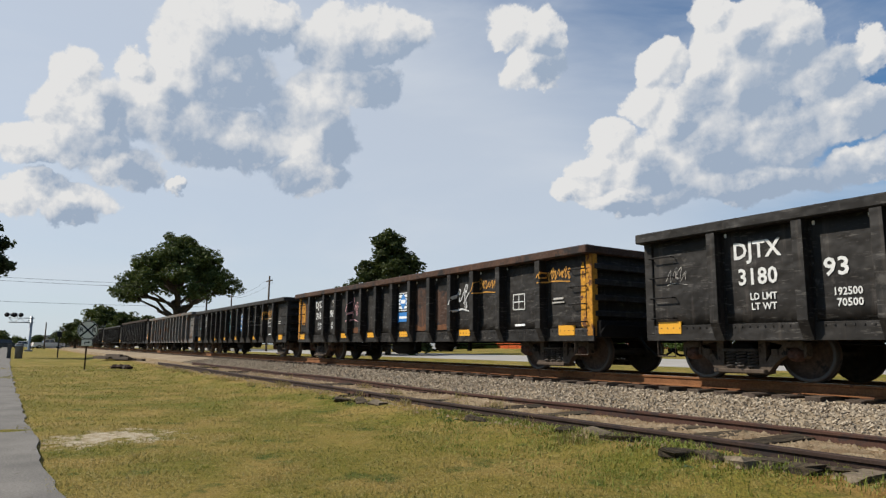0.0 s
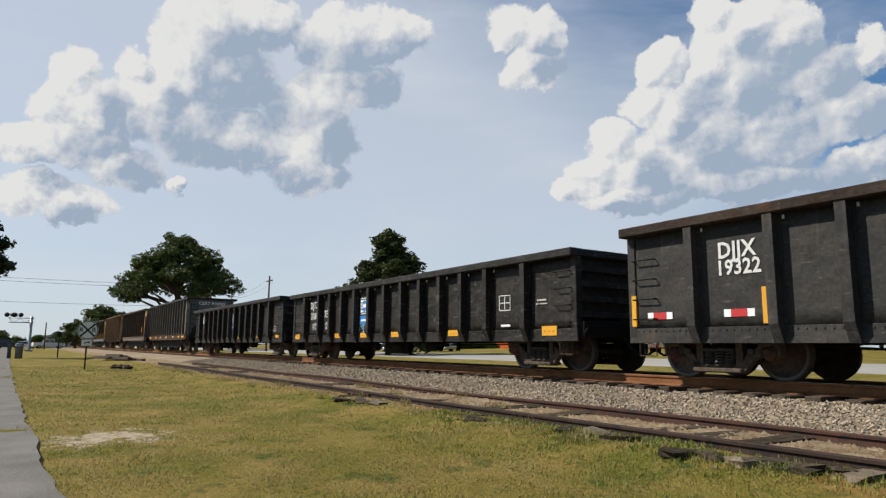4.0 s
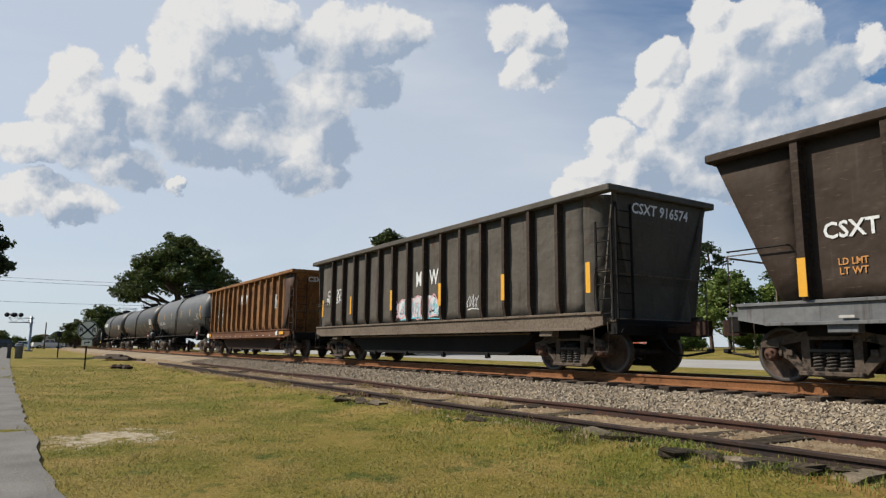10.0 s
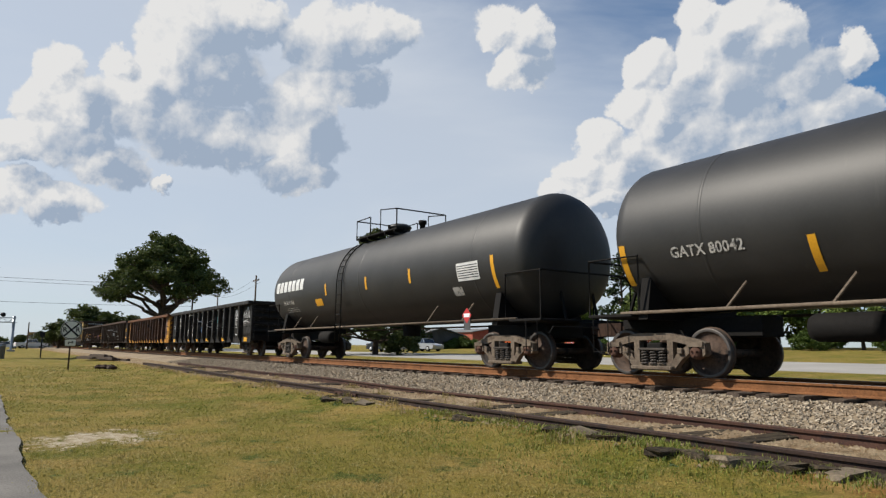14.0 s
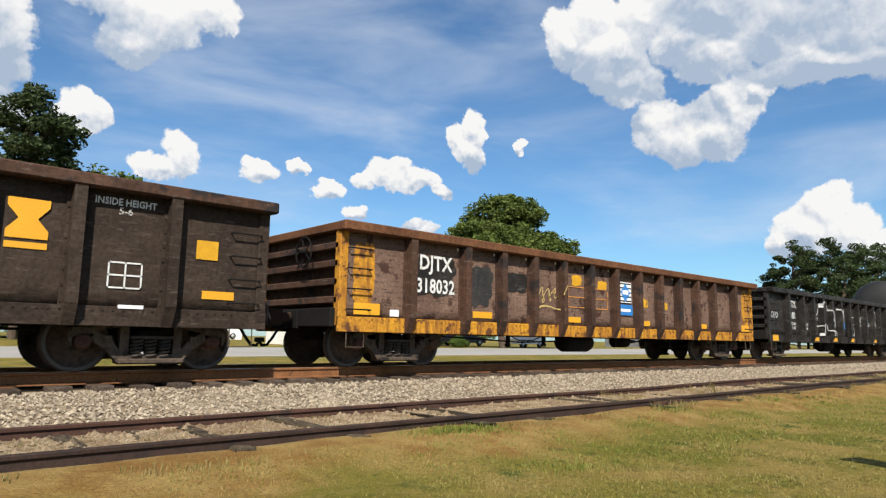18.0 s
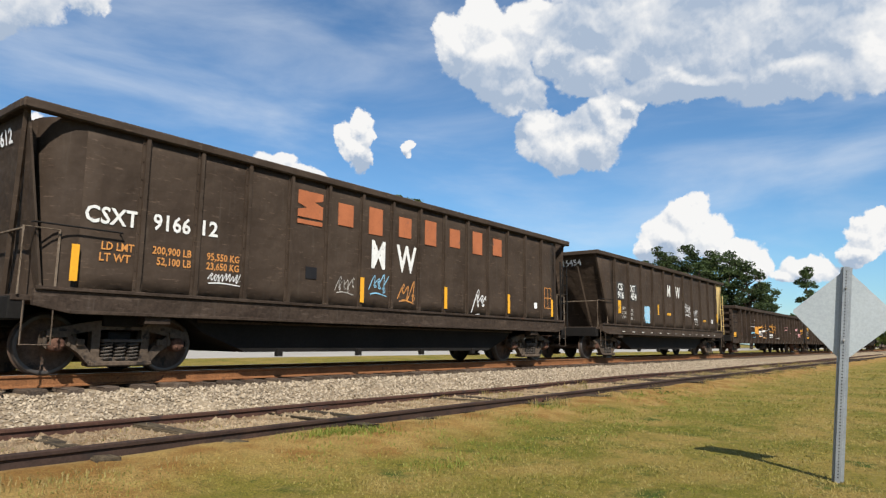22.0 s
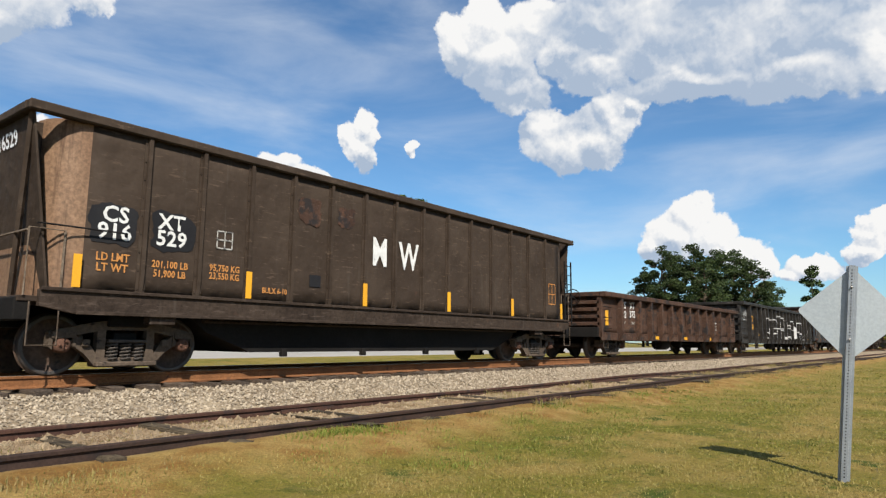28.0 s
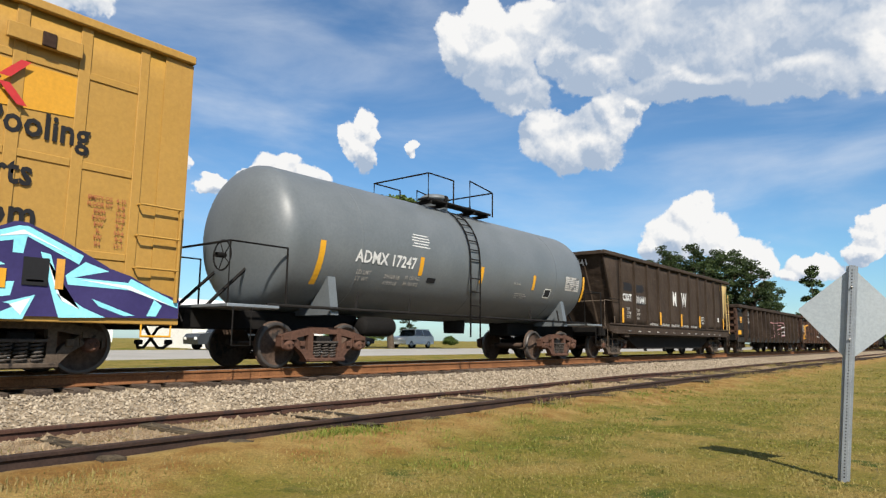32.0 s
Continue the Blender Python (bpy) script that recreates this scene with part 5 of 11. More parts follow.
def marks(car, face, items):
    """Paint on the near side. Items: T text, x, z, height, colour / R name, x, z, width, height, colour / F frame / G scrawl / L logo plate / C block."""
    level = {"P": 0.002, "G": 0.004, "S": 0.004, "W": 0.0045, "C": 0.005, "T": 0.006, "F": 0.006, "R": 0.009, "L": 0.010}
    for n, it in enumerate(items):
        k = it[0]
        y = face - level[k] - 0.0008 * (n % 3)
        if k == "R" and face == -1.475 and it[3] - it[5] / 2 < 0.9:
            y -= 0.022
        if k == "T":
            _, text, x, z, h, colour = it
            ob = part("lettering", letters(text, M[colour]), None, car, at=pose(x, y, z, 90, 0, 0) @ Matrix.Diagonal((h * (0.74 if len(text) == 1 else 1.0 if len(text) < 4 else 0.9 if len(text) < 6 else 0.84), h, h, 1)))
        elif k == "R":
            _, name, x, z, w, h, colour = it
            part(name, Shape().cbox(x - w / 2, x + w / 2, y, face + 0.004, z - h / 2, z + h / 2, 0.001), M[colour], car)
        elif k == "P":
            _, x, z, w, h, colour = it
            q = random.Random(int(x * 100) + n)
            out = []
            for i in range(36):
                a = 6.28319 * i / 36
                c, s = math.cos(a), math.sin(a)
                e = (abs(c) ** 5 + abs(s) ** 5) ** -0.2 * (0.88 + 0.22 * noise.noise((c * 2.3 + q.random() * 0.3, s * 2.3, n + x)) + q.uniform(-0.05, 0.05))
                out.append((x + w / 2 * c * e, z + h / 2 * s * e))
            part("paint_patch", Shape().prism(out, y, y + 0.0015), M[colour], car)
        elif k == "F":
            _, x, z, w, h, colour = it
            sh = Shape()
            d = 0.022
            for q in ((x - w / 2, x + w / 2, z - h / 2, z - h / 2 + d), (x - w / 2, x + w / 2, z + h / 2 - d, z + h / 2), (x - w / 2, x - w / 2 + d, z - h / 2, z + h / 2), (x + w / 2 - d, x + w / 2, z - h / 2, z + h / 2), (x - d / 2, x + d / 2, z - h / 2, z + h / 2), (x - w / 2, x + w / 2, z - d / 2, z + d / 2)):
                sh.add([(q[0], y, q[2]), (q[1], y, q[2]), (q[1], y, q[3]), (q[0], y, q[3])], [(0, 1, 2, 3)])
            part("stencil_box", sh, M[colour], car, "stencilled service box")
        elif k == "W":
            _, text, x, z, h, colour, tilt = it
            part("graffiti", letters(text, M[colour], 0.0, 0.22), None, car, "sprayed graffiti word", at=pose(x, y, z, 90, 0, 0) @ Matrix.Rotation(radians(tilt), 4, "Z") @ Matrix.Diagonal((h * 0.66, h, h, 1)))
        elif k == "G":
            _, x, z, w, h, colour, seed, kind, width = it
            part("graffiti", over_posts(car, scrawl(w, h, seed, kind, width), x, z, y), M[colour], car, "sprayed graffiti lines", at=pose(x, y, z))
        elif k == "S":
            _, piece, x0, x1, z0, z1, colour, width = it
            sh = Shape()
            for line in PIECES[piece]:
                q = ribbon(curve_through([(x0 + (x1 - x0) * u, z0 + (z1 - z0) * v) for u, v in line], 26), width)
                sh.add(q.v, q.f)
            part("graffiti", over_posts(car, sh, 0, 0, y), M[colour], car, "sprayed graffiti outlines", at=pose(0, y, 0))
        elif k == "C":
            _, n, x, z, w, h, colour = it
            part("painted_block", logo_block(n, w, h), M[colour], car, "bold painted block", at=pose(x, y, z))
        elif k == "L":
            _, x, z, blue = it
            sh = Shape().cbox(x - 0.27, x + 0.27, y, face + 0.004, z - 0.26, z + 0.26, 0.001)
            pl = part("emblem_plate", sh, M["white_plate"], car, "white square plate with a blue diamond")
            st = Shape()
            for i in range(5):
                st.box(x - 0.26, x + 0.26, y - 0.002, y, z - 0.235 + i * 0.11, z - 0.20 + i * 0.11)
            part("stripe", st, M["stencil_black"], pl)
            part("diamond", Shape().prism([(x, z - 0.24), (x + 0.22, z), (x, z + 0.24), (x - 0.22, z)], y - 0.004, y - 0.001), M[blue], pl)
            part("white_bar", Shape().box(x - 0.13, x + 0.13, y - 0.006, y - 0.003, z - 0.05, z + 0.06), M["white_plate"], pl)
            pb = part("name_plate", Shape().cbox(x - 0.32, x + 0.32, y, face + 0.004, z - 0.58, z - 0.31, 0.001), M[blue], car, "blue plate with a white bar")
            part("white_bar", Shape().box(x - 0.22, x + 0.22, y - 0.003, y - 0.0005, z - 0.49, z - 0.42), M["white_plate"], pb)


# ---- kinds of car ----


def new_car(name, label, front, rear, category):
    c, h = (front + rear) / 2, (front - rear) / 2
    car = thing(name, label, category, "cars of the freight train", at=pose(c, TRACK_Y, RAIL_Z))
    CARS.append((car, c))
    return car, h


def side_sheet(h0, h1, z0, z1, y, dent, seed, nx=70, nz=7, top0=None, top1=None):
    """A steel side sheet, dented inwards here and there; ends may slope (top0, top1)."""
    sh = Shape()
    t0, t1 = (h0 if top0 is None else top0), (h1 if top1 is None else top1)
    s = 1 if y < 0 else -1
    for j in range(nz + 1):
        q = j / nz
        a, b = h0 + (t0 - h0) * q, h1 + (t1 - h1) * q
        for i in range(nx + 1):
            x, z = a + (b - a) * i / nx, z0 + (z1 - z0) * q
            d = max(0.0, noise.noise((x * 0.9 + seed * 7, z * 1.3, seed)) + 0.3 * noise.noise((x * 3 + seed, z * 3, seed))) * dent * (1 if 0 < j < nz else 0) * (0.3 if x < -3.5 else 1.0)
            sh.v.append((x, y + s * d, z))
    for j in range(nz):
        for i in range(nx):
            k = j * (nx + 1) + i
            sh.f.append((k, k + 1, k + nx + 2, k + nx + 1))
    sh.smooth = set(range(len(sh.f)))
    n = len(sh.v)
    sh.v += [(x, y + s * 0.06, z) for x, y_, z in list(sh.v)]
    m = nx + 1
    ring = [i for i in range(m)] + [j * m + nx for j in range(1, nz + 1)] + [nz * m + i for i in range(nx - 1, -1, -1)] + [j * m for j in range(nz - 1, 0, -1)]
    for a, b in zip(ring, ring[1:] + ring[:1]):
        sh.f.append((a, b, b + n, a + n))
    for j in range(nz):
        for i in range(nx):
            k = j * m + i + n
            sh.f.append((k, k + m, k + m + 1, k + 1))
    return sh


def post_mesh(z0, z1, w, deep, taper, steel):
    key = "post", round(z0, 2), round(z1, 2), w, deep, taper, steel
    if key not in GEAR:
        sh = Shape()
        a = w / 2
        o = [(0, z0), (0, z1), (-deep, z1), (-deep, z0 + 0.28), (-deep * taper, z0)]
        sh.prism([(y, z) for y, z in o], -a, a, "x")
        # flanges with rivets
        sh.box(-a - 0.04, a + 0.04, -0.012, 0.0, z0, z1)
        for i in range(9):
            z = z0 + 0.1 + (z1 - z0 - 0.2) * i / 8
            for s in (-1, 1):
                sh.box(s * (a + 0.022) - 0.011, s * (a + 0.022) + 0.011, -0.024, -0.01, z - 0.011, z + 0.011)
        GEAR[key] = sh.mesh("side_post", M[steel])
    return GEAR[key]


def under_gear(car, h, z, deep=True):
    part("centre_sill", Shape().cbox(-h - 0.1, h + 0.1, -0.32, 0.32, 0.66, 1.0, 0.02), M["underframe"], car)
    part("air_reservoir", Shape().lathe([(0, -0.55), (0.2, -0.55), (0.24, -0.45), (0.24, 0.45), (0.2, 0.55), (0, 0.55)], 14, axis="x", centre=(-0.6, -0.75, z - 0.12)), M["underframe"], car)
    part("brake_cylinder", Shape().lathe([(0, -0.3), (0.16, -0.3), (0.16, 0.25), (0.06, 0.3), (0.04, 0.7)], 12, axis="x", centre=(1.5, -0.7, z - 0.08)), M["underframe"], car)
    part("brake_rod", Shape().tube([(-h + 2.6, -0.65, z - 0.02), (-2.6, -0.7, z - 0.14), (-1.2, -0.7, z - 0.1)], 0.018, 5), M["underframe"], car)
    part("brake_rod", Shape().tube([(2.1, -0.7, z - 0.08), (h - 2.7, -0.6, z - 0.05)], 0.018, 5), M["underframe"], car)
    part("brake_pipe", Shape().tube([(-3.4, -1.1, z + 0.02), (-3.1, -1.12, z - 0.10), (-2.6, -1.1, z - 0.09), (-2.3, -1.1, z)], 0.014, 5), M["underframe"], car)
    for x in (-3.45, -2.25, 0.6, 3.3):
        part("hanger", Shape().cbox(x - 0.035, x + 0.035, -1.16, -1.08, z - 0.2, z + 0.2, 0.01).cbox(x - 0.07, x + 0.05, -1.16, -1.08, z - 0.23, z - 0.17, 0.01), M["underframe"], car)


def gondola(label, front, rear, steel="black_steel", posts=None, top=2.58, chord=None, sill=None, post=None, seed=1, dent=0.035, items=(), bogies="bogie_dark", ends=None, belly=0.62, wheel_at=None, holes=True, post_w=0.15, grabs=True, corner=None):
    car, h = new_car("gondola_car", label, front, rear, "gondola car")
    chord, sill, post = chord or steel, sill or steel, post or steel
    posts = posts or [0, 1.05, 2.1, 3.12, 4.12, 5.16, 6.55]
    px = sorted({*posts, *(-p for p in posts)})
    z_s = belly + 0.24
    for y in (-1.47, 1.47):
        part("side_sheet", side_sheet(-h + 0.02, h - 0.02, z_s, top - 0.1, y, dent, seed + (y > 0)), M[steel], car)
        s = -1 if y < 0 else 1
        # lower side sill, kicked up over the bogies at the ends
        part("side_sill", Shape().cbox(-h, h, y - 0.02 if s > 0 else y - 0.025, y + 0.025 if s > 0 else y + 0.02, belly, z_s + 0.02, 0.006), M[sill], car)
        part("top_chord", Shape().cbox(-h - 0.04, h + 0.04, y - 0.12 + s * 0.10, y + 0.12 + s * 0.10, top - 0.17, top, 0.02), M[chord], car)
    for s in (-1, 1):
        mat = M[ends or steel]
        part("end_sheet", Shape().cbox(s * (h - 0.16) - 0.03, s * (h - 0.16) + 0.03, -1.44, 1.44, 0.85, top - 0.1, 0.006), mat, car)
        part("end_chord", Shape().cbox(s * (h - 0.06) - 0.09, s * (h - 0.06) + 0.09, -1.46, 1.46, top - 0.16, top - 0.003, 0.02), M[chord], car)
        for k in range(4):
            z = 1.0 + (top - 1.25) * (k + 0.3) / 4
            part("end_rib", Shape().cbox(s * (h - 0.07) - 0.07, s * (h - 0.07) + 0.07, -1.44, 1.44, z, z + 0.13, 0.02), mat, car)
        for y in (-1.42, 1.42):
            part("corner_post", Shape().cbox(s * (h - 0.09) - 0.09, s * (h - 0.09) + 0.08, y - 0.08, y + 0.08, belly + 0.1, top - 0.15, 0.012), M[corner or ends or steel], car)
        part("end_sill", Shape().cbox(s * (h - 0.05) - 0.14, s * (h - 0.05) + 0.14, -1.4, 1.4, 0.70, 1.02, 0.015), M["underframe"], car)
        coupling(car, h, s, 0.58)
        bogie(car, s * (wheel_at or h - 1.55), bogies)
        if grabs:
            for z in (1.0, 1.35, 1.70, 2.05):
                grab(car, [(s * (h - 0.16), -1.5, z), (s * (h - 0.16), -1.57, z), (s * (h - 0.62), -1.57, z), (s * (h - 0.62), -1.48, z)])
            stirrup(car, s * (h - 0.38))
    part("floor", Shape().box(-h + 0.15, h - 0.15, -1.42, 1.42, 0.98, 1.06), M["rust_dark"], car)
    under_gear(car, h, belly)
    brake_wheel(car, -h - 0.16, -0.55, 2.02)
    pm = post_mesh(belly, top - 0.14, post_w, 0.19, 0.3, post)
    for x in px:
        part("side_post", pm, None, car, at=pose(x, -1.475, 0))
        part("side_post", pm, None, car, at=pose(x, 1.475, 0, 0, 0, 180))
    # rivet line along the sill
    rv = Shape()
    k = -h + 0.2
    while k < h - 0.15:
        rv.box(k - 0.012, k + 0.012, -1.508, -1.49, z_s - 0.04, z_s - 0.016)
        k += 0.125
    tagged(part("riveted_seam", rv, M[sill], car), kind="stuff")
    if holes:
        hp = Shape()
        for a, b in zip(px, px[1:]):
            for x in (a + 0.15, b - 0.15):
                hp.cbox(x - 0.018, x + 0.018, -1.485, -1.468, top - 0.25, top - 0.19, 0.004)
        tagged(part("lashing_eye_row", hp, M["white_plate"], car), "pale lashing eyes under the rim", kind="stuff")
    POSTS_OF[car.name] = px, post_w / 2 + 0.03, 0.19, belly + 0.28
    marks(car, -1.475, items)
    return car


def hopper(label, front, rear, steel="hopper_steel", seed=1, items=(), end_colour=None, chord=None, sill=None, rounded=False, front_colour=None, ladder_colour="underframe", bogies="bogie_dark", post=None, end_text="", spacing=1.2, shift=0.08, deep=0.15, wide=0.11):
    """A high-sided ballast hopper with sloped ends, a deep side sill and a tub below."""
    car, h = new_car("hopper_car", label, front, rear, "hopper car")
    post, chord, sill = post or steel, chord or steel, sill or steel
    top, z1, z0 = 3.62, 1.15, 0.88
    lo = h - 1.05
    flank = h - 0.85 if rounded else 6.0
    for y in (-1.47, 1.47):
        s = -1 if y < 0 else 1
        part("side_sheet", side_sheet(-flank, flank, z1, top - 0.1, y, 0.022, seed + (y > 0), 50, 9), M[steel], car)
        for e in () if rounded else (-1, 1):
            c = (front_colour if e > 0 else end_colour) or steel
            sh = side_sheet(6.0 * e, lo * e, z1, top - 0.1, y, 0.01, seed, 3, 4, 6.0 * e, (h - 0.06) * e)
            part("end_panel", sh, M[c], car, "slanting end panel of the side")
        part("side_sill", Shape().prism([(-h + 0.35, z1), (-h + 0.35, z0 + 0.05), (-h + 0.8, z0 - 0.04), (h - 0.8, z0 - 0.04), (h - 0.35, z0 + 0.05), (h - 0.35, z1)], y - 0.05, y + 0.05), M[sill], car)
        part("sill_flange", Shape().cbox(-h + 0.35, h - 0.35, y - 0.02 + s * 0.07, y + 0.02 + s * 0.07, z1 - 0.02, z1 + 0.03, 0.006).cbox(-h + 0.8, h - 0.8, y - 0.02 + s * 0.07, y + 0.02 + s * 0.07, z0 - 0.05, z0, 0.006), M[sill], car)
        part("top_chord", Shape().cbox(-h, h, y - 0.04 - deep / 2 + s * deep / 2, y + 0.04 + deep / 2 + s * deep / 2, top - 0.14, top, 0.02), M[chord], car)
    pm = post_mesh(z1 - 0.02, top - 0.12, wide, deep, 0.5, post)
    count = int(6.5 / spacing)
    for i in range(-count, count + 1):
        x = shift + spacing * i
        if abs(x) > (flank + 0.05 if rounded else 6.3):
            continue
        part("side_post", pm, None, car, at=pose(x, -1.475, 0))
        part("side_post", pm, None, car, at=pose(x, 1.475, 0, 0, 0, 180))
    for e in (-1, 1):
        c = (front_colour if e > 0 else end_colour) or steel
        # sloped end sheet with rounded corners
        sh = Shape()
        cols, r = [], (0.5 if rounded else 0.05)
        arc = [(-1.47 + r - r * math.cos(1.5708 * k / 5), r * math.sin(1.5708 * k / 5)) for k in range(6)]
        ys = [(y, d) for y, d in arc] + [(-y, d) for y, d in reversed(arc)]
        for j in range(6):
            q = j / 5
            x = (lo - r - 0.12) + (h - 0.10 - lo + 0.12) * q
            z = z1 - 0.1 + (top - 0.1 - z1 + 0.1) * q
            if rounded:
                x = flank
            sh.v += [(e * (x + d), y, z) for y, d in ys]
        n = len(ys)
        for j in range(5):
            for i in range(n - 1):
                sh.f.append((j * n + i, j * n + i + 1, (j + 1) * n + i + 1, (j + 1) * n + i))
        sh.smooth = set(range(len(sh.f)))
        part("end_sheet", sh, M["sunlit_bend" if rounded == 2 and e < 0 else front_colour if rounded and e > 0 and front_colour else steel], car, "sloping end sheet")
        part("end_chord", Shape().cbox(e * (h - 0.06) - 0.07, e * (h - 0.06) + 0.07, -1.46, 1.46, top - 0.14, top - 0.003, 0.02), M[chord], car)
        if rounded:
            part("end_box", Shape().prism([(e * (h - 0.16), top - 0.15), (e * (flank + 0.47), top - 0.15), (e * (flank + 0.40), z1 + 0.02), (e * (flank + 0.36), z1 + 0.02)], -1.05, 1.05), M[steel], car)
            part("slope_sheet", Shape().prism([(e * (h - 0.10), top - 0.12), (e * (h - 0.13), top - 0.12), (e * (flank + 0.38), z1), (e * (flank + 0.41), z1)], -1.42, 1.42), M[steel], car, "sloping outer end sheet")
        if end_text:
            run, rise = h + 0.02 - lo, top - z1
            x = lo - 0.12 + run * (top - 0.38 - z1 + 0.1) / rise + 0.03
            slope = math.atan2(h - 0.51 - flank, rise - 0.12) if rounded else math.atan2(run, rise)
            x = flank + 0.425 + (h - 0.51 - flank) * (rise - 0.38) / (rise - 0.12) if rounded else x
            part("lettering", letters(end_text, M["white_plate"]), None, car, at=pose(e * x, 0, top - 0.38, 90 - e * 0, 0, 90 * e) @ Matrix.Rotation(slope, 4, "X") @ Matrix.Scale(0.22, 4))
        for y in (-0.75, 0.75):
            if rounded:
                grab(car, [(e * (h - 0.1), y * 1.85, top - 0.12), (e * (h - 0.28), y * 0.9, 1.06)], steel, "end_strut", 0.045)
                continue
            part("end_brace", Shape().prism([(e * (h - 0.12), 3.1), (e * (h - 0.02), 3.1), (e * (lo + 0.05), 1.05), (e * (lo - 0.12), 1.05)], y - 0.05, y + 0.05), M[steel], car)
        part("end_platform", Shape().cbox(min(e * (lo - 0.6), e * (h - 0.12)), max(e * (lo - 0.6), e * (h - 0.12)), -1.42, 1.42, 0.98, 1.06, 0.012), M[sill], car)
        part("end_sill", Shape().cbox(e * (h - 0.2) - 0.1, e * (h - 0.2) + 0.1, -1.4, 1.4, 0.74, 1.04, 0.015), M["underframe"], car)
        part("bolster_box", Shape().cbox(e * 5.85 - 0.3, e * 5.85 + 0.3, -1.2, 1.2, 0.68, 1.0, 0.02), M["underframe"], car)
        part("jacking_pad", Shape().cbox(e * 5.5 - 0.2, e * 5.5 + 0.2, -1.5, -1.3, 0.72, 0.86, 0.01), M[sill], car)
        for q in (-1, 1):
            inner = h - 0.62 if rounded else lo + 0.1
            grab(car, [(e * inner, q * 1.44, 1.06), (e * inner, q * 1.44, 1.95), (e * (h - 0.18), q * 1.44, 1.95), (e * (h - 0.18), q * 1.44, 1.06)], "bogie_dusty", "handrail", 0.017)
        grab(car, [(e * (h - 0.18), -1.4, 1.92), (e * (h - 0.18), 1.4, 1.92)], "bogie_dusty", "handrail", 0.017)
        stirrup(car, e * (h - 0.42), -1.5, 0.42, 0.98)
        coupling(car, h - 0.1, e, 0.95)
        bogie(car, e * 5.85, bogies)
    ladder(car, h - 0.30, -1.50, 1.0, 2.95, ladder_colour, 0.4, 7)
    ladder(car, -h + 0.26, 1.2, 1.0, 3.3, ladder_colour, 0.4, 7, along=False)
    ladder(car, h - 0.10, -1.15, 1.05, 3.3, ladder_colour, 0.42, 7, along=False)
    grab(car, [(-h + 0.25, -1.5, 2.0), (-h + 0.25, -1.56, 2.0), (-6.15, -1.56, 2.0), (-6.15, -1.48, 2.0)])
    # tub in the near-black colour that holds the gloom below the body
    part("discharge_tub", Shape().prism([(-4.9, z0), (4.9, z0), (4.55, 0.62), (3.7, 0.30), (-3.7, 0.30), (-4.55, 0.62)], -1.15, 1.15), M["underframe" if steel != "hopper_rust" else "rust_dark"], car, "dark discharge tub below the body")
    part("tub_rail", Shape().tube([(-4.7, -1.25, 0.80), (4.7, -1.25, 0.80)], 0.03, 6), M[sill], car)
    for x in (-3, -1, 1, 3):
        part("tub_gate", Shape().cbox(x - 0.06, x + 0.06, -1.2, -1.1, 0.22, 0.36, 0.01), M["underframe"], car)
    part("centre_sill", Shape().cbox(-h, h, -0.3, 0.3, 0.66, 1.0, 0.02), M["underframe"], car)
    part("floor", Shape().box(-6.0, 6.0, -1.42, 1.42, 1.0, 1.08), M["rust_dark"], car)
    brake_wheel(car, -h + 0.05, 0.4, 2.3)
    # load-securing cleats, a pale dash row under the sill
    dash = [("R", "reflector", -5.4 + 0.9 * i, 0.935, 0.2, 0.035, "white_faint") for i in range(13)] if rounded == 0 else []
    stand = [shift + spacing * i for i in range(-count, count + 1)]
    on_post = [i for i in items if i[0] == "R" and i[1] == "reflector" and i[4] < 0.2 and min(abs(i[2] - x) for x in stand) < 0.35]
    marks(car, -1.475, [i for i in items if i not in on_post])
    marks(car, -1.475 - deep, [(*i[:2], min(stand, key=lambda x: abs(x - i[2])), *i[3:]) for i in on_post])
    marks(car, -1.56, dash)
    return car


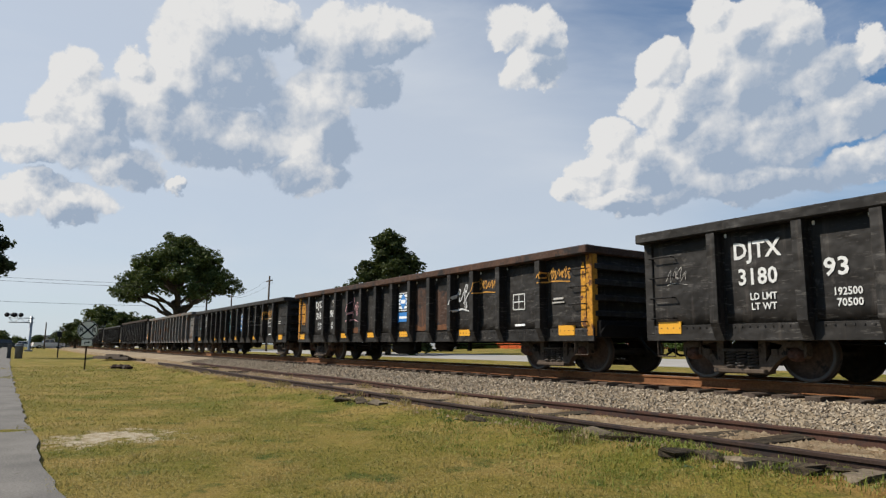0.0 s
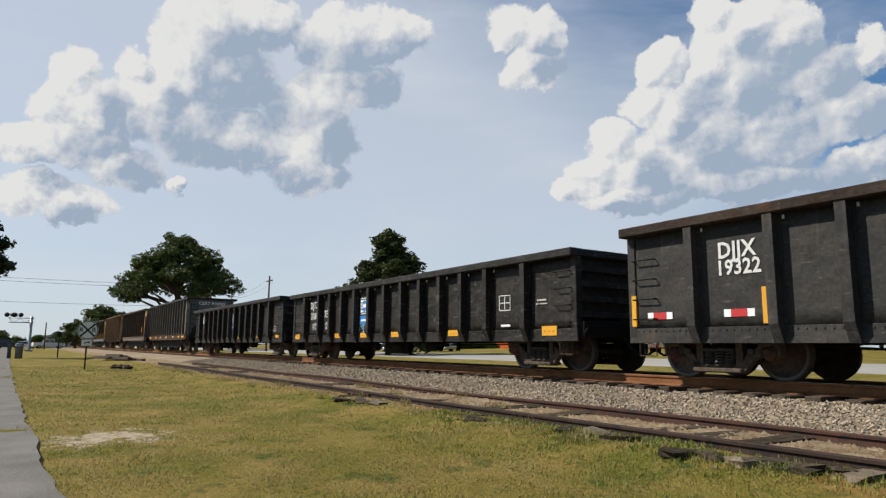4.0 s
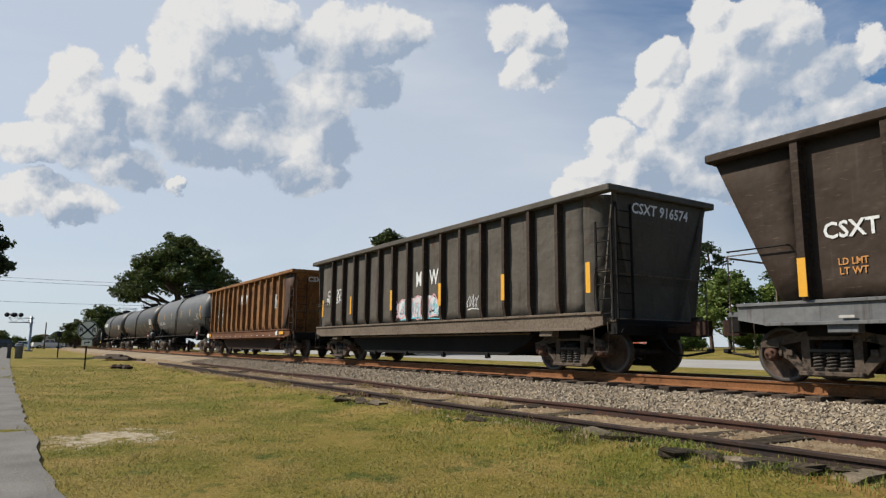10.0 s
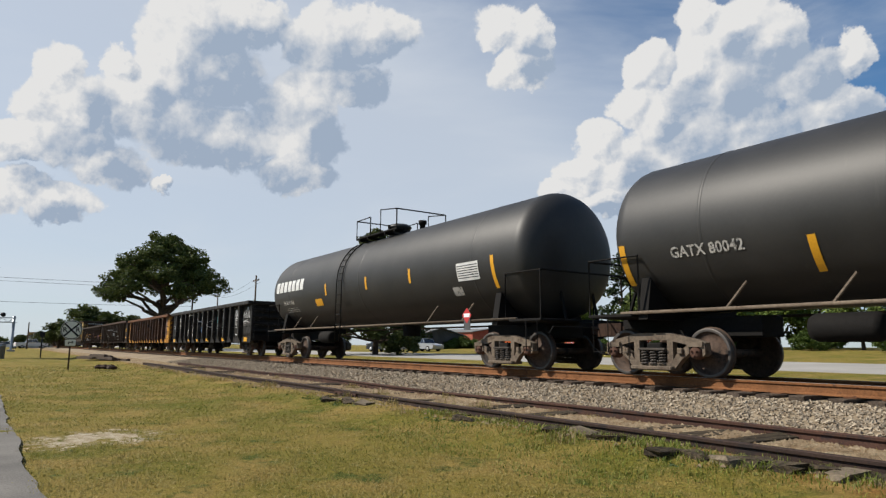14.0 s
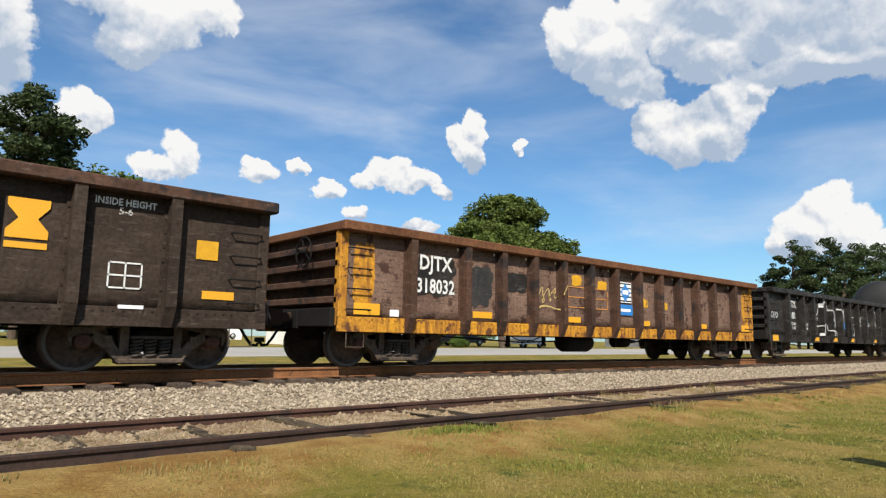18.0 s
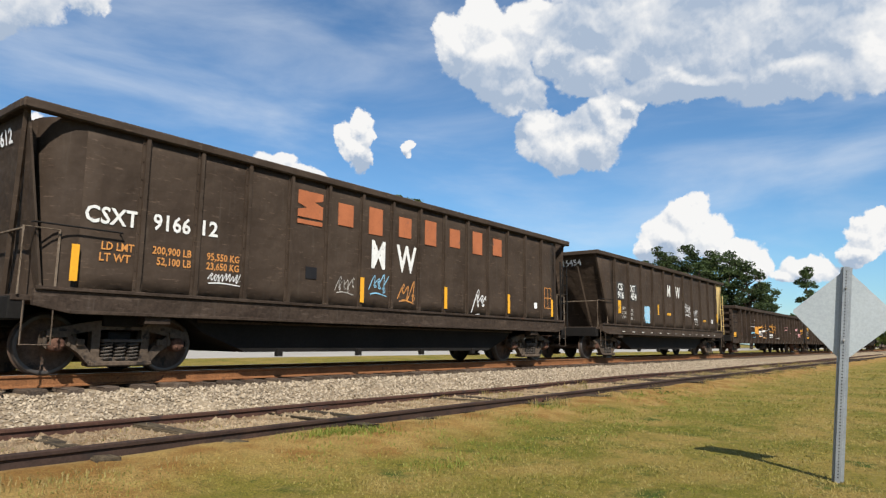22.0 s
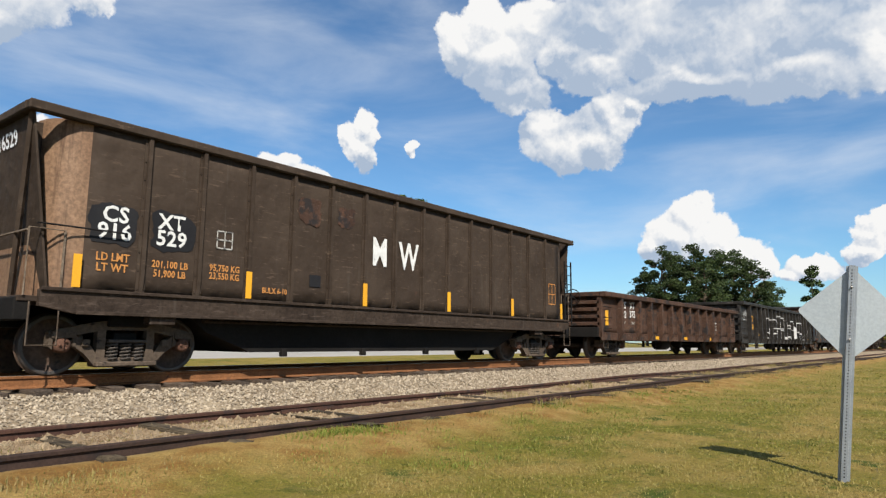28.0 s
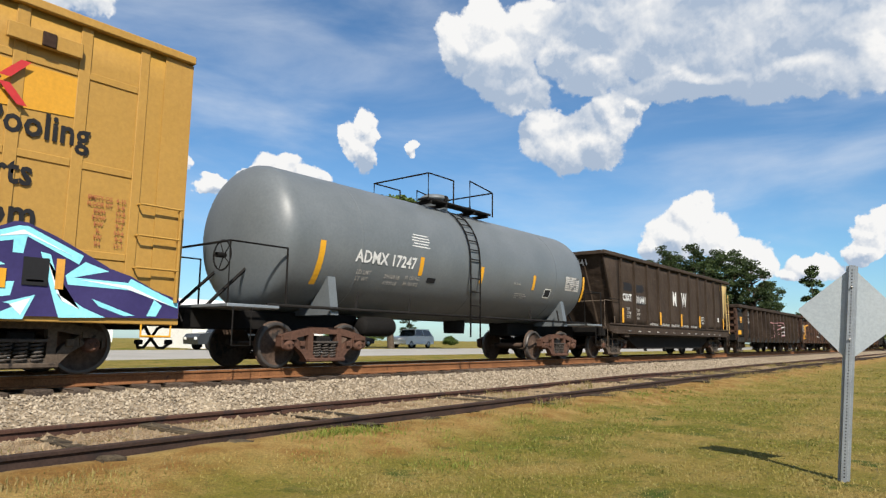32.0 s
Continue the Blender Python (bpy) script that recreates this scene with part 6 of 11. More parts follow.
def coal_gondola(label, front, rear, steel="coal_steel", seed=1, items=(), bogies="bogie_dusty", end="rust_brown_steel", top=3.52, posts=(-5.5, -5.0, -3.93, -2.92, -1.95, -1.0, 0.0, 1.03, 2.05, 3.04, 4.04, 5.03, 5.95), door=True):
    """A tall coal gondola with ribbed ends and close-set posts."""
    car, h = new_car("coal_car", label, front, rear, "gondola car")
    z0 = 0.95
    for y in (-1.47, 1.47):
        s = -1 if y < 0 else 1
        part("side_sheet", side_sheet(-h, h, z0, top - 0.08, y, 0.02, seed + (y > 0), 60, 9), M[steel], car)
        part("top_chord", Shape().cbox(-h - 0.03, h + 0.03, y - 0.09 + s * 0.08, y + 0.09 + s * 0.08, top - 0.1, top, 0.015), M[steel], car)
        part("side_sill", Shape().cbox(-h, h, y - 0.03 + s * 0.02, y + 0.03 + s * 0.02, z0 - 0.08, z0 + 0.07, 0.008), M["rust_brown_steel"], car)
    pm = post_mesh(0.70, top - 0.08, 0.10, 0.14, 0.8, steel)
    for x in posts:
        part("side_post", pm, None, car, at=pose(x, -1.475, 0))
        part("side_post", pm, None, car, at=pose(x, 1.475, 0, 0, 0, 180))
    for e in (-1, 1):
        sh = Shape()
        zs = [1.05 + (top - 0.12 - 1.05) * i / 31 for i in range(32)]
        prof = [(e * (h - 0.12 + 0.10 * max(0, math.sin((z - 1.05) * 14.2))), z) for z in zs]
        sh.v = [(x, y, z) for x, z in prof for y in (-1.44, 1.44)]
        sh.f = [(2 * i, 2 * i + 1, 2 * i + 3, 2 * i + 2) for i in range(len(prof) - 1)]
        k = len(sh.v)
        sh.v += [(e * (h - 0.2), y, z) for x, z in prof for y in (-1.44, 1.44)]
        sh.f += [(k + 2 * i, k + 2 * i + 2, k + 2 * i + 3, k + 2 * i + 1) for i in range(len(prof) - 1)]
        part("end_sheet", sh, M[end], car, "end sheet with pressed horizontal ribs")
        part("end_chord", Shape().cbox(e * (h - 0.05) - 0.07, e * (h - 0.05) + 0.07, -1.46, 1.46, top - 0.12, top - 0.003, 0.02), M[steel], car)
        for y in (-1.43, 1.43):
            part("corner_post", Shape().cbox(e * (h - 0.05) - 0.07, e * (h - 0.05) + 0.06, y - 0.06, y + 0.06, 0.8, top - 0.1, 0.01), M[steel], car)
        part("end_sill", Shape().cbox(e * (h - 0.1) - 0.14, e * (h - 0.1) + 0.14, -1.4, 1.4, 0.72, 1.05, 0.015), M["underframe"], car)
        part("bolster_box", Shape().cbox(e * 5.1 - 0.35, e * 5.1 + 0.35, -1.35, 1.35, 0.70, 0.95, 0.02), M["rust_brown_steel"], car)
        coupling(car, h, e, 0.62)
        bogie(car, e * 5.1, bogies, 1.80)
        for q in (1.1, 1.5, 1.9, 2.3, 2.7, 3.1):
            grab(car, [(e * (h + 0.02), -1.42, q), (e * (h + 0.1), -1.42, q), (e * (h + 0.1), -0.98, q), (e * (h + 0.02), -0.98, q)])
        stirrup(car, e * (h - 0.45))
    ladder(car, h - 0.33, -1.53, 0.75, 3.35, "rust_dark", 0.4, 7)
    if door:
        leaf = part("inspection_door", Shape().cbox(-h + 0.30, -h + 0.95, -1.52, -1.47, 1.2, 1.95, 0.01), M["coal_steel"], car, "small hinged side door")
        for x in (-h + 0.29, -h + 0.96):
            part("door_frame", Shape().cbox(x - 0.03, x + 0.03, -1.535, -1.50, 1.15, 2.0, 0.006), M["rust_dark"], leaf)
    part("floor", Shape().box(-h + 0.15, h - 0.15, -1.42, 1.42, 0.92, 1.0), M["rust_dark"], car)
    under_gear(car, h, 0.72)
    brake_wheel(car, -h - 0.12, 0.5, 2.4)
    marks(car, -1.475, items)
    return car


def tank_car(label, centre, half, truck, radius=1.5, axis=2.66, paint="tank_black", items=(), bogies="bogie_dusty", barrel=0.95, ladder_at=0.15):
    """A tank car: barrel with domed heads, walkway and rails on top, ladder, stub sills with end platforms."""
    car, h = new_car("tank_car", label, centre + half, centre - half, "tank car")
    hb = half - barrel
    prof = [(0.0, -hb)]
    for k in range(1, 9):
        a = 1.5708 * k / 8
        prof.append((radius * math.sin(a) ** 0.8, -hb + 0.62 * (1 - math.cos(a))))
    prof += [(r, -a) for r, a in reversed(prof)]
    part("barrel", Shape().lathe(prof, 48, axis="x", centre=(0, 0, axis)), M[paint], car, "welded steel barrel with domed heads")
    for x in (-hb + 2.2, 0.0, hb - 2.2):
        part("weld_seam", Shape().lathe([(radius + 0.001, x - 0.03), (radius + 0.006, x - 0.015), (radius + 0.006, x + 0.015), (radius + 0.001, x + 0.03)], 48, axis="x", centre=(0, 0, axis)), M[paint], car)
    top = axis + radius
    dome = part("valve_housing", Shape().lathe([(0.36, -0.1), (0.36, 0.26), (0.40, 0.27), (0.40, 0.33), (0.3, 0.40), (0, 0.41)], 18, axis="z", centre=(0, 0, top)), M[paint], car, "round valve housing")
    part("lid_bolt", Shape().cbox(-0.05, 0.05, -0.43, -0.36, top + 0.2, top + 0.36, 0.01), M["underframe"], dome)
    part("relief_valve", Shape().lathe([(0.09, -0.05), (0.09, 0.2), (0.13, 0.2), (0.13, 0.32), (0, 0.34)], 12, axis="z", centre=(1.45, 0, top)), M["underframe"], car)
    for y in (-0.75, 0.75):
        part("walkway", Shape().cbox(-1.35, 1.35, y - 0.16, y + 0.16, top - 0.02, top + 0.03, 0.006), M["underframe"], car, "grated top walkway")
    for x in (-1.2, -0.6, 0.6, 1.2):
        part("walkway_bracket", Shape().cbox(x - 0.03, x + 0.03, -0.9, 0.9, top - 0.10, top - 0.02, 0.006), M["underframe"], car)
    for y in (-0.92, 0.92):
        grab(car, [(-1.35, y, top - 0.05), (-1.35, y, top + 0.62), (-0.35, y, top + 0.62), (-0.35, y, top)], "underframe", "handrail", 0.022)
        grab(car, [(0.35, y, top), (0.35, y, top + 0.75), (1.4, y, top + 0.62), (1.4, y, top - 0.05)], "underframe", "handrail", 0.022)
    for x in (-1.35, 1.4):
        grab(car, [(x, -0.92, top + 0.62), (x, 0.92, top + 0.62)], "underframe", "handrail", 0.022)
    # ladder bent round the barrel
    lad = Shape()
    for s in (-0.2, 0.2):
        pts = [(ladder_at + s, -(radius + 0.05) * math.sin(a), axis + (radius + 0.05) * math.cos(a)) for a in [0.55 + 0.2 * k for k in range(6)]]
        lad.tube(pts + [(ladder_at + s, -radius - 0.06, axis - 0.4), (ladder_at + s, -radius - 0.06, 0.62)], 0.022, 6)
    for k in range(11):
        a = 0.6 + 0.16 * k
        y, z = (-(radius + 0.05) * math.sin(a), axis + (radius + 0.05) * math.cos(a)) if a < 1.6 else (-radius - 0.06, axis - 0.33 * (a - 1.5) / 0.16)
        lad.tube([(ladder_at - 0.2, y, z), (ladder_at + 0.2, y, z)], 0.016, 5)
    part("ladder", lad, M["underframe"], car, "black ladder bent round the barrel")
    for y in (-1.42, 1.42):
        part("side_rail", Shape().tube([(-half + 0.9, y, 1.12), (half - 0.9, y, 1.12)], 0.032, 6), M["bogie_dusty" if paint == "tank_black" else "underframe"], car, "long grab rail along the side")
        for x in (-half + 3.0, -half + 4.6, half - 4.6, half - 3.0):
            part("rail_bracket", Shape().tube([(x, y, 1.12), (x + 0.25, y * 0.86, axis - radius * 0.72)], 0.024, 5), M["bogie_dusty" if paint == "tank_black" else "underframe"], car)
    for s in (-1, 1):
        part("stub_sill", Shape().cbox(min(s * (truck - 1.6), s * (half + 0.02)), max(s * (truck - 1.6), s * (half + 0.02)), -0.33, 0.33, 0.70, 1.06, 0.02), M["underframe"], car)
        part("saddle", Shape().prism([(-1.38, 1.0), (1.38, 1.0), (1.25, 1.75), (0.75, axis - radius * 0.9), (-0.75, axis - radius * 0.9), (-1.25, 1.75)], s * truck - 0.1, s * truck + 0.1, "x"), M["underframe" if paint != "tank_grey" else "tank_grey"], car)
        part("end_platform", Shape().cbox(min(s * (half - 1.15), s * (half - 0.1)), max(s * (half - 1.15), s * (half - 0.1)), -1.45, 1.45, 1.05, 1.11, 0.012), M["underframe" if paint != "tank_grey" else "galvanised"], car)
        for y in (-1.42, 1.42):
            grab(car, [(s * (half - 0.12), y, 1.08), (s * (half - 0.12), y, 2.15), (s * (half - 1.3), y, 2.15), (s * (half - 1.3), y, 1.1)], "underframe", "handrail", 0.022)
        grab(car, [(s * (half - 0.12), -1.42, 2.15), (s * (half - 0.12), 1.42, 2.15)], "underframe", "handrail", 0.022)
        for y in (-0.5, 0.5):
            part("head_brace", Shape().tube([(s * (half - 0.3), y, 1.1), (s * (hb - 0.2), y, 1.9)], 0.035, 5), M["underframe"], car)
        stirrup(car, s * (half - 0.4), -1.44, 0.42, 1.05, material="underframe")
        coupling(car, half, s, 0.55)
        bogie(car, s * truck, bogies)
    part("bottom_outlet", Shape().lathe([(0.28, axis - radius - 0.28), (0.30, axis - radius + 0.1)], 14, axis="z", centre=(0.9, 0, 0)).cbox(0.7, 1.1, -0.2, 0.2, axis - radius - 0.32, axis - radius - 0.26, 0.01), M["underframe"], car)
    part("air_reservoir", Shape().lathe([(0, -0.5), (0.18, -0.5), (0.22, -0.4), (0.22, 0.4), (0.18, 0.5), (0, 0.5)], 14, axis="x", centre=(-half + 4.4, -0.6, 0.82)), M["underframe"], car)
    brake_wheel(car, -half + 0.5, -0.6, 2.0)
    # marks follow the barrel's curve: each is set on its tangent
    for it in items:
        k, x, a = it[0], it[2], it[3]
        put = pose(x, -(radius + 0.008) * math.sin(a), axis + (radius + 0.008) * math.cos(a), 90 - math.degrees(1.5708 - a), 0, 0)
        if k == "T":
            part("lettering", letters(it[1], M[it[5]]), None, car, at=put @ Matrix.Diagonal((it[4] * 0.9, it[4], it[4], 1)))
        elif k == "R":
            w, hh = it[4], it[5]
            n = max(1, round(hh / 0.12))
            sh = Shape()
            for i in range(n + 1):
                b = a - (hh / radius) * (i / n - 0.5)
                sh.v += [(x + q, -(radius + 0.006) * math.sin(b), axis + (radius + 0.006) * math.cos(b)) for q in (-w / 2, w / 2)]
            sh.f = [(2 * i, 2 * i + 1, 2 * i + 3, 2 * i + 2) for i in range(n)]
            part(it[1], sh, M[it[6]], car)
    return car

# ---- the train, from its head ----
POSTS_14 = [0.5, 1.5, 2.45, 3.4, 4.35, 5.35, 6.57]
YB, YW, WP, WF, OF = "yellow_paint", "yellow_worn", "white_paint", "white_faint", "orange_faint"


def scrap_marks(mark, n1, n2, w1="", w2="", plate=0.45, z=0.84, blue="blue_plate"):
    """The usual paint of the black scrap gondolas: mark, number, weights, yellow strips and the emblem."""
    out = [("T", mark, -5.9, 1.99, 0.27, WP), ("T", n1, -5.9, 1.58, 0.26, WP), ("T", "LD LMT", -5.82, 1.28, 0.11, WP), ("T", "LT WT", -5.82, 1.13, 0.11, WP)]
    if n2:
        out.append(("T", n2, -4.74, 1.62, 0.26, WP))
    if w1:
        out += [("T", w1, -4.62, 1.28, 0.11, WP), ("T", w2, -4.60, 1.13, 0.11, WP)]
    out += [("T", "2 INCH HF COMP SHOES", -5.6, 0.70, 0.05, WF)]
    out += [("R", "reflector", x, z, 0.46, 0.15 if abs(x) < 7 else 0.2, YB) for x in (-7.52, -3.62, -1.58, 0.52, 3.62, 7.25)]
    out += [("L", plate, 1.78, blue), ("F", 5.72, 1.50, 0.42, 0.36, WP), ("R", "stencil", 7.0, 1.5, 0.3, 0.04, WF), ("R", "stencil", 7.0, 1.42, 0.36, 0.03, WF), ("R", "card_holder", 5.75, 0.98, 0.34, 0.05, "white_plate")]
    return out


gondola("black steel scrap gondola with yellow reflective strips", 8.2, -7.83, "black_steel", seed=1, top=2.50,
        items=scrap_marks("DJTX", "3180", "93", "192500", "70500") + [("G", -7.35, 1.72, 0.4, 0.3, "white_faint", 11, "tag", 0.012)])
gondola("black scrap gondola with a rusty rim and yellow ends", -9.11, -25.11, "black_steel", seed=2, top=2.50, chord="rust_brown_steel", corner="yellow_end",
        items=scrap_marks("DJTX", "3181", "96", "192300", "76750") + [("G", -4.66, 2.0, 0.24, 0.3, "white_faint", 10, "palm", 0.02), ("P", 1.5, 1.6, 0.85, 1.2, "rust_brown_steel"), ("P", 2.5, 1.5, 0.8, 1.1, "rust_brown_steel"), ("P", -6.98, 1.72, 0.62, 1.15, "rust_brown_steel"), ("P", -2.6, 1.0, 0.9, 0.2, "rust"), ("P", 1.5, 1.02, 0.9, 0.2, "rust"), ("P", 2.6, 1.0, 0.8, 0.16, "rust"), ("G", 3.55, 1.75, 0.75, 0.75, "spray_white", 12, "tag", 0.045), ("G", -2.85, 1.7, 0.7, 0.8, "spray_pink", 13, "tag", 0.04),
               ("G", 4.55, 1.95, 0.8, 0.35, "spray_orange", 14, "tag", 0.03), ("G", 6.95, 2.0, 0.8, 0.3, "spray_orange", 15, "tag", 0.03), ("P", 7.72, 1.5, 0.16, 1.5, "yellow_end"), ("P", -7.53, 1.75, 0.44, 1.0, "yellow_end")])
gondola("black steel scrap gondola with teal and yellow graffiti", -26.47, -42.44, "black_steel", seed=3, top=2.50,
        items=scrap_marks("DJTX", "3181", "63", "192700", "70300", 1.4) + [("G", 5.6, 1.85, 0.95, 0.4, "spray_orange", 16, "tag", 0.035), ("W", "LAYZE", -0.5, 1.62, 0.34, "spray_cyan", 8), ("W", "PUKRS", -0.46, 1.32, 0.34, "spray_cyan", 4), ("G", -0.7, 1.98, 0.3, 0.2, "spray_cyan", 17, "tag", 0.025), ("G", 3.35, 1.7, 0.5, 0.6, "white_faint", 18, "tag", 0.02),
               ("G", 4.5, 1.7, 0.7, 0.6, "white_faint", 19, "tag", 0.02), ("W", "420", -7.3, 1.72, 0.22, "spray_cyan", 6), ("W", "CREW", -7.24, 1.52, 0.22, "spray_cyan", 5)])
gondola("pale grey scrap gondola with large rust patches", -43.75, -59.7, "pale_rusted", seed=4, dent=0.05,
        items=[("T", "DJTX", -5.98, 2.08, 0.30, WP), ("T", "320567", -5.96, 1.78, 0.27, WP), ("T", "LD LMT", -5.5, 1.10, 0.1, WF), ("T", "LT WT", -5.5, 0.96, 0.1, WF), ("T", "203600", -4.75, 1.10, 0.1, WF), ("T", "64400", -4.72, 0.96, 0.1, WF),
               ("L", -1.8, 1.9, "blue_plate"), ("F", 4.69, 1.05, 0.5, 0.4, WP), ("R", "reflector", -7.86, 1.4, 0.12, 0.8, YB), ("R", "reflector", 7.85, 1.33, 0.12, 0.75, YB), ("R", "reflector", 2.66, 1.1, 0.1, 0.4, YB), ("R", "reflector", -1.1, 1.1, 0.1, 0.4, YB)]
        + [("P", x, z, w, h, "rust_brown_steel") for x, z, w, h in ((-7.0, 1.8, 0.7, 0.5), (-4.7, 1.9, 0.8, 0.5), (-3.6, 1.7, 0.7, 0.9), (-0.5, 1.7, 0.8, 0.6), (1.6, 1.8, 0.7, 0.9), (2.6, 1.5, 0.7, 0.7), (3.6, 1.8, 0.75, 0.8), (5.8, 1.8, 1.0, 0.6))])
gondola("dark grey gondola with red and white strips", -61.07, -77.02, "grey_black_steel", seed=5, top=2.66, belly=0.58, chord="brown_steel",
        items=[("T", "DJJX", -5.8, 2.04, 0.27, WP), ("T", "19322", -5.78, 1.76, 0.25, WP), ("L", 1.03, 1.88, "blue_plate"), ("F", 5.72, 1.42, 0.55, 0.42, WP), ("T", "IL 52-6", 5.0, 1.25, 0.11, WF), ("T", "CU FT 2340", 5.0, 1.1, 0.11, WF)]
        + [it for x in (-7.3, -5.8, -2.88, -1.95, -0.9, 0.04, 1.08, 2.03, 2.98, 3.92, 7.6) for it in (("R", "reflector", x, 1.05, 0.28, 0.12, "red_plate"), ("R", "reflector", x - 0.2, 1.05, 0.12, 0.12, "white_plate"), ("R", "reflector", x + 0.2, 1.05, 0.12, 0.12, "white_plate"))]
        + [("R", "reflector", x, 1.15, 0.1, 0.55, YB) for x in (-7.85, -5.35, -2.58, -0.65, 3.42, 5.03, 7.9)])
gondola("black gondola with yellow strips and pale graffiti", -78.35, -94.5, "black_steel", seed=6, top=2.50, items=scrap_marks("DJTX", "3180", "75", "192400", "70600", -1.6) + [("G", -1.7, 1.2, 0.4, 0.7, "spray_blue", 21, "tag", 0.04)])
gondola("black gondola with a blue and white emblem", -95.8, -111.86, "black_steel", seed=7, post="black_steel",
        items=[("P", -5.92, 1.98, 0.95, 0.75, "stencil_black"), ("T", "DJTX", -5.93, 2.16, 0.27, WP), ("T", "30065", -5.90, 1.84, 0.27, WP), ("T", "218700", -5.45, 1.42, 0.1, WP), ("T", "67300", -5.42, 1.29, 0.1, WP), ("L", 0.45, 1.86, "navy_plate")]
        + [("R", "reflector", x, 0.88, 0.42, 0.13, YB) for x in (-3.55, -0.46, 1.63, 4.71, 7.4)] + [("P", -7.12, 1.48, 0.36, 0.2, "yellow_worn"), ("F", 7.0, 1.2, 0.3, 0.25, WF)])


def mw(x0, x1, z, h=0.42, colour=WP):
    return [("T", "M", x0, z, h, colour), ("T", "W", x1, z, h, colour)]


def sill_strips(xs, z=1.55, h=0.5, w=0.12):
    return [("R", "reflector", x, z, w, h, YB) for x in xs]


# front end sheet black: shade away from the sun is put into its colour
c7 = hopper("grey ballast hopper with a yellow edged sill", -114.3, -129.25, "hopper_grey", seed=11, rounded=1, end_text="CSXT 916585", front_colour="black_steel", spacing=0.9, shift=-0.18, deep=0.13, wide=0.09, sill="rust_brown_steel", chord="black_steel", post="hopper_drab",
            items=mw(-0.6, 0.5, 2.3) + [("T", "CSXT", -6.0, 2.06, 0.2, WP), ("T", "916", -5.1, 2.06, 0.22, WP), ("T", "585", -4.25, 2.06, 0.22, WP), ("P", 5.55, 2.3, 0.75, 2.1, "hopper_rust"), ("T", "200000", -4.3, 1.62, 0.1, OF), ("T", "57900", -4.3, 1.48, 0.1, OF), ("T", "LD LMT", -5.2, 1.60, 0.1, OF),
                                        ("G", 3.2, 1.7, 0.7, 0.6, "white_faint", 31, "tag", 0.03), ("F", 4.95, 1.55, 0.5, 0.4, "orange_faint"), ("G", -2.6, 1.8, 0.35, 0.7, "spray_blue", 32, "tag", 0.05), ("R", "card_holder", 5.9, 1.5, 0.2, 0.14, "white_plate"), ("G", -6.05, 1.72, 0.35, 0.3, WF, 33, "tag", 0.012)])
marks(c7, -1.56, [("R", "reflector", x, 1.03, 0.75 if abs(x) > 6 else 0.5, 0.12, YB) for x in (-6.3, -3.85, 0.5, 3.05, 5.0, 6.3, -1.8)])
hopper("grey ballast hopper with a tan end post", -131.4, -146.1, "hopper_grey", seed=12, end_text="CSXT 916517", rounded=0, sill="bogie_dusty", chord="hopper_steel", front_colour="cream_end", post="brown_steel",
       items=mw(-0.4, 0.75, 2.28, 0.5) + [("T", "CSXT", -5.3, 2.18, 0.22, WP), ("T", "916517", -4.15, 2.20, 0.24, WP), ("T", "200000", -4.3, 1.84, 0.1, WP), ("T", "211600", -4.25, 1.70, 0.1, WP), ("T", "51400", -4.2, 1.56, 0.1, WP), ("T", "LD LMT", -5.05, 1.70, 0.1, WF), ("T", "LT WT", -5.05, 1.56, 0.1, WF),
                                          ("R", "reflector", -5.55, 1.8, 0.18, 0.4, YB), ("R", "reflector", -3.7, 1.68, 0.45, 0.11, YB), ("R", "reflector", -1.55, 1.62, 0.3, 0.1, YB), ("R", "reflector", 0.85, 1.62, 0.3, 0.1, YB), ("R", "reflector", 3.3, 1.62, 0.42, 0.1, YB),
                                          ("R", "reflector", 5.75, 1.8, 0.16, 0.4, YB), ("F", 5.35, 1.55, 0.35, 0.28, WP), ("P", 6.25, 2.3, 0.5, 2.2, "hopper_rust"), ("G", 4.3, 1.6, 0.5, 0.5, "spray_white", 34, "tag", 0.03), ("R", "stencil", 5.35, 2.55, 0.3, 0.6, "rust_brown_steel")])
coal_gondola("tan and brown weathered high-sided coal gondola", -147.6, -161.85, "coal_tan", seed=13, top=3.68, posts=(-5.75, -4.72, -3.7, -2.68, -1.66, -0.64, 0.38, 1.4, 2.42, 3.44, 4.46, 5.75), door=False, items=[
    ("T", "CS", -5.22, 2.36, 0.27, WP), ("T", "XT", -4.2, 2.42, 0.27, WP), ("T", "999", -5.2, 1.95, 0.27, WP), ("T", "213", -4.15, 1.98, 0.27, WP), ("P", -4.45, 2.9, 0.8, 1.0, "coal_steel"), ("P", -5.25, 2.8, 0.8, 0.8, "rust_brown_steel"),
    ("R", "reflector", -6.2, 1.2, 0.48, 0.16, YB), ("R", "reflector", -4.5, 1.4, 0.14, 0.5, YB), ("R", "reflector", 4.0, 1.35, 0.14, 0.5, YB), ("R", "reflector", 6.5, 1.35, 0.14, 0.5, YB), ("G", 0.6, 1.4, 0.5, 0.4, "spray_orange", 35, "tag", 0.03), ("G", -1.5, 1.6, 0.5, 0.6, "spray_orange", 36, "tag", 0.03),
    ("F", 3.4, 1.3, 0.6, 0.5, "orange_faint")] + [("T", ch, -4.32 + 1.02 * i, 2.98, 0.62, "orange_faint") for i, ch in enumerate("SOUAWCREEK")])
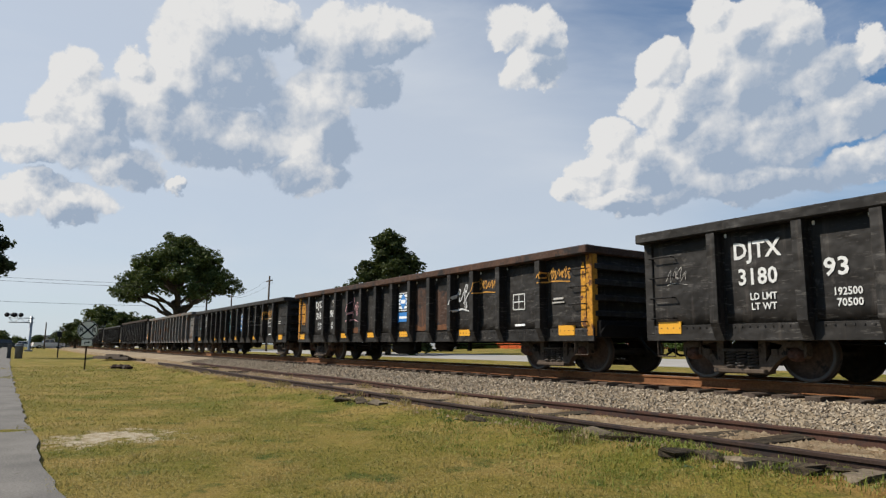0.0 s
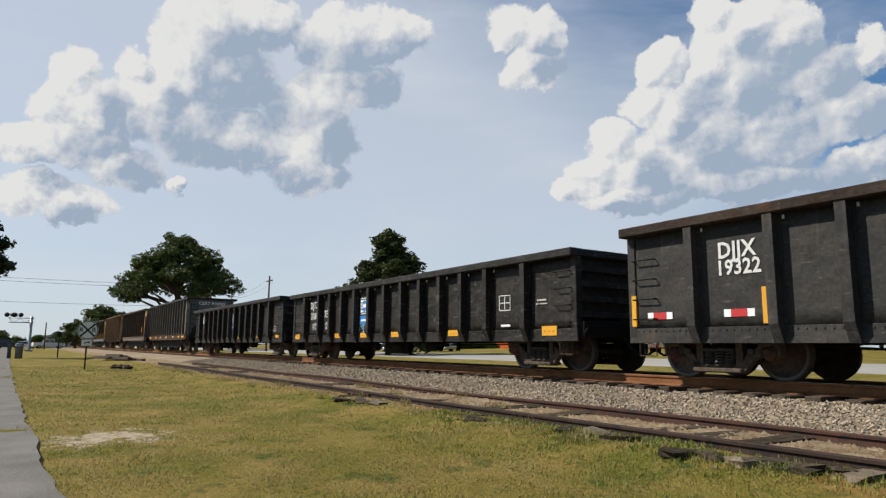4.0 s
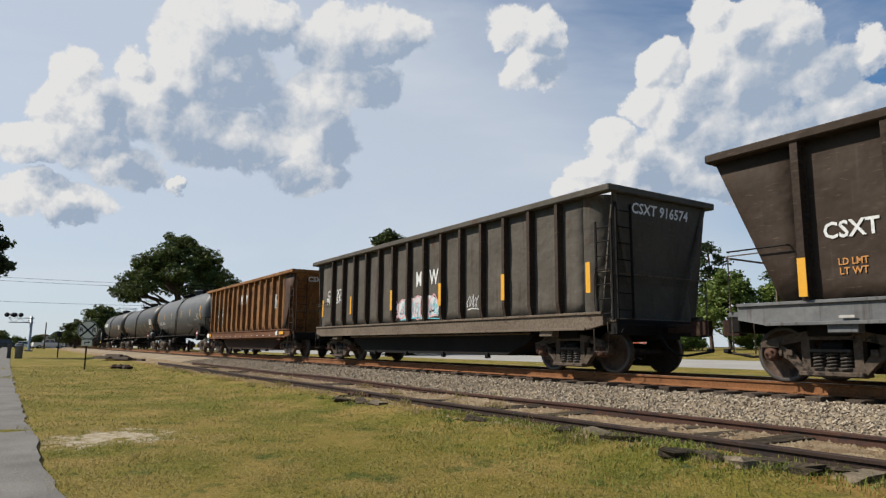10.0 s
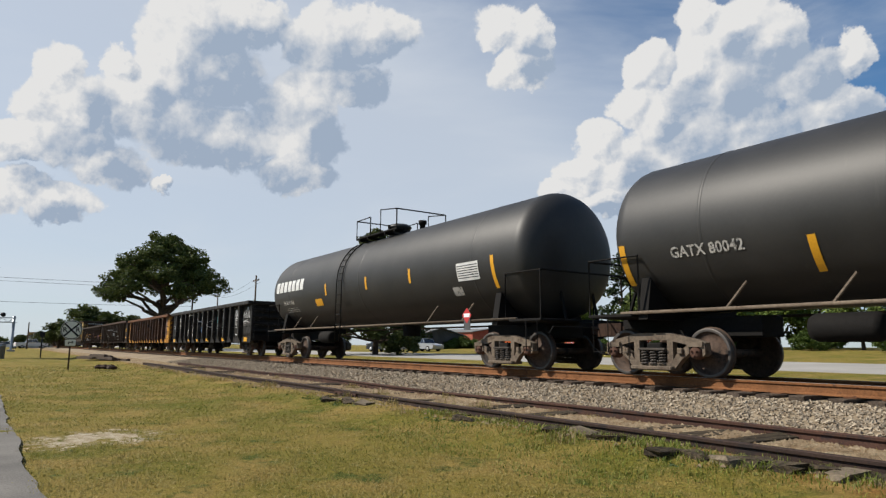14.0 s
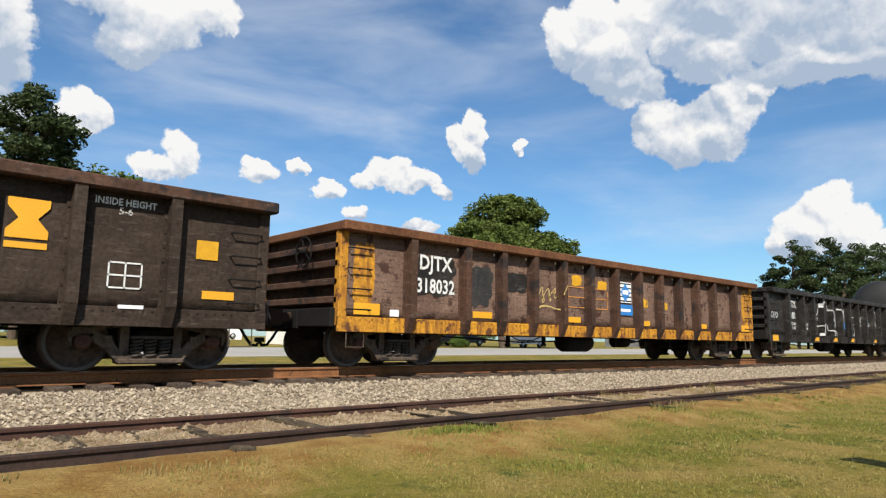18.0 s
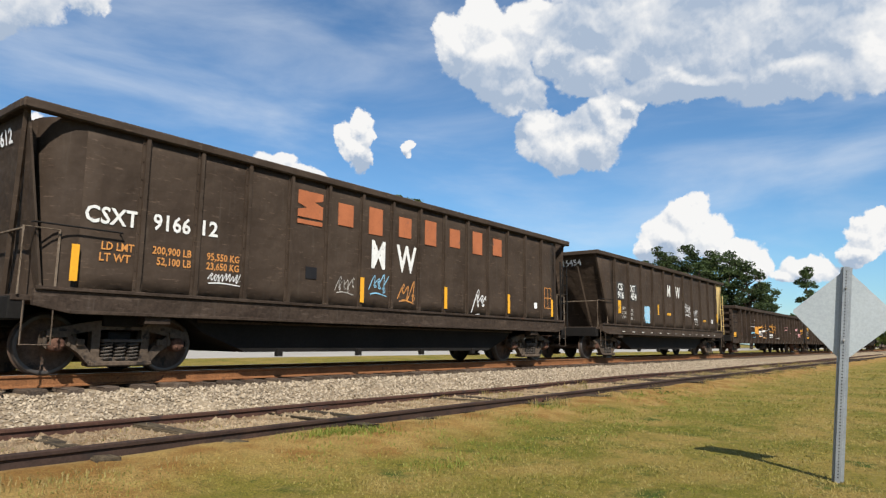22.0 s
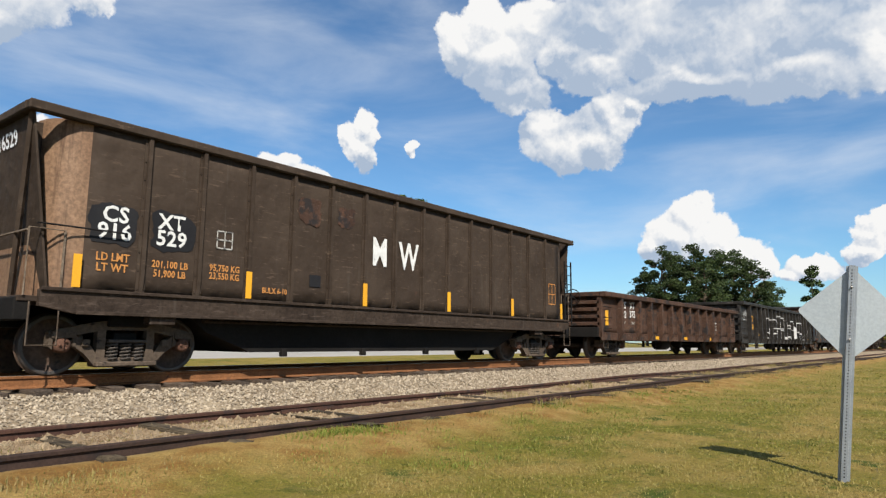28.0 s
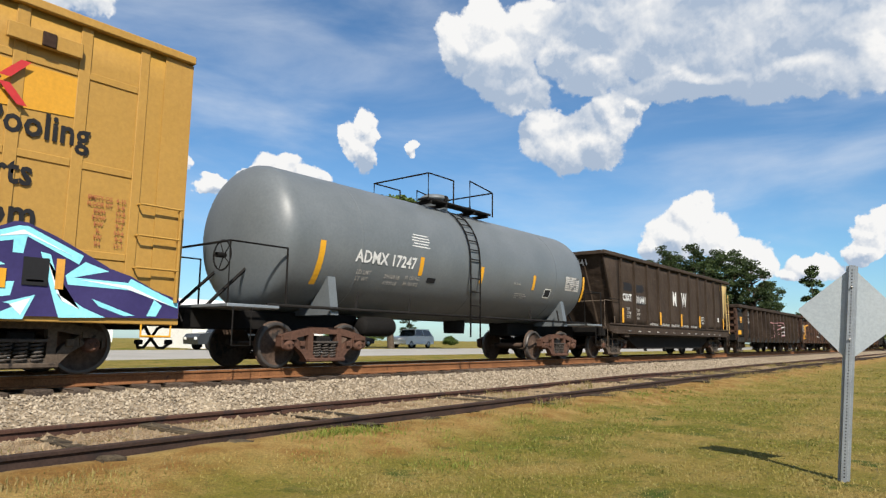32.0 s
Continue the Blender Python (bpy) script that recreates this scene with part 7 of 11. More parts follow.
hopper("brown ballast hopper with a yellow end bay", -163.67, -178.4, "hopper_steel", seed=14, end_text="CSXT 916452", rounded=0, sill="hopper_grey", chord="hopper_steel", front_colour="cream_end", ladder_colour="cream_end", post="brown_steel",
       items=mw(-0.45, 0.8, 2.05, 0.5) + [("T", "CSXT", -5.3, 2.12, 0.24, WP), ("T", "916452", -4.2, 2.14, 0.24, WP), ("T", "LD LMT", -5.3, 1.68, 0.1, OF), ("T", "LT WT", -5.3, 1.55, 0.1, OF), ("P", -3.0, 2.4, 1.0, 1.0, "rust_brown_steel"), ("P", -4.2, 2.7, 1.0, 0.9, "rust_brown_steel"),
                                          ("G", 4.6, 1.65, 0.9, 0.75, "spray_white", 37, "tag", 0.04), ("F", 3.35, 1.55, 0.45, 0.36, WP), ("G", 2.0, 2.1, 0.25, 0.8, "spray_white", 38, "tag", 0.04)] + sill_strips((-6.0, -3.7, -1.26, 1.25, 3.75, 6.15), 1.5, 0.55))
hopper("grey-brown ballast hopper with a graffiti panel", -180.5, -195.5, "hopper_drab", seed=15, end_text="CSXT 916574", rounded=1, spacing=0.897, shift=0.6, deep=0.13, wide=0.09, sill="bogie_dusty", post="hopper_steel",
       items=mw(0.2, 1.0, 2.35, 0.42) + [("T", "CS", -6.1, 2.33, 0.24, WP), ("T", "XT", -5.25, 2.33, 0.24, WP), ("T", "916", -6.1, 2.08, 0.24, WP), ("T", "574", -5.25, 2.08, 0.24, WP), ("P", 0.1, 1.55, 2.6, 0.7, "spray_white"), ("G", -0.1, 1.55, 2.6, 0.7, "spray_pink", 39, "arches", 0.05), ("G", 0.3, 1.5, 2.2, 0.5, "spray_teal", 40, "tag", 0.04),
                                         ("G", 2.9, 1.6, 0.6, 0.4, "spray_white", 41, "tag", 0.03)] + sill_strips((-6.7, -4.3, -1.5, 1.35, 4.1, 6.75), 1.85, 0.6))
c12 = hopper("rusty yellow-brown ballast hopper", -197.7, -212.2, "hopper_rust", seed=16, end_text="CSXT 916417", rounded=0, sill="rust", chord="hopper_rust", front_colour="rust_brown_steel", end_colour="grey_black_steel", post="hopper_rust", ladder_colour="rust_dark", spacing=0.89, shift=0.23, deep=0.13, wide=0.09,
             items=mw(-0.4, 0.6, 2.72, 0.45) + [("P", -4.64, 1.95, 0.72, 1.1, "grey_black_steel"), ("P", -3.77, 1.98, 0.72, 1.1, "grey_black_steel"), ("T", "CS", -4.63, 2.33, 0.2, WP), ("T", "XT", -3.86, 2.38, 0.2, WP), ("T", "916", -4.66, 2.08, 0.2, WP), ("T", "417", -3.83, 2.11, 0.2, WP), ("T", "211200", -4.62, 1.72, 0.1, WF), ("T", "51800", -3.8, 1.72, 0.1, WF), ("R", "stencil", 4.9, 2.4, 0.3, 0.6, "white_faint")])
marks(c12, -1.56, [("R", "reflector", 6.0, 1.02, 0.5, 0.13, YB), ("R", "reflector", -6.2, 1.02, 0.45, 0.13, YB), ("R", "card_holder", 5.4, 1.02, 0.2, 0.16, "white_plate"), ("P", -6.6, 1.0, 0.5, 0.26, "white_plate")])


def tank_strips(xs, a=1.25, h=0.55, w=0.12, slant=0):
    return [("R", "reflector", x, a, w, h, YB) for x in xs]


def barrel_text(x, a, w, n, colour="white_faint", h=0.035, gap=0.036):
    """Rows of fine writing on a barrel, too small to read."""
    return [("R", "stencil", x, a + gap * i, w * (1 if i % 3 else 0.82), h, colour) for i in range(n)]


def placard(car, x, z, y=-1.47):
    p = part("placard", Shape().prism([(x, z - 0.19), (x + 0.19, z), (x, z + 0.19), (x - 0.19, z)], y - 0.012, y - 0.006), M["red_plate"], car, "red diamond hazard placard")
    part("placard_field", Shape().prism([(x - 0.12, z - 0.045), (x + 0.12, z - 0.045), (x + 0.12, z + 0.045), (x - 0.12, z + 0.045)], y - 0.015, y - 0.0125), M["white_plate"], p)
    part("placard_holder", Shape().cbox(x - 0.13, x + 0.13, y - 0.005, y + 0.01, z - 0.35, z + 0.05, 0.004), M["tank_charcoal"], car, "grey placard holder")


t13 = tank_car("charcoal grey tank car with yellow strips", -221.6, 8.65, 6.75, 1.44, 2.58, "tank_charcoal",
               [("T", "GATX", -6.5, 1.92, 0.26, WP), ("T", "36283", -5.25, 1.92, 0.26, WP), ("R", "stencil", -4.35, 1.9, 0.24, 0.26, "tank_black"), ("T", "C", -4.35, 1.9, 0.12, WP), *[("R", "data_line", 6.2, 1.66 + 0.042 * i, 0.7, 0.024, WF) for i in range(7)], ("R", "paint_patch", 3.45, 1.86, 0.78, 0.24, "tank_black"), ("R", "paint_patch", 4.65, 2.08, 1.35, 0.34, "tank_black"),
                ("T", "SR8754", 5.4, 1.9, 0.12, WF), ("R", "stencil", 6.05, 2.2, 0.4, 0.3, "stencil_black"), ("R", "stencil", -5.9, 2.3, 0.8, 0.03, WF), ("R", "stencil", 5.9, 2.36, 0.2, 0.08, "red_plate")]
               + barrel_text(-5.6, 2.1, 1.9, 2, WF, 0.05, 0.075) + barrel_text(3.3, 2.1, 1.0, 3, WF, 0.02, 0.05)
               + [("R", "reflector", x, 1.56, 0.12, 0.43, YB) for x in (-4.73, -2.08, 1.38, 4.1)] + [("R", "reflector", -7.55, 1.57, 0.13, 0.8, YB), ("R", "reflector", 7.0, 1.6, 0.13, 0.8, YB)], barrel=0.3, ladder_at=0.15)
placard(t13, 6.75, 1.22)
marks(t13, -1.5, [("G", -1.4, 2.0, 0.8, 0.4, WF, 141, "tag", 0.012)])
t14 = tank_car("black tank car with white data panels", -240.5, 9.35, 8.0, 1.44, 2.58, "tank_black",
               [("T", "GATX 80042", -6.7, 1.9, 0.2, WF), ("R", "data_panel", 7.3, 1.71, 1.0, 0.44, WP), ("T", "FRA AIP", 7.0, 2.02, 0.13, WP), ("R", "stencil", 6.52, 2.2, 0.33, 0.24, "white_faint"), ("R", "stencil", 7.05, 2.22, 0.36, 0.28, WP), ("R", "stencil", 7.05, 2.22, 0.30, 0.22, "stencil_black"), ("R", "reflector", 5.94, 2.04, 0.14, 0.07, "white_plate"), ("R", "reflector", 6.08, 2.04, 0.14, 0.07, "red_plate"), ("R", "reflector", 0.45, 2.04, 0.1, 0.06, "red_plate")]
               + barrel_text(5.5, 2.12, 0.65, 5, WF, 0.018, 0.036) + barrel_text(5.95, 2.32, 0.6, 2, WF, 0.018, 0.036) + [("R", "data_line", 7.3, 1.6 + 0.04 * i, 0.94, 0.022, "stencil_black") for i in range(6)]
               + [("R", "reflector", x, 1.85, 0.11, 0.43, YB) for x in (-1.35, 2.1, 4.31)] + [("R", "reflector", x, 2.23, 0.11, 0.43, YB) for x in (-2.1, 1.15, 4.3)] + [("R", "reflector", 7.92, 1.96, 0.13, 0.9, YB), ("R", "reflector", -8.4, 2.0, 0.13, 0.8, YB), ("R", "reflector", -5.0, 2.1, 0.12, 0.6, YB)], barrel=0.4)
placard(t14, 7.3, 1.25)
part("air_tank", Shape().lathe([(0, -0.55), (0.17, -0.55), (0.2, -0.45), (0.2, 0.45), (0.17, 0.55), (0, 0.55)], 14, axis="x", centre=(8.3, -1.25, 1.33)), M["tank_charcoal"], t14, "grey air tank on the end platform")
t15 = tank_car("black tank car with white block lettering", -259.6, 8.6, 6.85, 1.5, 2.64, "tank_black",
               [("R", "name_block", -7.3 + 0.42 * k, 1.46, 0.32, 0.42, WP) for k in range(7)] + [("T", "PROX 41368", -6.2, 1.9, 0.16, WF), ("R", "data_panel", 5.9, 1.78, 0.9, 0.45, WP), ("R", "reflector", -3.3, 1.98, 0.6, 0.26, YB), ("R", "stencil", 5.3, 2.1, 0.4, 0.24, WF)] + barrel_text(-6.0, 2.05, 1.2, 3, WF, 0.02, 0.05)
               + [("R", "reflector", x, 1.7, 0.11, 0.4, YB) for x in (-2.56, 0.51, 3.16)] + [("R", "reflector", 6.9, 1.85, 0.12, 0.8, YB)] + [("R", "data_line", 5.9, 1.68 + 0.04 * i, 0.84, 0.022, "stencil_black") for i in range(6)], barrel=0.3, ladder_at=-1.3)
placard(t15, 5.9, 1.25)

gondola("black scrap gondola covered in white graffiti", -270.2, -286.2, "black_steel", seed=21, top=2.50,
        items=scrap_marks("DJTX", "3181", "36", "191500", "71500", -0.6, 0.76) + [("W", "CAPO", -7.5, 1.55, 0.24, "spray_white", -3), ("G", -3.6, 1.55, 0.5, 0.15, "white_faint", 52, "tag", 0.02), ("S", "bell", -3.6, -0.62, 0.68, 2.2, "spray_white", 0.05), ("S", "coil", 0.12, 0.95, 0.98, 2.15, "spray_white", 0.035),
               ("G", 1.5, 1.65, 0.8, 0.45, "spray_white", 55, "tag", 0.03), ("W", "MUL", 1.48, 1.3, 0.26, "white_faint", 5), ("W", "MUL", 2.6, 1.78, 0.36, "spray_teal", 4), ("W", "CREW", 2.62, 1.42, 0.3, "spray_white", 3), ("W", "H2O", 3.64, 1.9, 0.42, "spray_white", 4), ("W", "CREW", 3.64, 1.48, 0.33, "spray_white", 3), ("G", 3.6, 1.2, 0.5, 0.14, "spray_white", 57, "tag", 0.04), ("G", 5.9, 1.95, 0.9, 0.45, "spray_white", 58, "tag", 0.05), ("G", 7.2, 1.9, 0.9, 0.7, "spray_white", 59, "tag", 0.05)])
gondola("rust-brown gondola with flaking yellow sill and ends", -287.5, -303.6, "worn_brown", seed=22, top=2.50, sill="yellow_end", chord="rust", post="rust_brown_steel", ends="rust_brown_steel", corner="yellow_end",
        items=[("T", "DJTX", -5.88, 1.94, 0.29, WP), ("T", "318032", -5.87, 1.50, 0.28, WP), ("L", 0.57, 1.78, "blue_plate"), ("G", -2.5, 1.55, 0.75, 0.6, "cream_end", 61, "tag", 0.05), ("P", -3.6, 1.75, 0.85, 0.45, "black_steel"), ("P", -4.7, 1.6, 0.8, 0.9, "grey_black_steel"),
               ("P", -7.55, 1.6, 0.5, 1.3, "yellow_end"), ("P", 7.55, 1.6, 0.55, 1.35, "yellow_end"), ("P", -5.88, 1.72, 1.1, 0.85, "black_steel"), ("F", -1.0, 1.55, 1.6, 0.5, "orange_faint"), ("P", -1.46, 1.95, 0.42, 0.28, "yellow_worn"), ("P", -0.43, 1.9, 0.42, 0.24, "yellow_worn"), ("P", 1.5, 1.55, 0.35, 0.25, "yellow_worn"), ("P", 2.5, 1.5, 0.35, 0.25, "yellow_worn"),
               ("R", "card_holder", -6.85, 0.97, 0.2, 0.12, "white_plate")] + [("R", "reflector", x, 1.02, 0.55, 0.2 if abs(x) > 7 else 0.13, YB) for x in (-7.45, -4.6, -1.6, 1.45, 4.6, 7.5)])


def line_marks(n1, n2, n3, colour, w1, w2, z=0.0, big=True, strips=1.1):
    """The usual paint of the brown railway-owned gondolas."""
    out = [("T", "CS", -5.9, 2.08 + z, 0.38, colour), ("T", "XT", -4.8, 2.08 + z, 0.36, colour), ("T", n1, -5.88, 1.58 + z, 0.38, colour), ("T", n2, -4.8, 1.58 + z, 0.38, colour), ("T", n3, -3.83, 1.58 + z, 0.38, colour)]
    out += [("T", "LD LMT", -5.88, 1.18, 0.1, colour), ("T", "LT WT", -5.88, 1.05, 0.1, colour), ("T", w1, -4.78, 1.16, 0.1, colour), ("T", w2, -4.78, 1.03, 0.1, colour), ("T", "INSIDE HEIGHT", -7.22, 2.36, 0.1, WP), ("T", "5-6", -7.2, 2.22, 0.1, WP)]
    if big:
        out += [("C", k, x, 1.92, 0.46, 0.5, YB if colour != WP else YW) for k, x in enumerate((3.0, 3.93, 4.83))]
        out += [("T", "INSIDE HEIGHT", 5.95, 2.28, 0.1, WP), ("T", "5-6", 5.95, 2.16, 0.1, WF)]
    out += [("R", "reflector", x, strips, 0.48, 0.12, YB) for x in (-0.95, 1.55, 3.9, 7.3)] + [("R", "reflector", -7.3, strips, 0.62, 0.12, YB), ("R", "reflector", -3.83, strips, 0.4, 0.12, YB), ("F", 6.0, 1.3, 0.44, 0.36, WP), ("R", "card_holder", 6.1, 0.88, 0.32, 0.05, "white_plate"), ("R", "paint_patch", 7.1, 1.75, 0.32, 0.28, "yellow_worn"), ("R", "paint_patch", -7.2, 1.75, 0.32, 0.28, "yellow_worn")]
    return out


gondola("brown gondola with yellow lettering and white bubble graffiti", -304.9, -321.04, "brown_steel", POSTS_14, seed=23, chord="rust_brown_steel", holes=False,
        items=line_marks("48", "56", "64", YW, "1915", "68500") + [("S", "crown", -3.35, -0.1, 0.66, 1.92, "spray_white", 0.05), ("S", "waves", 0.6, 3.75, 0.68, 1.78, "spray_white", 0.05), ("G", -7.5, 1.5, 0.6, 0.4, "white_faint", 64, "tag", 0.02)])
gondola("long dark brown gondola with flaking orange graffiti", -322.3, -341.9, "brown_steel", [0.45, 1.35, 2.25, 3.15, 4.05, 4.95, 5.85, 6.7, 7.65, 8.65], seed=24, chord="brown_steel", holes=False, bogies="bogie_rust", post_w=0.1,
        items=[("T", "CS", -8.18, 1.88, 0.34, YW), ("T", "XT", -7.18, 1.90, 0.32, YW), ("T", "72", -8.1, 1.44, 0.32, YW), ("T", "04", -7.15, 1.46, 0.32, YW), ("T", "42", -6.2, 1.47, 0.32, YW), ("T", "LD LMT", -8.05, 1.14, 0.1, WP), ("T", "LT WT", -8.05, 1.0, 0.1, WP), ("P", -7.13, 1.05, 0.75, 0.4, "stencil_black"), ("T", "147000", -7.13, 1.14, 0.1, WP), ("T", "73000", -7.13, 1.0, 0.1, WP),
               ("R", "reflector", -9.4, 1.06, 0.62, 0.24, YB), ("G", -6.2, 1.8, 0.75, 0.5, "spray_white", 65, "tag", 0.03), ("G", -6.2, 1.0, 0.7, 0.7, "spray_blue", 66, "tag", 0.04), ("P", -5.3, 1.15, 0.75, 0.8, "flaked_paint"), ("P", -5.2, 1.75, 0.6, 0.5, "flaked_orange"), ("P", -4.3, 1.2, 0.8, 1.0, "flaked_orange"), ("P", -3.5, 1.05, 0.75, 0.6, "flaked_paint"), ("P", -3.4, 1.6, 0.7, 0.6, "flaked_orange"), ("P", -2.55, 1.1, 0.7, 0.7, "flaked_paint"), ("P", -2.5, 1.6, 0.6, 0.5, "flaked_orange"), ("G", -4.2, 1.4, 2.6, 0.9, "spray_orange", 67, "tag", 0.05), ("G", -3.2, 1.3, 1.8, 0.8, "spray_white", 167, "tag", 0.045),
               ("G", -1.45, 1.6, 0.6, 0.6, "spray_orange", 68, "tag", 0.04), ("G", -1.4, 0.98, 0.8, 0.5, "spray_white", 69, "tag", 0.05), ("G", -0.4, 1.55, 0.6, 0.6, "spray_orange", 70, "tag", 0.04), ("G", 0.4, 0.9, 0.5, 0.3, WF, 71, "tag", 0.02)]
        + [("R", "reflector", x, 1.12, 0.45, 0.12, YB) for x in (-5.2, -3.4, -0.4, 2.2, 4.9, 8.75)] + [("G", x, 1.4, 0.6, 0.6, "spray_pink" if i % 2 else "spray_orange", 72 + i, "tag", 0.035) for i, x in enumerate((1.8, 2.75, 3.6, 4.5, 5.4, 6.3, 7.2, 8.1))]
        + [("G", 8.7, 1.55, 0.8, 0.45, "spray_orange", 82, "tag", 0.03), ("G", 7.9, 1.35, 0.6, 0.95, "spray_pink", 83, "tag", 0.05), ("F", 7.05, 1.25, 0.5, 0.36, WP)])
hopper("dark brown ballast hopper with a cream end", -343.5, -358.3, "hopper_steel", seed=25, deep=0.07, wide=0.09, end_text="CSXT 916454", front_colour="cream_end", ladder_colour="cream_end",
       items=mw(-0.45, 0.64, 2.66, 0.5) + [("P", -5.4, 2.36, 0.85, 0.7, "grey_black_steel"), ("P", -4.24, 2.36, 0.85, 0.7, "grey_black_steel"), ("T", "CS", -5.4, 2.5, 0.25, WP), ("T", "XT", -4.28, 2.5, 0.25, WP), ("T", "916", -5.37, 2.21, 0.25, WP), ("T", "454", -4.2, 2.22, 0.25, WP), ("R", "reflector", -5.5, 1.8, 0.22, 0.45, "yellow_worn"), ("T", "CAPY", -5.15, 1.76, 0.1, WF), ("T", "LD LMT", -5.1, 1.6, 0.1, WF), ("T", "LT WT", -5.12, 1.45, 0.1, WF),
                                           ("T", "210000", -4.48, 1.72, 0.1, WF), ("T", "210200", -4.48, 1.57, 0.1, WF), ("T", "52800", -4.47, 1.42, 0.1, WF), ("P", -2.9, 1.62, 0.62, 0.75, "spray_blue"), ("G", -2.9, 1.66, 0.6, 0.6, "spray_white", 184, "tag", 0.02), ("R", "reflector", -1.7, 1.86, 0.11, 0.4, "yellow_worn"), ("R", "reflector", -0.5, 1.73, 0.4, 0.1, "yellow_worn"), ("G", 1.85, 2.0, 0.7, 0.5, "spray_white", 84, "tag", 0.045), ("G", 2.95, 1.85, 0.5, 0.5, "spray_white", 85, "tag", 0.045),
                                           ("F", 3.02, 1.52, 0.4, 0.3, WP), ("R", "reflector", 4.25, 1.6, 0.3, 0.1, "yellow_worn"), ("R", "reflector", 5.75, 1.8, 0.13, 0.4, "yellow_worn"), ("R", "card_holder", 5.45, 1.6, 0.12, 0.2, "white_plate")])
hopper("brown ballast hopper with faded orange block lettering", -360.3, -375.4, "hopper_steel", seed=26, end_text="CSXT 916612", rounded=1, spacing=0.905, shift=-0.42, deep=0.06, wide=0.06, sill="brown_steel",
       items=mw(-0.82, 0.06, 2.25, 0.6) + [("T", "CSXT", -6.28, 2.22, 0.25, WP), ("T", "9166", -5.37, 2.24, 0.25, WP), ("T", "12", -4.75, 2.26, 0.25, WP), ("T", "LD LMT", -6.17, 1.80, 0.12, OF), ("T", "LT WT", -6.2, 1.64, 0.12, OF), ("T", "200,900 LB", -5.34, 1.82, 0.12, OF), ("T", "52,100 LB", -5.3, 1.66, 0.12, OF), ("T", "95,550 KG", -4.45, 1.82, 0.12, OF), ("T", "23,650 KG", -4.45, 1.67, 0.12, OF)]
       + [("R", "name_block", x, 2.97, 0.40, 0.56 if i % 2 else 0.44, "orange_lettering") for i, x in enumerate((-1.77, -0.92, 0.0, 0.88, 1.8, 2.74, 3.64))] + [("C", 1, -2.67, 3.02, 0.6, 0.5, "orange_lettering"), ("G", -4.4, 1.5, 0.6, 0.2, "spray_white", 86, "tag", 0.025), ("G", -1.74, 1.6, 0.45, 0.35, WF, 87, "tag", 0.02), ("G", -0.79, 1.68, 0.5, 0.45, "spray_blue", 88, "tag", 0.03), ("G", 0.09, 1.6, 0.5, 0.5, "orange_faint", 89, "tag", 0.04), ("G", 2.83, 1.5, 0.5, 0.75, "spray_white", 90, "tag", 0.05), ("F", 6.3, 1.8, 0.4, 0.6, "orange_faint"), ("R", "card_holder", 5.6, 1.55, 0.14, 0.16, "white_plate"), ("R", "hatch_box", -2.6, 1.75, 0.26, 0.22, "stencil_black")] + sill_strips((-6.5, -1.43, 1.24, 3.86, 6.55), 1.52, 0.5, 0.1))
gondola("brown gondola with bright yellow lettering and graffiti", -377.27, -393.4, "brown_steel", POSTS_14, seed=27, chord="rust_brown_steel", holes=False,
        items=line_marks("48", "63", "77", YB, "194600", "68400") + [("S", "loops", -3.7, 0.1, 0.66, 1.92, "spray_white", 0.035), ("G", -7.05, 1.3, 0.8, 0.8, "spray_teal", 92, "tag", 0.05), ("G", 2.0, 1.4, 0.5, 0.4, "spray_white", 93, "tag", 0.03), ("G", 7.0, 1.3, 0.4, 0.8, "spray_white", 94, "tag", 0.08)])
coal_gondola("grey-brown coal gondola with brown repair panels", -394.64, -408.27, "coal_steel", seed=28, items=[
    ("P", -4.42, 2.4, 0.95, 1.9, "grey_black_steel"), ("P", -3.40, 2.4, 0.9, 1.9, "grey_black_steel"), ("P", -2.42, 2.4, 0.85, 1.9, "grey_black_steel"), ("T", "CS", -4.45, 2.74, 0.38, YB), ("T", "XT", -3.42, 2.76, 0.36, YB), ("T", "99", -4.42, 2.13, 0.40, YB), ("T", "92", -3.39, 2.11, 0.40, YB), ("T", "42", -2.39, 2.11, 0.38, YB),
    ("R", "reflector", -5.73, 1.22, 0.55, 0.2, YB), ("R", "reflector", -4.56, 1.13, 0.45, 0.11, YB), ("R", "reflector", -3.48, 1.10, 0.45, 0.11, YB), ("R", "reflector", -0.38, 1.16, 0.4, 0.11, "yellow_worn"), ("R", "reflector", 2.7, 1.18, 0.4, 0.11, YB), ("R", "reflector", 5.5, 1.2, 0.3, 0.16, YB), ("F", 4.6, 1.48, 0.4, 0.36, "orange_faint"), ("G", -3.37, 1.42, 0.6, 0.4, "spray_teal", 95, "tag", 0.03)]
    + [("P", x, z, w, h, "oxide_red") for x, z, w, h in ((-4.4, 1.42, 1.0, 0.55), (-3.4, 1.42, 0.9, 0.5), (2.55, 1.7, 0.85, 1.1), (3.5, 1.62, 0.85, 0.95), (4.5, 1.75, 0.85, 1.2), (5.5, 1.4, 0.7, 0.6), (-5.25, 1.8, 0.35, 0.7), (-2.4, 1.15, 0.9, 0.18), (0.5, 1.12, 0.9, 0.18))]
    + [("T", ch, x, 3.04, 0.50, WF) for ch, x in zip("COUAWCREEK", (-4.3, -3.45, -2.43, -1.44, -0.52, 0.6, 1.5, 2.49, 3.43, 4.38))])
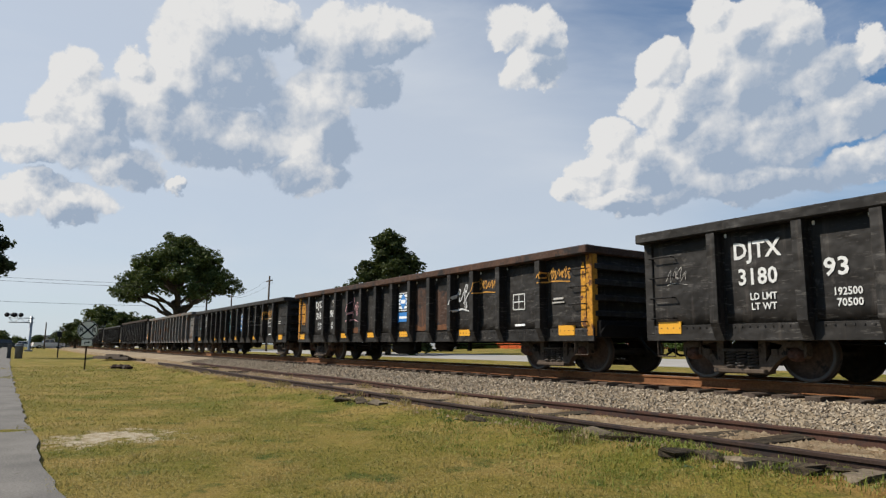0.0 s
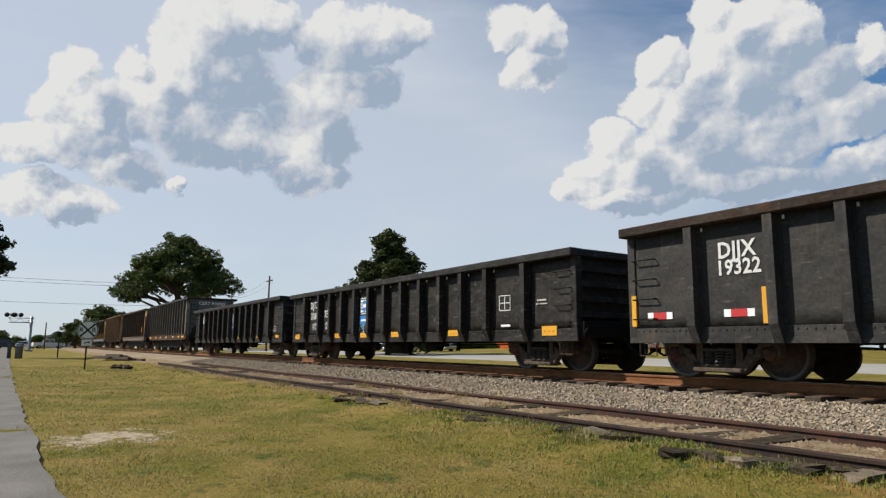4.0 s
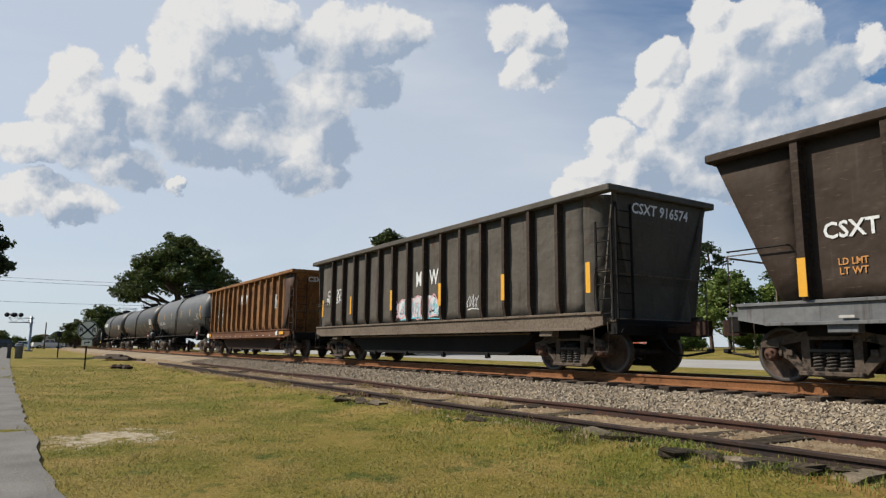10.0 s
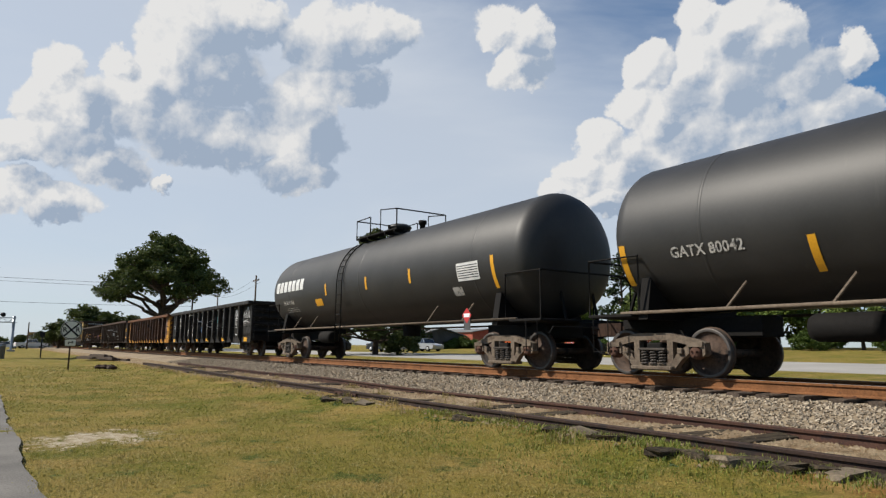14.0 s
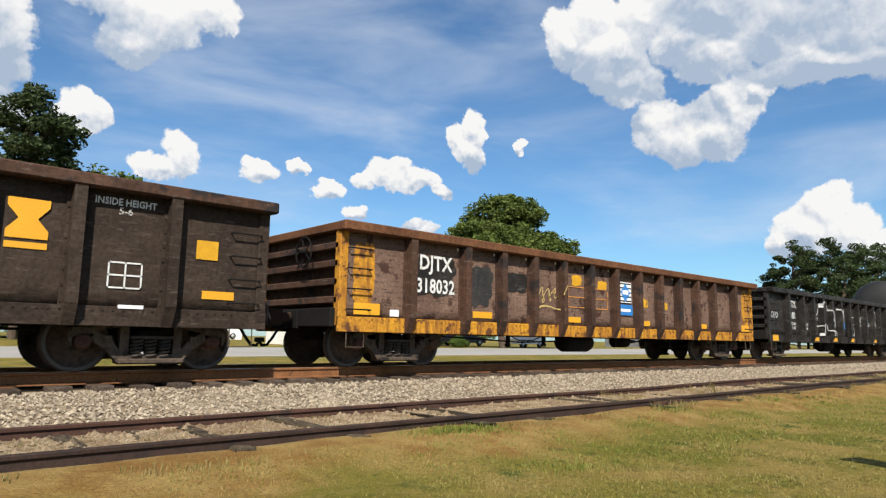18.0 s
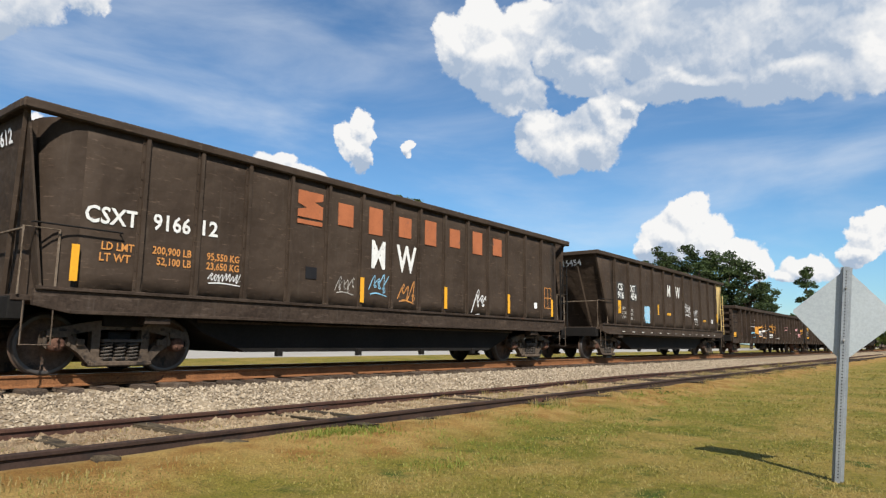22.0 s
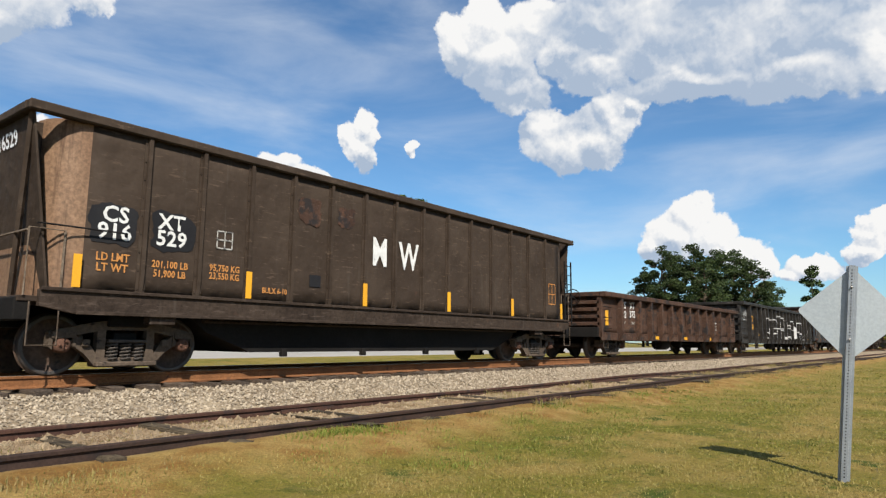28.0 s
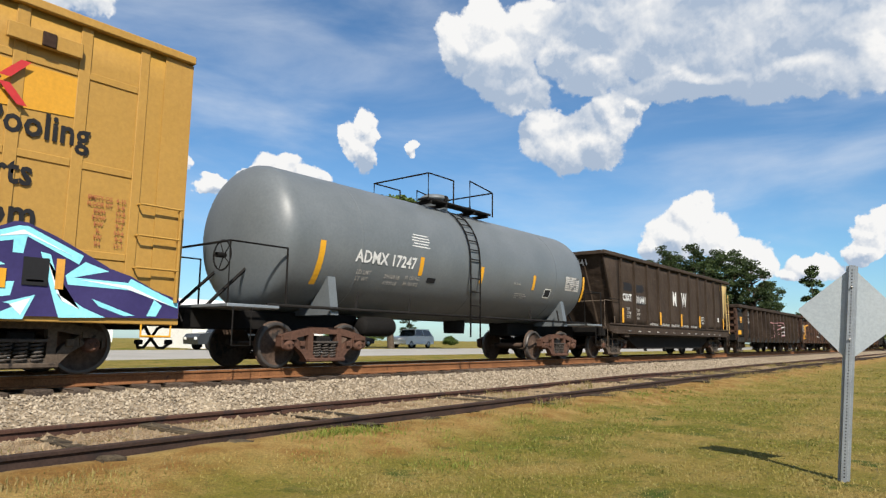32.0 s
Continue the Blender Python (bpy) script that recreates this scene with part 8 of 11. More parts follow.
coal_gondola("grey-brown coal gondola with yellow lettering on dark panels", -409.3, -422.93, "coal_steel", seed=29, items=[
    ("P", -4.4, 1.8, 0.95, 1.4, "black_steel"), ("P", -3.40, 1.8, 0.9, 1.4, "black_steel"), ("P", -2.42, 1.8, 0.85, 1.1, "black_steel"), ("T", "CS", -4.4, 2.14, 0.38, YB), ("T", "XT", -3.4, 2.16, 0.36, YB), ("T", "99", -4.38, 1.66, 0.40, YB), ("T", "92", -3.38, 1.64, 0.40, YB), ("T", "41", -2.4, 1.65, 0.38, YB), ("T", "LD LMT", -4.4, 1.30, 0.09, YB), ("T", "LT WT", -4.4, 1.17, 0.09, YB), ("T", "200000", -3.38, 1.30, 0.09, YB), ("T", "63000", -3.38, 1.17, 0.09, YB),
    ("R", "reflector", -5.8, 1.58, 0.13, 0.75, YB), ("R", "reflector", -2.2, 1.27, 0.13, 0.4, YB), ("R", "reflector", 0.25, 1.3, 0.12, 0.40, YB), ("R", "reflector", 2.5, 1.3, 0.12, 0.4, YB), ("R", "reflector", 6.2, 1.5, 0.12, 0.75, YB), ("G", -6.13, 2.75, 0.6, 0.55, "spray_white", 96, "tag", 0.035), ("G", -5.2, 1.85, 0.25, 1.1, "spray_white", 97, "tag", 0.05), ("G", -1.4, 1.65, 0.5, 0.35, "white_faint", 98, "tag", 0.02), ("G", 3.5, 1.8, 0.6, 1.0, "spray_white", 99, "tag", 0.06),
    ("G", 4.45, 1.6, 0.5, 0.8, "spray_white", 100, "tag", 0.03), ("G", 0.5, 1.9, 2.0, 0.4, "orange_lettering", 101, "tag", 0.04)] + [("T", ch, x, 2.94, 0.50, WF) for ch, x in zip("SOUAWCREEK", (-4.3, -3.47, -2.5, -1.5, -0.59, 0.51, 1.43, 2.44, 3.4, 4.24))])
gondola("long glossy black gondola with white bubble graffiti", -424.3, -444.4, "black_steel", [0.5, 1.5, 2.5, 3.5, 4.55, 5.2, 6.15, 7.2, 8.6], seed=30, top=2.78, belly=0.55, holes=False,
        items=[("C", 0, 5.69, 2.03, 0.55, 0.55, YB), ("C", 1, 6.67, 2.04, 0.55, 0.55, YB), ("C", 2, 7.72, 2.04, 0.58, 0.55, YB), ("S", "bows", 0.55, 3.3, 0.62, 2.2, "spray_white", 0.06), ("S", "domes", 2.15, 5.1, 0.6, 2.15, "spray_white", 0.065), ("S", "loops", -2.9, 0.4, 0.66, 2.3, "spray_white", 0.055), ("G", -3.6, 1.4, 2.4, 1.5, "spray_white", 105, "arches", 0.06), ("G", 5.78, 0.85, 0.6, 0.16, "spray_white", 106, "tag", 0.025), ("F", 8.2, 1.43, 0.5, 0.4, WP),
               ("G", 8.0, 2.0, 0.6, 0.4, WF, 107, "tag", 0.02), ("G", 9.1, 1.9, 0.4, 0.5, WF, 108, "tag", 0.02), ("T", "IL 65-0", 9.05, 1.6, 0.08, YW), ("T", "IW 9-0", 9.05, 1.5, 0.08, YW), ("T", "CU FT 3384", 9.05, 1.38, 0.08, YW), ("T", "2 INCH TREAD COND. SHOES", 9.3, 0.82, 0.06, YW), ("R", "paint_patch", 9.18, 1.14, 0.4, 0.2, "yellow_worn"), ("T", "RELEASE ROD", 4.3, 0.72, 0.09, YW), ("T", "LIFT AND", 8.5, 0.92, 0.06, YW), ("T", "JACK HERE", 8.5, 0.84, 0.06, YW), ("R", "card_holder", 7.3, 0.95, 0.3, 0.1, "white_plate")]
        + [("R", "reflector", x, 1.06, 0.5, 0.13, "yellow_worn") for x in (-6.5, -4.0, -1.26, 1.62, 3.65, 6.68)] + [("T", "CS", -7.7, 1.9, 0.3, YB), ("T", "XT", -6.7, 1.9, 0.3, YB), ("T", "48", -7.7, 1.45, 0.3, YB), ("T", "76", -6.7, 1.45, 0.3, YB), ("T", "75", -5.7, 1.45, 0.3, YB), ("G", -9.2, 2.1, 0.7, 0.6, "spray_white", 109, "tag", 0.04)])
gondola("low rust-brown gondola with white stencilled numbers", -445.7, -461.5, "rust_brown_steel", [0.55, 1.65, 2.75, 3.85, 4.95, 6.55], seed=31, top=2.2, belly=0.6, chord="rust_brown_steel", holes=False,
        items=[("T", "CS", -6.05, 1.82, 0.25, WP), ("T", "XT", -5.3, 1.83, 0.25, WP), ("T", "482", -6.1, 1.50, 0.25, WP), ("T", "375", -5.3, 1.52, 0.25, WP), ("T", "LD LMT", -6.1, 1.22, 0.09, WF), ("T", "165600", -5.3, 1.22, 0.09, WF), ("R", "reflector", -7.45, 1.35, 0.22, 0.5, YB), ("F", 4.72, 1.32, 0.4, 0.34, WP)] + [("R", "reflector", x, 0.72, 0.42, 0.12, YB) for x in (-2.94, 0.34, 3.84)])
c27 = hopper("dark brown ballast hopper with sunlight painted on its bent corner", -463.5, -478.6, "hopper_steel", seed=32, end_text="CSXT 916529", rounded=2, spacing=0.905, shift=-0.45, deep=0.06, wide=0.06, sill="brown_steel",
       items=mw(-0.9, 0.0, 2.3, 0.6) + [("P", -6.32, 2.13, 0.78, 0.66, "stencil_black"), ("P", -5.42, 2.13, 0.78, 0.66, "stencil_black"), ("T", "CS", -6.3, 2.26, 0.24, WP), ("T", "XT", -5.45, 2.26, 0.24, WP), ("T", "916", -6.3, 2.01, 0.24, WP), ("T", "529", -5.44, 2.01, 0.24, WP), ("T", "LD LMT", -6.3, 1.65, 0.12, OF), ("T", "LT WT", -6.3, 1.5, 0.12, OF), ("T", "201,100 LB", -5.44, 1.62, 0.11, OF), ("T", "51,900 LB", -5.44, 1.48, 0.11, OF), ("T", "95,750 KG", -4.5, 1.65, 0.11, OF), ("T", "23,550 KG", -4.5, 1.52, 0.11, OF),
                                        ("F", -4.53, 2.12, 0.3, 0.3, WF), ("P", -2.76, 2.88, 0.6, 0.6, "rust_brown_steel"), ("P", -1.86, 2.9, 0.5, 0.45, "rust_brown_steel"), ("R", "hatch_box", -2.6, 1.6, 0.26, 0.22, "stencil_black"), ("F", 6.3, 1.9, 0.4, 0.6, "orange_faint"), ("T", "BULX 6-10", -3.5, 1.35, 0.1, OF)] + sill_strips((-6.7, -3.94, -1.18, 1.56, 4.27, 6.85), 1.42, 0.45, 0.11))
gondola("rusty brown gondola with flaking white paint", -480.5, -496.7, "rust_brown_steel", POSTS_14, seed=33, chord="rust_brown_steel", holes=False, bogies="bogie_rust",
        items=line_marks("48", "48", "52", WF, "1940", "68400", 0.0, True, 0.97) + [("P", 5.95, 1.6, 0.8, 1.4, "flaked_paint"), ("P", 7.2, 1.8, 0.8, 0.9, "flaked_paint"), ("P", 6.9, 1.1, 0.9, 0.6, "flaked_paint"), ("P", -6.9, 1.6, 0.9, 0.8, "flaked_orange"), ("P", -5.8, 1.3, 0.8, 0.7, "rust"), ("P", -3.8, 1.3, 0.8, 0.8, "rust"), ("G", -7.55, 1.72, 0.6, 0.5, "spray_white", 110, "tag", 0.05), ("G", -7.5, 1.1, 0.6, 0.35, "spray_orange", 111, "tag", 0.07), ("G", -6.95, 1.6, 0.4, 0.8, "spray_orange", 112, "tag", 0.05), ("G", -3.88, 1.45, 0.6, 0.6, "spray_orange", 113, "tag", 0.05),
               ("G", -2.7, 1.45, 0.8, 0.7, "spray_white", 114, "tag", 0.06), ("G", -1.1, 1.5, 0.4, 0.5, "spray_white", 115, "tag", 0.04), ("G", 0.0, 1.5, 0.6, 0.8, "spray_white", 116, "tag", 0.04)])
gondola("dark gondola with white numbers and pale graffiti loops", -497.95, -514.0, "black_steel", POSTS_14, seed=34, chord="brown_steel", holes=False, post="brown_steel", ends="rust_brown_steel",
        items=[("P", -5.88, 1.75, 1.1, 1.2, "stencil_black"), ("T", "CSXT", -5.88, 2.18, 0.26, WP), ("T", "4863", -5.87, 1.76, 0.28, WP), ("T", "60", -4.79, 1.74, 0.27, WP), ("T", "LD LMT", -5.85, 1.2, 0.1, OF), ("T", "LT WT", -5.85, 1.06, 0.1, OF), ("T", "INSIDE HEIGHT", -7.22, 2.38, 0.1, WP), ("T", "5-6", -7.2, 2.25, 0.1, WF), ("R", "reflector", -7.5, 1.12, 0.55, 0.22, YB), ("R", "paint_patch", -7.17, 1.8, 0.32, 0.3, "spray_orange"), ("G", -3.81, 1.14, 0.4, 0.45, "spray_white", 117, "tag", 0.06),
               ("G", 0.6, 1.4, 3.6, 1.2, "spray_pink", 118, "arches", 0.04), ("G", 2.5, 1.4, 0.6, 0.7, "spray_white", 119, "tag", 0.04), ("F", 6.0, 1.3, 0.4, 0.36, WP), ("R", "paint_patch", 7.1, 1.75, 0.3, 0.26, "red_plate")] + [("C", k, x, 1.88, 0.46, 0.5, YW) for k, x in enumerate((3.03, 3.92, 4.93))] + [("R", "reflector", x, 1.14, 0.45, 0.12, YB) for x in (-4.78, -2.85, -1.04, 1.1, 3.9, 7.35)])
hopper("dark brown ballast hopper with patched out lettering", -515.4, -530.1, "hopper_steel", seed=35, deep=0.07, wide=0.09, end_text="CSXT 916441", front_colour="cream_end", ladder_colour="cream_end",
       items=mw(-0.49, 0.66, 2.31, 0.6) + [("P", -5.27, 2.5, 0.8, 0.34, "stencil_black"), ("P", -4.27, 2.5, 0.95, 0.34, "stencil_black"), ("T", "CSXT", -5.36, 2.11, 0.26, WP), ("T", "916441", -4.1, 2.08, 0.27, WP), ("P", -4.24, 2.08, 1.1, 0.38, "stencil_black"), ("T", "CAPY", -5.3, 1.72, 0.1, WF), ("T", "LD LMT", -5.2, 1.58, 0.1, WF), ("T", "LT WT", -5.25, 1.44, 0.1, WF), ("T", "210000", -4.42, 1.70, 0.1, WF), ("T", "210000", -4.42, 1.56, 0.1, WF), ("T", "53000", -4.42, 1.42, 0.1, WF),
                                           ("F", 3.1, 1.55, 0.36, 0.3, WP), ("R", "card_holder", 5.5, 1.65, 0.12, 0.2, "white_plate"), ("G", -0.5, 1.22, 5.5, 0.14, WF, 120, "scribble", 0.04)] + sill_strips((-5.9, -2.3, 0.14, 2.57, 5.75), 1.47, 0.5, 0.13))
t31 = tank_car("grey tank car with white lettering and yellow strips", -537.2, 7.15, 4.65, 1.45, 2.5, "tank_grey",
               [("T", "ADMX 17247", -3.25, 1.78, 0.26, WP), ("T", "LD LMT", -3.85, 2.0, 0.1, WF), ("T", "LT WT", -3.85, 2.1, 0.1, WF), ("T", "201000 LB", -3.0, 2.02, 0.09, WF), ("T", "91 150 KG", -2.35, 2.0, 0.09, WF), ("T", "61800 LB", -3.0, 2.12, 0.09, WF), ("T", "28 100 KG", -2.35, 2.1, 0.09, WF),
                ("R", "data_panel", 5.0, 1.72, 0.85, 0.42, WF), ("R", "stencil", 3.6, 1.98, 0.36, 0.28, WP), ("R", "stencil", 3.6, 1.98, 0.30, 0.22, "stencil_black"), ("R", "stencil", -1.7, 2.0, 0.3, 0.12, "stencil_black"), ("T", "01-25-06", 1.9, 1.86, 0.07, WF)]
               + barrel_text(-2.2, 1.32, 0.6, 5, WP, 0.022, 0.045) + barrel_text(2.2, 2.05, 0.7, 3, WF, 0.018, 0.04) + [("R", "data_line", 5.0, 1.62 + 0.04 * i, 0.8, 0.02, "tank_grey") for i in range(6)]
               + tank_strips((-5.05,), 1.95, 0.9, 0.14) + tank_strips((-2.14, 0.2, 2.75), 1.8, 0.42, 0.13) + tank_strips((5.75,), 1.8, 0.8, 0.12), "bogie_rust", ladder_at=-0.2)


def box_car(label, front, rear):
    """A tall yellow box car: broad framed panels, a door, sprayed graffiti along its foot."""
    car, h = new_car("box_car", label, front, rear, "box car")
    top, z0 = 4.98, 0.98
    yel = M["boxcar_yellow"]
    for y in (-1.47, 1.47):
        s = -1 if y < 0 else 1
        part("side_sheet", side_sheet(-h, h, z0, top - 0.12, y, 0.006, 40, 40, 8), yel, car)
        part("top_chord", Shape().cbox(-h, h, y - 0.05 + s * 0.045, y + 0.05 + s * 0.045, top - 0.13, top, 0.015), yel, car)
        part("side_sill", Shape().cbox(-h, h, y - 0.05, y + 0.05, 0.72, z0 + 0.06, 0.01), yel, car)
        x = -h + 0.06
        for k, (a, b) in enumerate([(-0.78, 0.14), (-1.62, 0.16), (-2.42, 0.16)] + [(-2.42 - 0.95 * i, 0.15) for i in range(1, 16)]):
            part("side_post", Shape().cbox(h + a - b / 2, h + a + b / 2, y - 0.022, y + 0.022, z0, top - 0.13, 0.008), yel, car)
            if k < 17:
                nxt = h + (-1.62, -2.42, -3.37)[k] if k < 3 else h + a - 0.95
                for z in ((4.17, 2.88, 1.66) if k != 1 else (4.17, 2.88)):
                    part("belt_rail", Shape().cbox(nxt + 0.07, h + a - b / 2, y - 0.018, y + 0.018, z - 0.055, z + 0.055, 0.01), yel, car)
        part("corner_sheet", Shape().cbox(h - 0.46, h, y - 0.01 + s * 0.012, y + 0.005 + s * 0.012, z0, top - 0.14, 0.002), yel, car)
    part("hinge_bar", Shape().cbox(h - 2.62, h - 1.70, -1.60, -1.54, 4.33, 4.55, 0.012), yel, car, "heavy bar with a black lock")
    part("lock", Shape().cbox(h - 2.22, h - 2.05, -1.63, -1.595, 4.34, 4.54, 0.01), M["rust_dark"], car, "rusty lock plate")
    door = part("sliding_door", Shape().cbox(-2.7, 0.7, -1.60, -1.50, z0 + 0.05, top - 0.2, 0.015), yel, car, "ribbed sliding door")
    for k in range(6):
        z = z0 + 0.35 + k * 0.62
        part("door_rib", Shape().cbox(-2.65, 0.65, -1.64, -1.595, z, z + 0.1, 0.01), yel, door)
    for s in (-1, 1):
        part("end_sheet", Shape().cbox(s * (h - 0.03) - 0.03, s * (h - 0.03) + 0.03, -1.46, 1.46, z0, top - 0.1, 0.01), yel, car)
        for k in range(9):
            z = 1.3 + 0.38 * k
            part("end_rib", Shape().cbox(s * h - 0.06, s * h + 0.05, -1.3, 1.3, z, z + 0.16, 0.03), yel, car)
        part("end_sill", Shape().cbox(s * (h - 0.1) - 0.14, s * (h - 0.1) + 0.14, -1.4, 1.4, 0.72, 1.05, 0.015), M["underframe"], car)
        for z in (1.53, 2.0, 2.46):
            grab(car, [(s * (h - 0.74), -1.5, z), (s * (h - 0.74), -1.60, z), (s * (h - 0.10), -1.60, z), (s * (h - 0.10), -1.5, z)], "boxcar_yellow", "grab_iron", 0.018)
        part("ladder_stile", Shape().cbox(s * (h - 0.11) - 0.02, s * (h - 0.11) + 0.02, -1.61, -1.55, 1.05, 2.48, 0.006), yel, car)
        grab(car, [(s * (h - 0.56), -1.5, 0.85), (s * (h - 0.56), -1.5, 0.55), (s * (h - 0.11), -1.5, 0.55), (s * (h - 0.11), -1.5, 0.85)], "yellow_paint", "step", 0.02)
        coupling(car, h, s, 0.65)
        bogie(car, s * (h - 1.95), "bogie_dark")
    part("roof", Shape().prism([(-1.5, top - 0.12), (1.5, top - 0.12), (1.5, top - 0.06), (0, top + 0.06), (-1.5, top - 0.06)], -h, h, "x"), M["galvanised"], car)
    part("centre_sill", Shape().cbox(-h, h, -0.3, 0.3, 0.68, 1.0, 0.02), M["underframe"], car)
    part("floor", Shape().box(-h + 0.1, h - 0.1, -1.42, 1.42, 0.95, 1.04), M["underframe"], car)
    under_gear(car, h, 0.78)
    black = "stencil_black"
    marks(car, -1.490, [("T", "Pooling", h - 2.12, 3.28, 0.37, black), ("T", "Experts", h - 2.8, 2.62, 0.37, black), ("T", ".com", h - 2.5, 2.08, 0.37, black)]
          + [("T", a, h - 1.27, 2.46 - 0.092 * i, 0.062, "orange_lettering") for i, a in enumerate(("EMPTY CG", "FLOOR HT", "EXH", "EXW", "EW", "IL", "IW", "IH"))]
          + [("T", a, h - 0.98, 2.46 - 0.092 * i, 0.062, "orange_lettering") for i, a in enumerate(("4-10", "3-8", "17-0", "10-8", "9-7", "50-6", "9-6", "12-1"))])
    # the sprayed piece: a dark field with a jagged top, pale blades across it
    face = -1.556

    def spray(name, pts, colour, lift, label):
        part(name, Shape().prism([(h + a, b) for a, b in pts], face - lift, face - lift + 0.002), M[colour], car, label)

    spray("graffiti_field", [(-6.2, 0.72), (-0.03, 0.82), (-0.03, 1.1), (-0.42, 1.22), (-0.79, 1.40), (-1.08, 1.48), (-1.43, 1.66), (-1.8, 1.84), (-2.16, 1.98), (-2.3, 1.98), (-2.6, 1.82), (-3.0, 1.6), (-3.5, 1.86), (-4.1, 1.95), (-4.6, 1.6), (-5.2, 1.8), (-5.9, 1.5)], "spray_navy", 0.0, "dark blue sprayed field")
    for pts in ([(-2.62, 1.78), (-2.25, 1.93), (-2.14, 1.93), (-1.45, 1.62), (-1.5, 1.5), (-2.15, 1.80), (-2.18, 1.58), (-2.3, 1.58), (-2.3, 1.74), (-2.62, 1.66)],
                [(-1.42, 1.54), (-1.1, 1.44), (-1.55, 1.32), (-0.82, 1.30), (-0.78, 1.36), (-0.05, 1.05), (-0.05, 0.97), (-0.8, 1.2), (-1.62, 1.22), (-1.66, 1.34)],
                [(-1.98, 1.62), (-1.86, 1.6), (-1.7, 1.12), (-1.4, 0.92), (-1.1, 0.80), (-1.7, 0.78), (-1.78, 1.0)],
                [(-1.3, 1.05), (-0.7, 0.84), (-0.85, 0.83), (-1.2, 0.95)], [(-0.42, 1.08), (-0.3, 1.0), (-0.38, 0.84), (-0.52, 0.84)],
                [(-2.35, 0.95), (-2.0, 1.06), (-2.12, 0.75), (-2.55, 0.74), (-2.2, 0.92)], [(-2.55, 1.5), (-2.36, 1.42), (-2.6, 1.38)], [(-2.42, 1.2), (-2.25, 1.22), (-2.28, 1.04), (-2.5, 1.0)],
                [(-3.6, 1.7), (-3.2, 1.5), (-2.8, 0.8), (-3.1, 0.8), (-3.5, 1.3), (-4.3, 1.2)], [(-4.6, 1.5), (-4.2, 1.7), (-4.4, 0.8), (-4.8, 0.8)], [(-5.6, 1.5), (-5.1, 1.65), (-5.3, 0.85), (-5.5, 0.85)]):
        spray("graffiti_blade", pts, "spray_cyan", 0.004, "pale cyan sprayed blade")
    for pts in ([(-2.5, 1.76), (-2.2, 1.88), (-1.55, 1.59), (-2.15, 1.83)], [(-1.5, 1.30), (-0.8, 1.26), (-0.15, 1.0), (-0.85, 1.22)], [(-1.9, 1.55), (-1.75, 1.1), (-1.45, 0.9), (-1.68, 1.0)], [(-2.28, 0.93), (-2.05, 1.02), (-2.15, 0.8)]):
        spray("graffiti_edge", pts, "white_plate", 0.008, "white sprayed highlight")
    marks(car, -1.564, [("R", "reflector", h - 1.73, 1.35, 0.1, 0.4, "spray_orange"), ("R", "card_board", h - 2.02, 1.36, 0.3, 0.36, black), ("R", "plate", h - 2.55, 1.25, 0.4, 0.24, YB), ("R", "stencil", h - 2.02, 1.44, 0.2, 0.03, WP), ("R", "stencil", h - 2.02, 1.24, 0.2, 0.03, WP)])
    patch = part("paint_patch", Shape().prism([(h - 3.2, 3.42), (h - 1.70, 3.52), (h - 1.70, 4.08), (h - 3.2, 4.08)], -1.482, -1.478), M["yellow_deep"], car, "deeper yellow repainted panel")
    em = Shape()
    for s in (-1, 1):
        em.prism([(h - 2.66, 3.78 + s * 0.04), (h - 2.42, 3.78 + s * 0.30), (h - 2.30, 3.78 + s * 0.30), (h - 2.52, 3.78 + s * 0.04)], -1.556, -1.552)
    part("emblem", em, M["red_plate"], car, "red crossed emblem strokes")
    for c, a, b in (("red_plate", -3.05, 0.26), ("stencil_black", -2.92, 0.30)):
        part("emblem_bracket", Shape().prism([(h + a, 3.78 + b), (h + a + 0.07, 3.78 + b), (h + a + 0.3, 3.78), (h + a + 0.07, 3.78 - b), (h + a, 3.78 - b), (h + a + 0.22, 3.78)], -1.558, -1.554), M[c], car, "chevron of the emblem")
    return car


box_car("tall yellow box car with blue graffiti along its foot", -545.12, -562.6)

# ---- trees and shrubs ----


def leaf_material(name, dark, light):
    m = bpy.data.materials.new(name)
    m.use_nodes = True
    t = m.node_tree
    L, N = t.links.new, t.nodes
    ge, ra, oi = N.new("ShaderNodeNewGeometry"), N.new("ShaderNodeValToRGB"), N.new("ShaderNodeObjectInfo")
    ra.color_ramp.elements[0].color, ra.color_ramp.elements[1].color = rgb(dark), rgb(light)
    L(ge.outputs["Random Per Island"], ra.inputs[0])
    hs = N.new("ShaderNodeHueSaturation")
    v = N.new("ShaderNodeMapRange")
    v.inputs[3].default_value, v.inputs[4].default_value = 0.75, 1.25
    L(oi.outputs["Random"], v.inputs[0])
    L(v.outputs[0], hs.inputs["Value"])
    L(ra.outputs[0], hs.inputs["Color"])
    bs = N["Principled BSDF"]
    bs.inputs["Roughness"].default_value, bs.inputs["Specular IOR Level"].default_value = 0.6, 0.25
    L(hs.outputs[0], bs.inputs["Base Color"])
    tr, mx = N.new("ShaderNodeBsdfTranslucent"), N.new("ShaderNodeMixShader")
    L(hs.outputs[0], tr.inputs["Color"])
    mx.inputs[0].default_value = 0.22
    L(bs.outputs[0], mx.inputs[1])
    L(tr.outputs[0], mx.inputs[2])
    L(mx.outputs[0], N["Material Output"].inputs["Surface"])
    return m


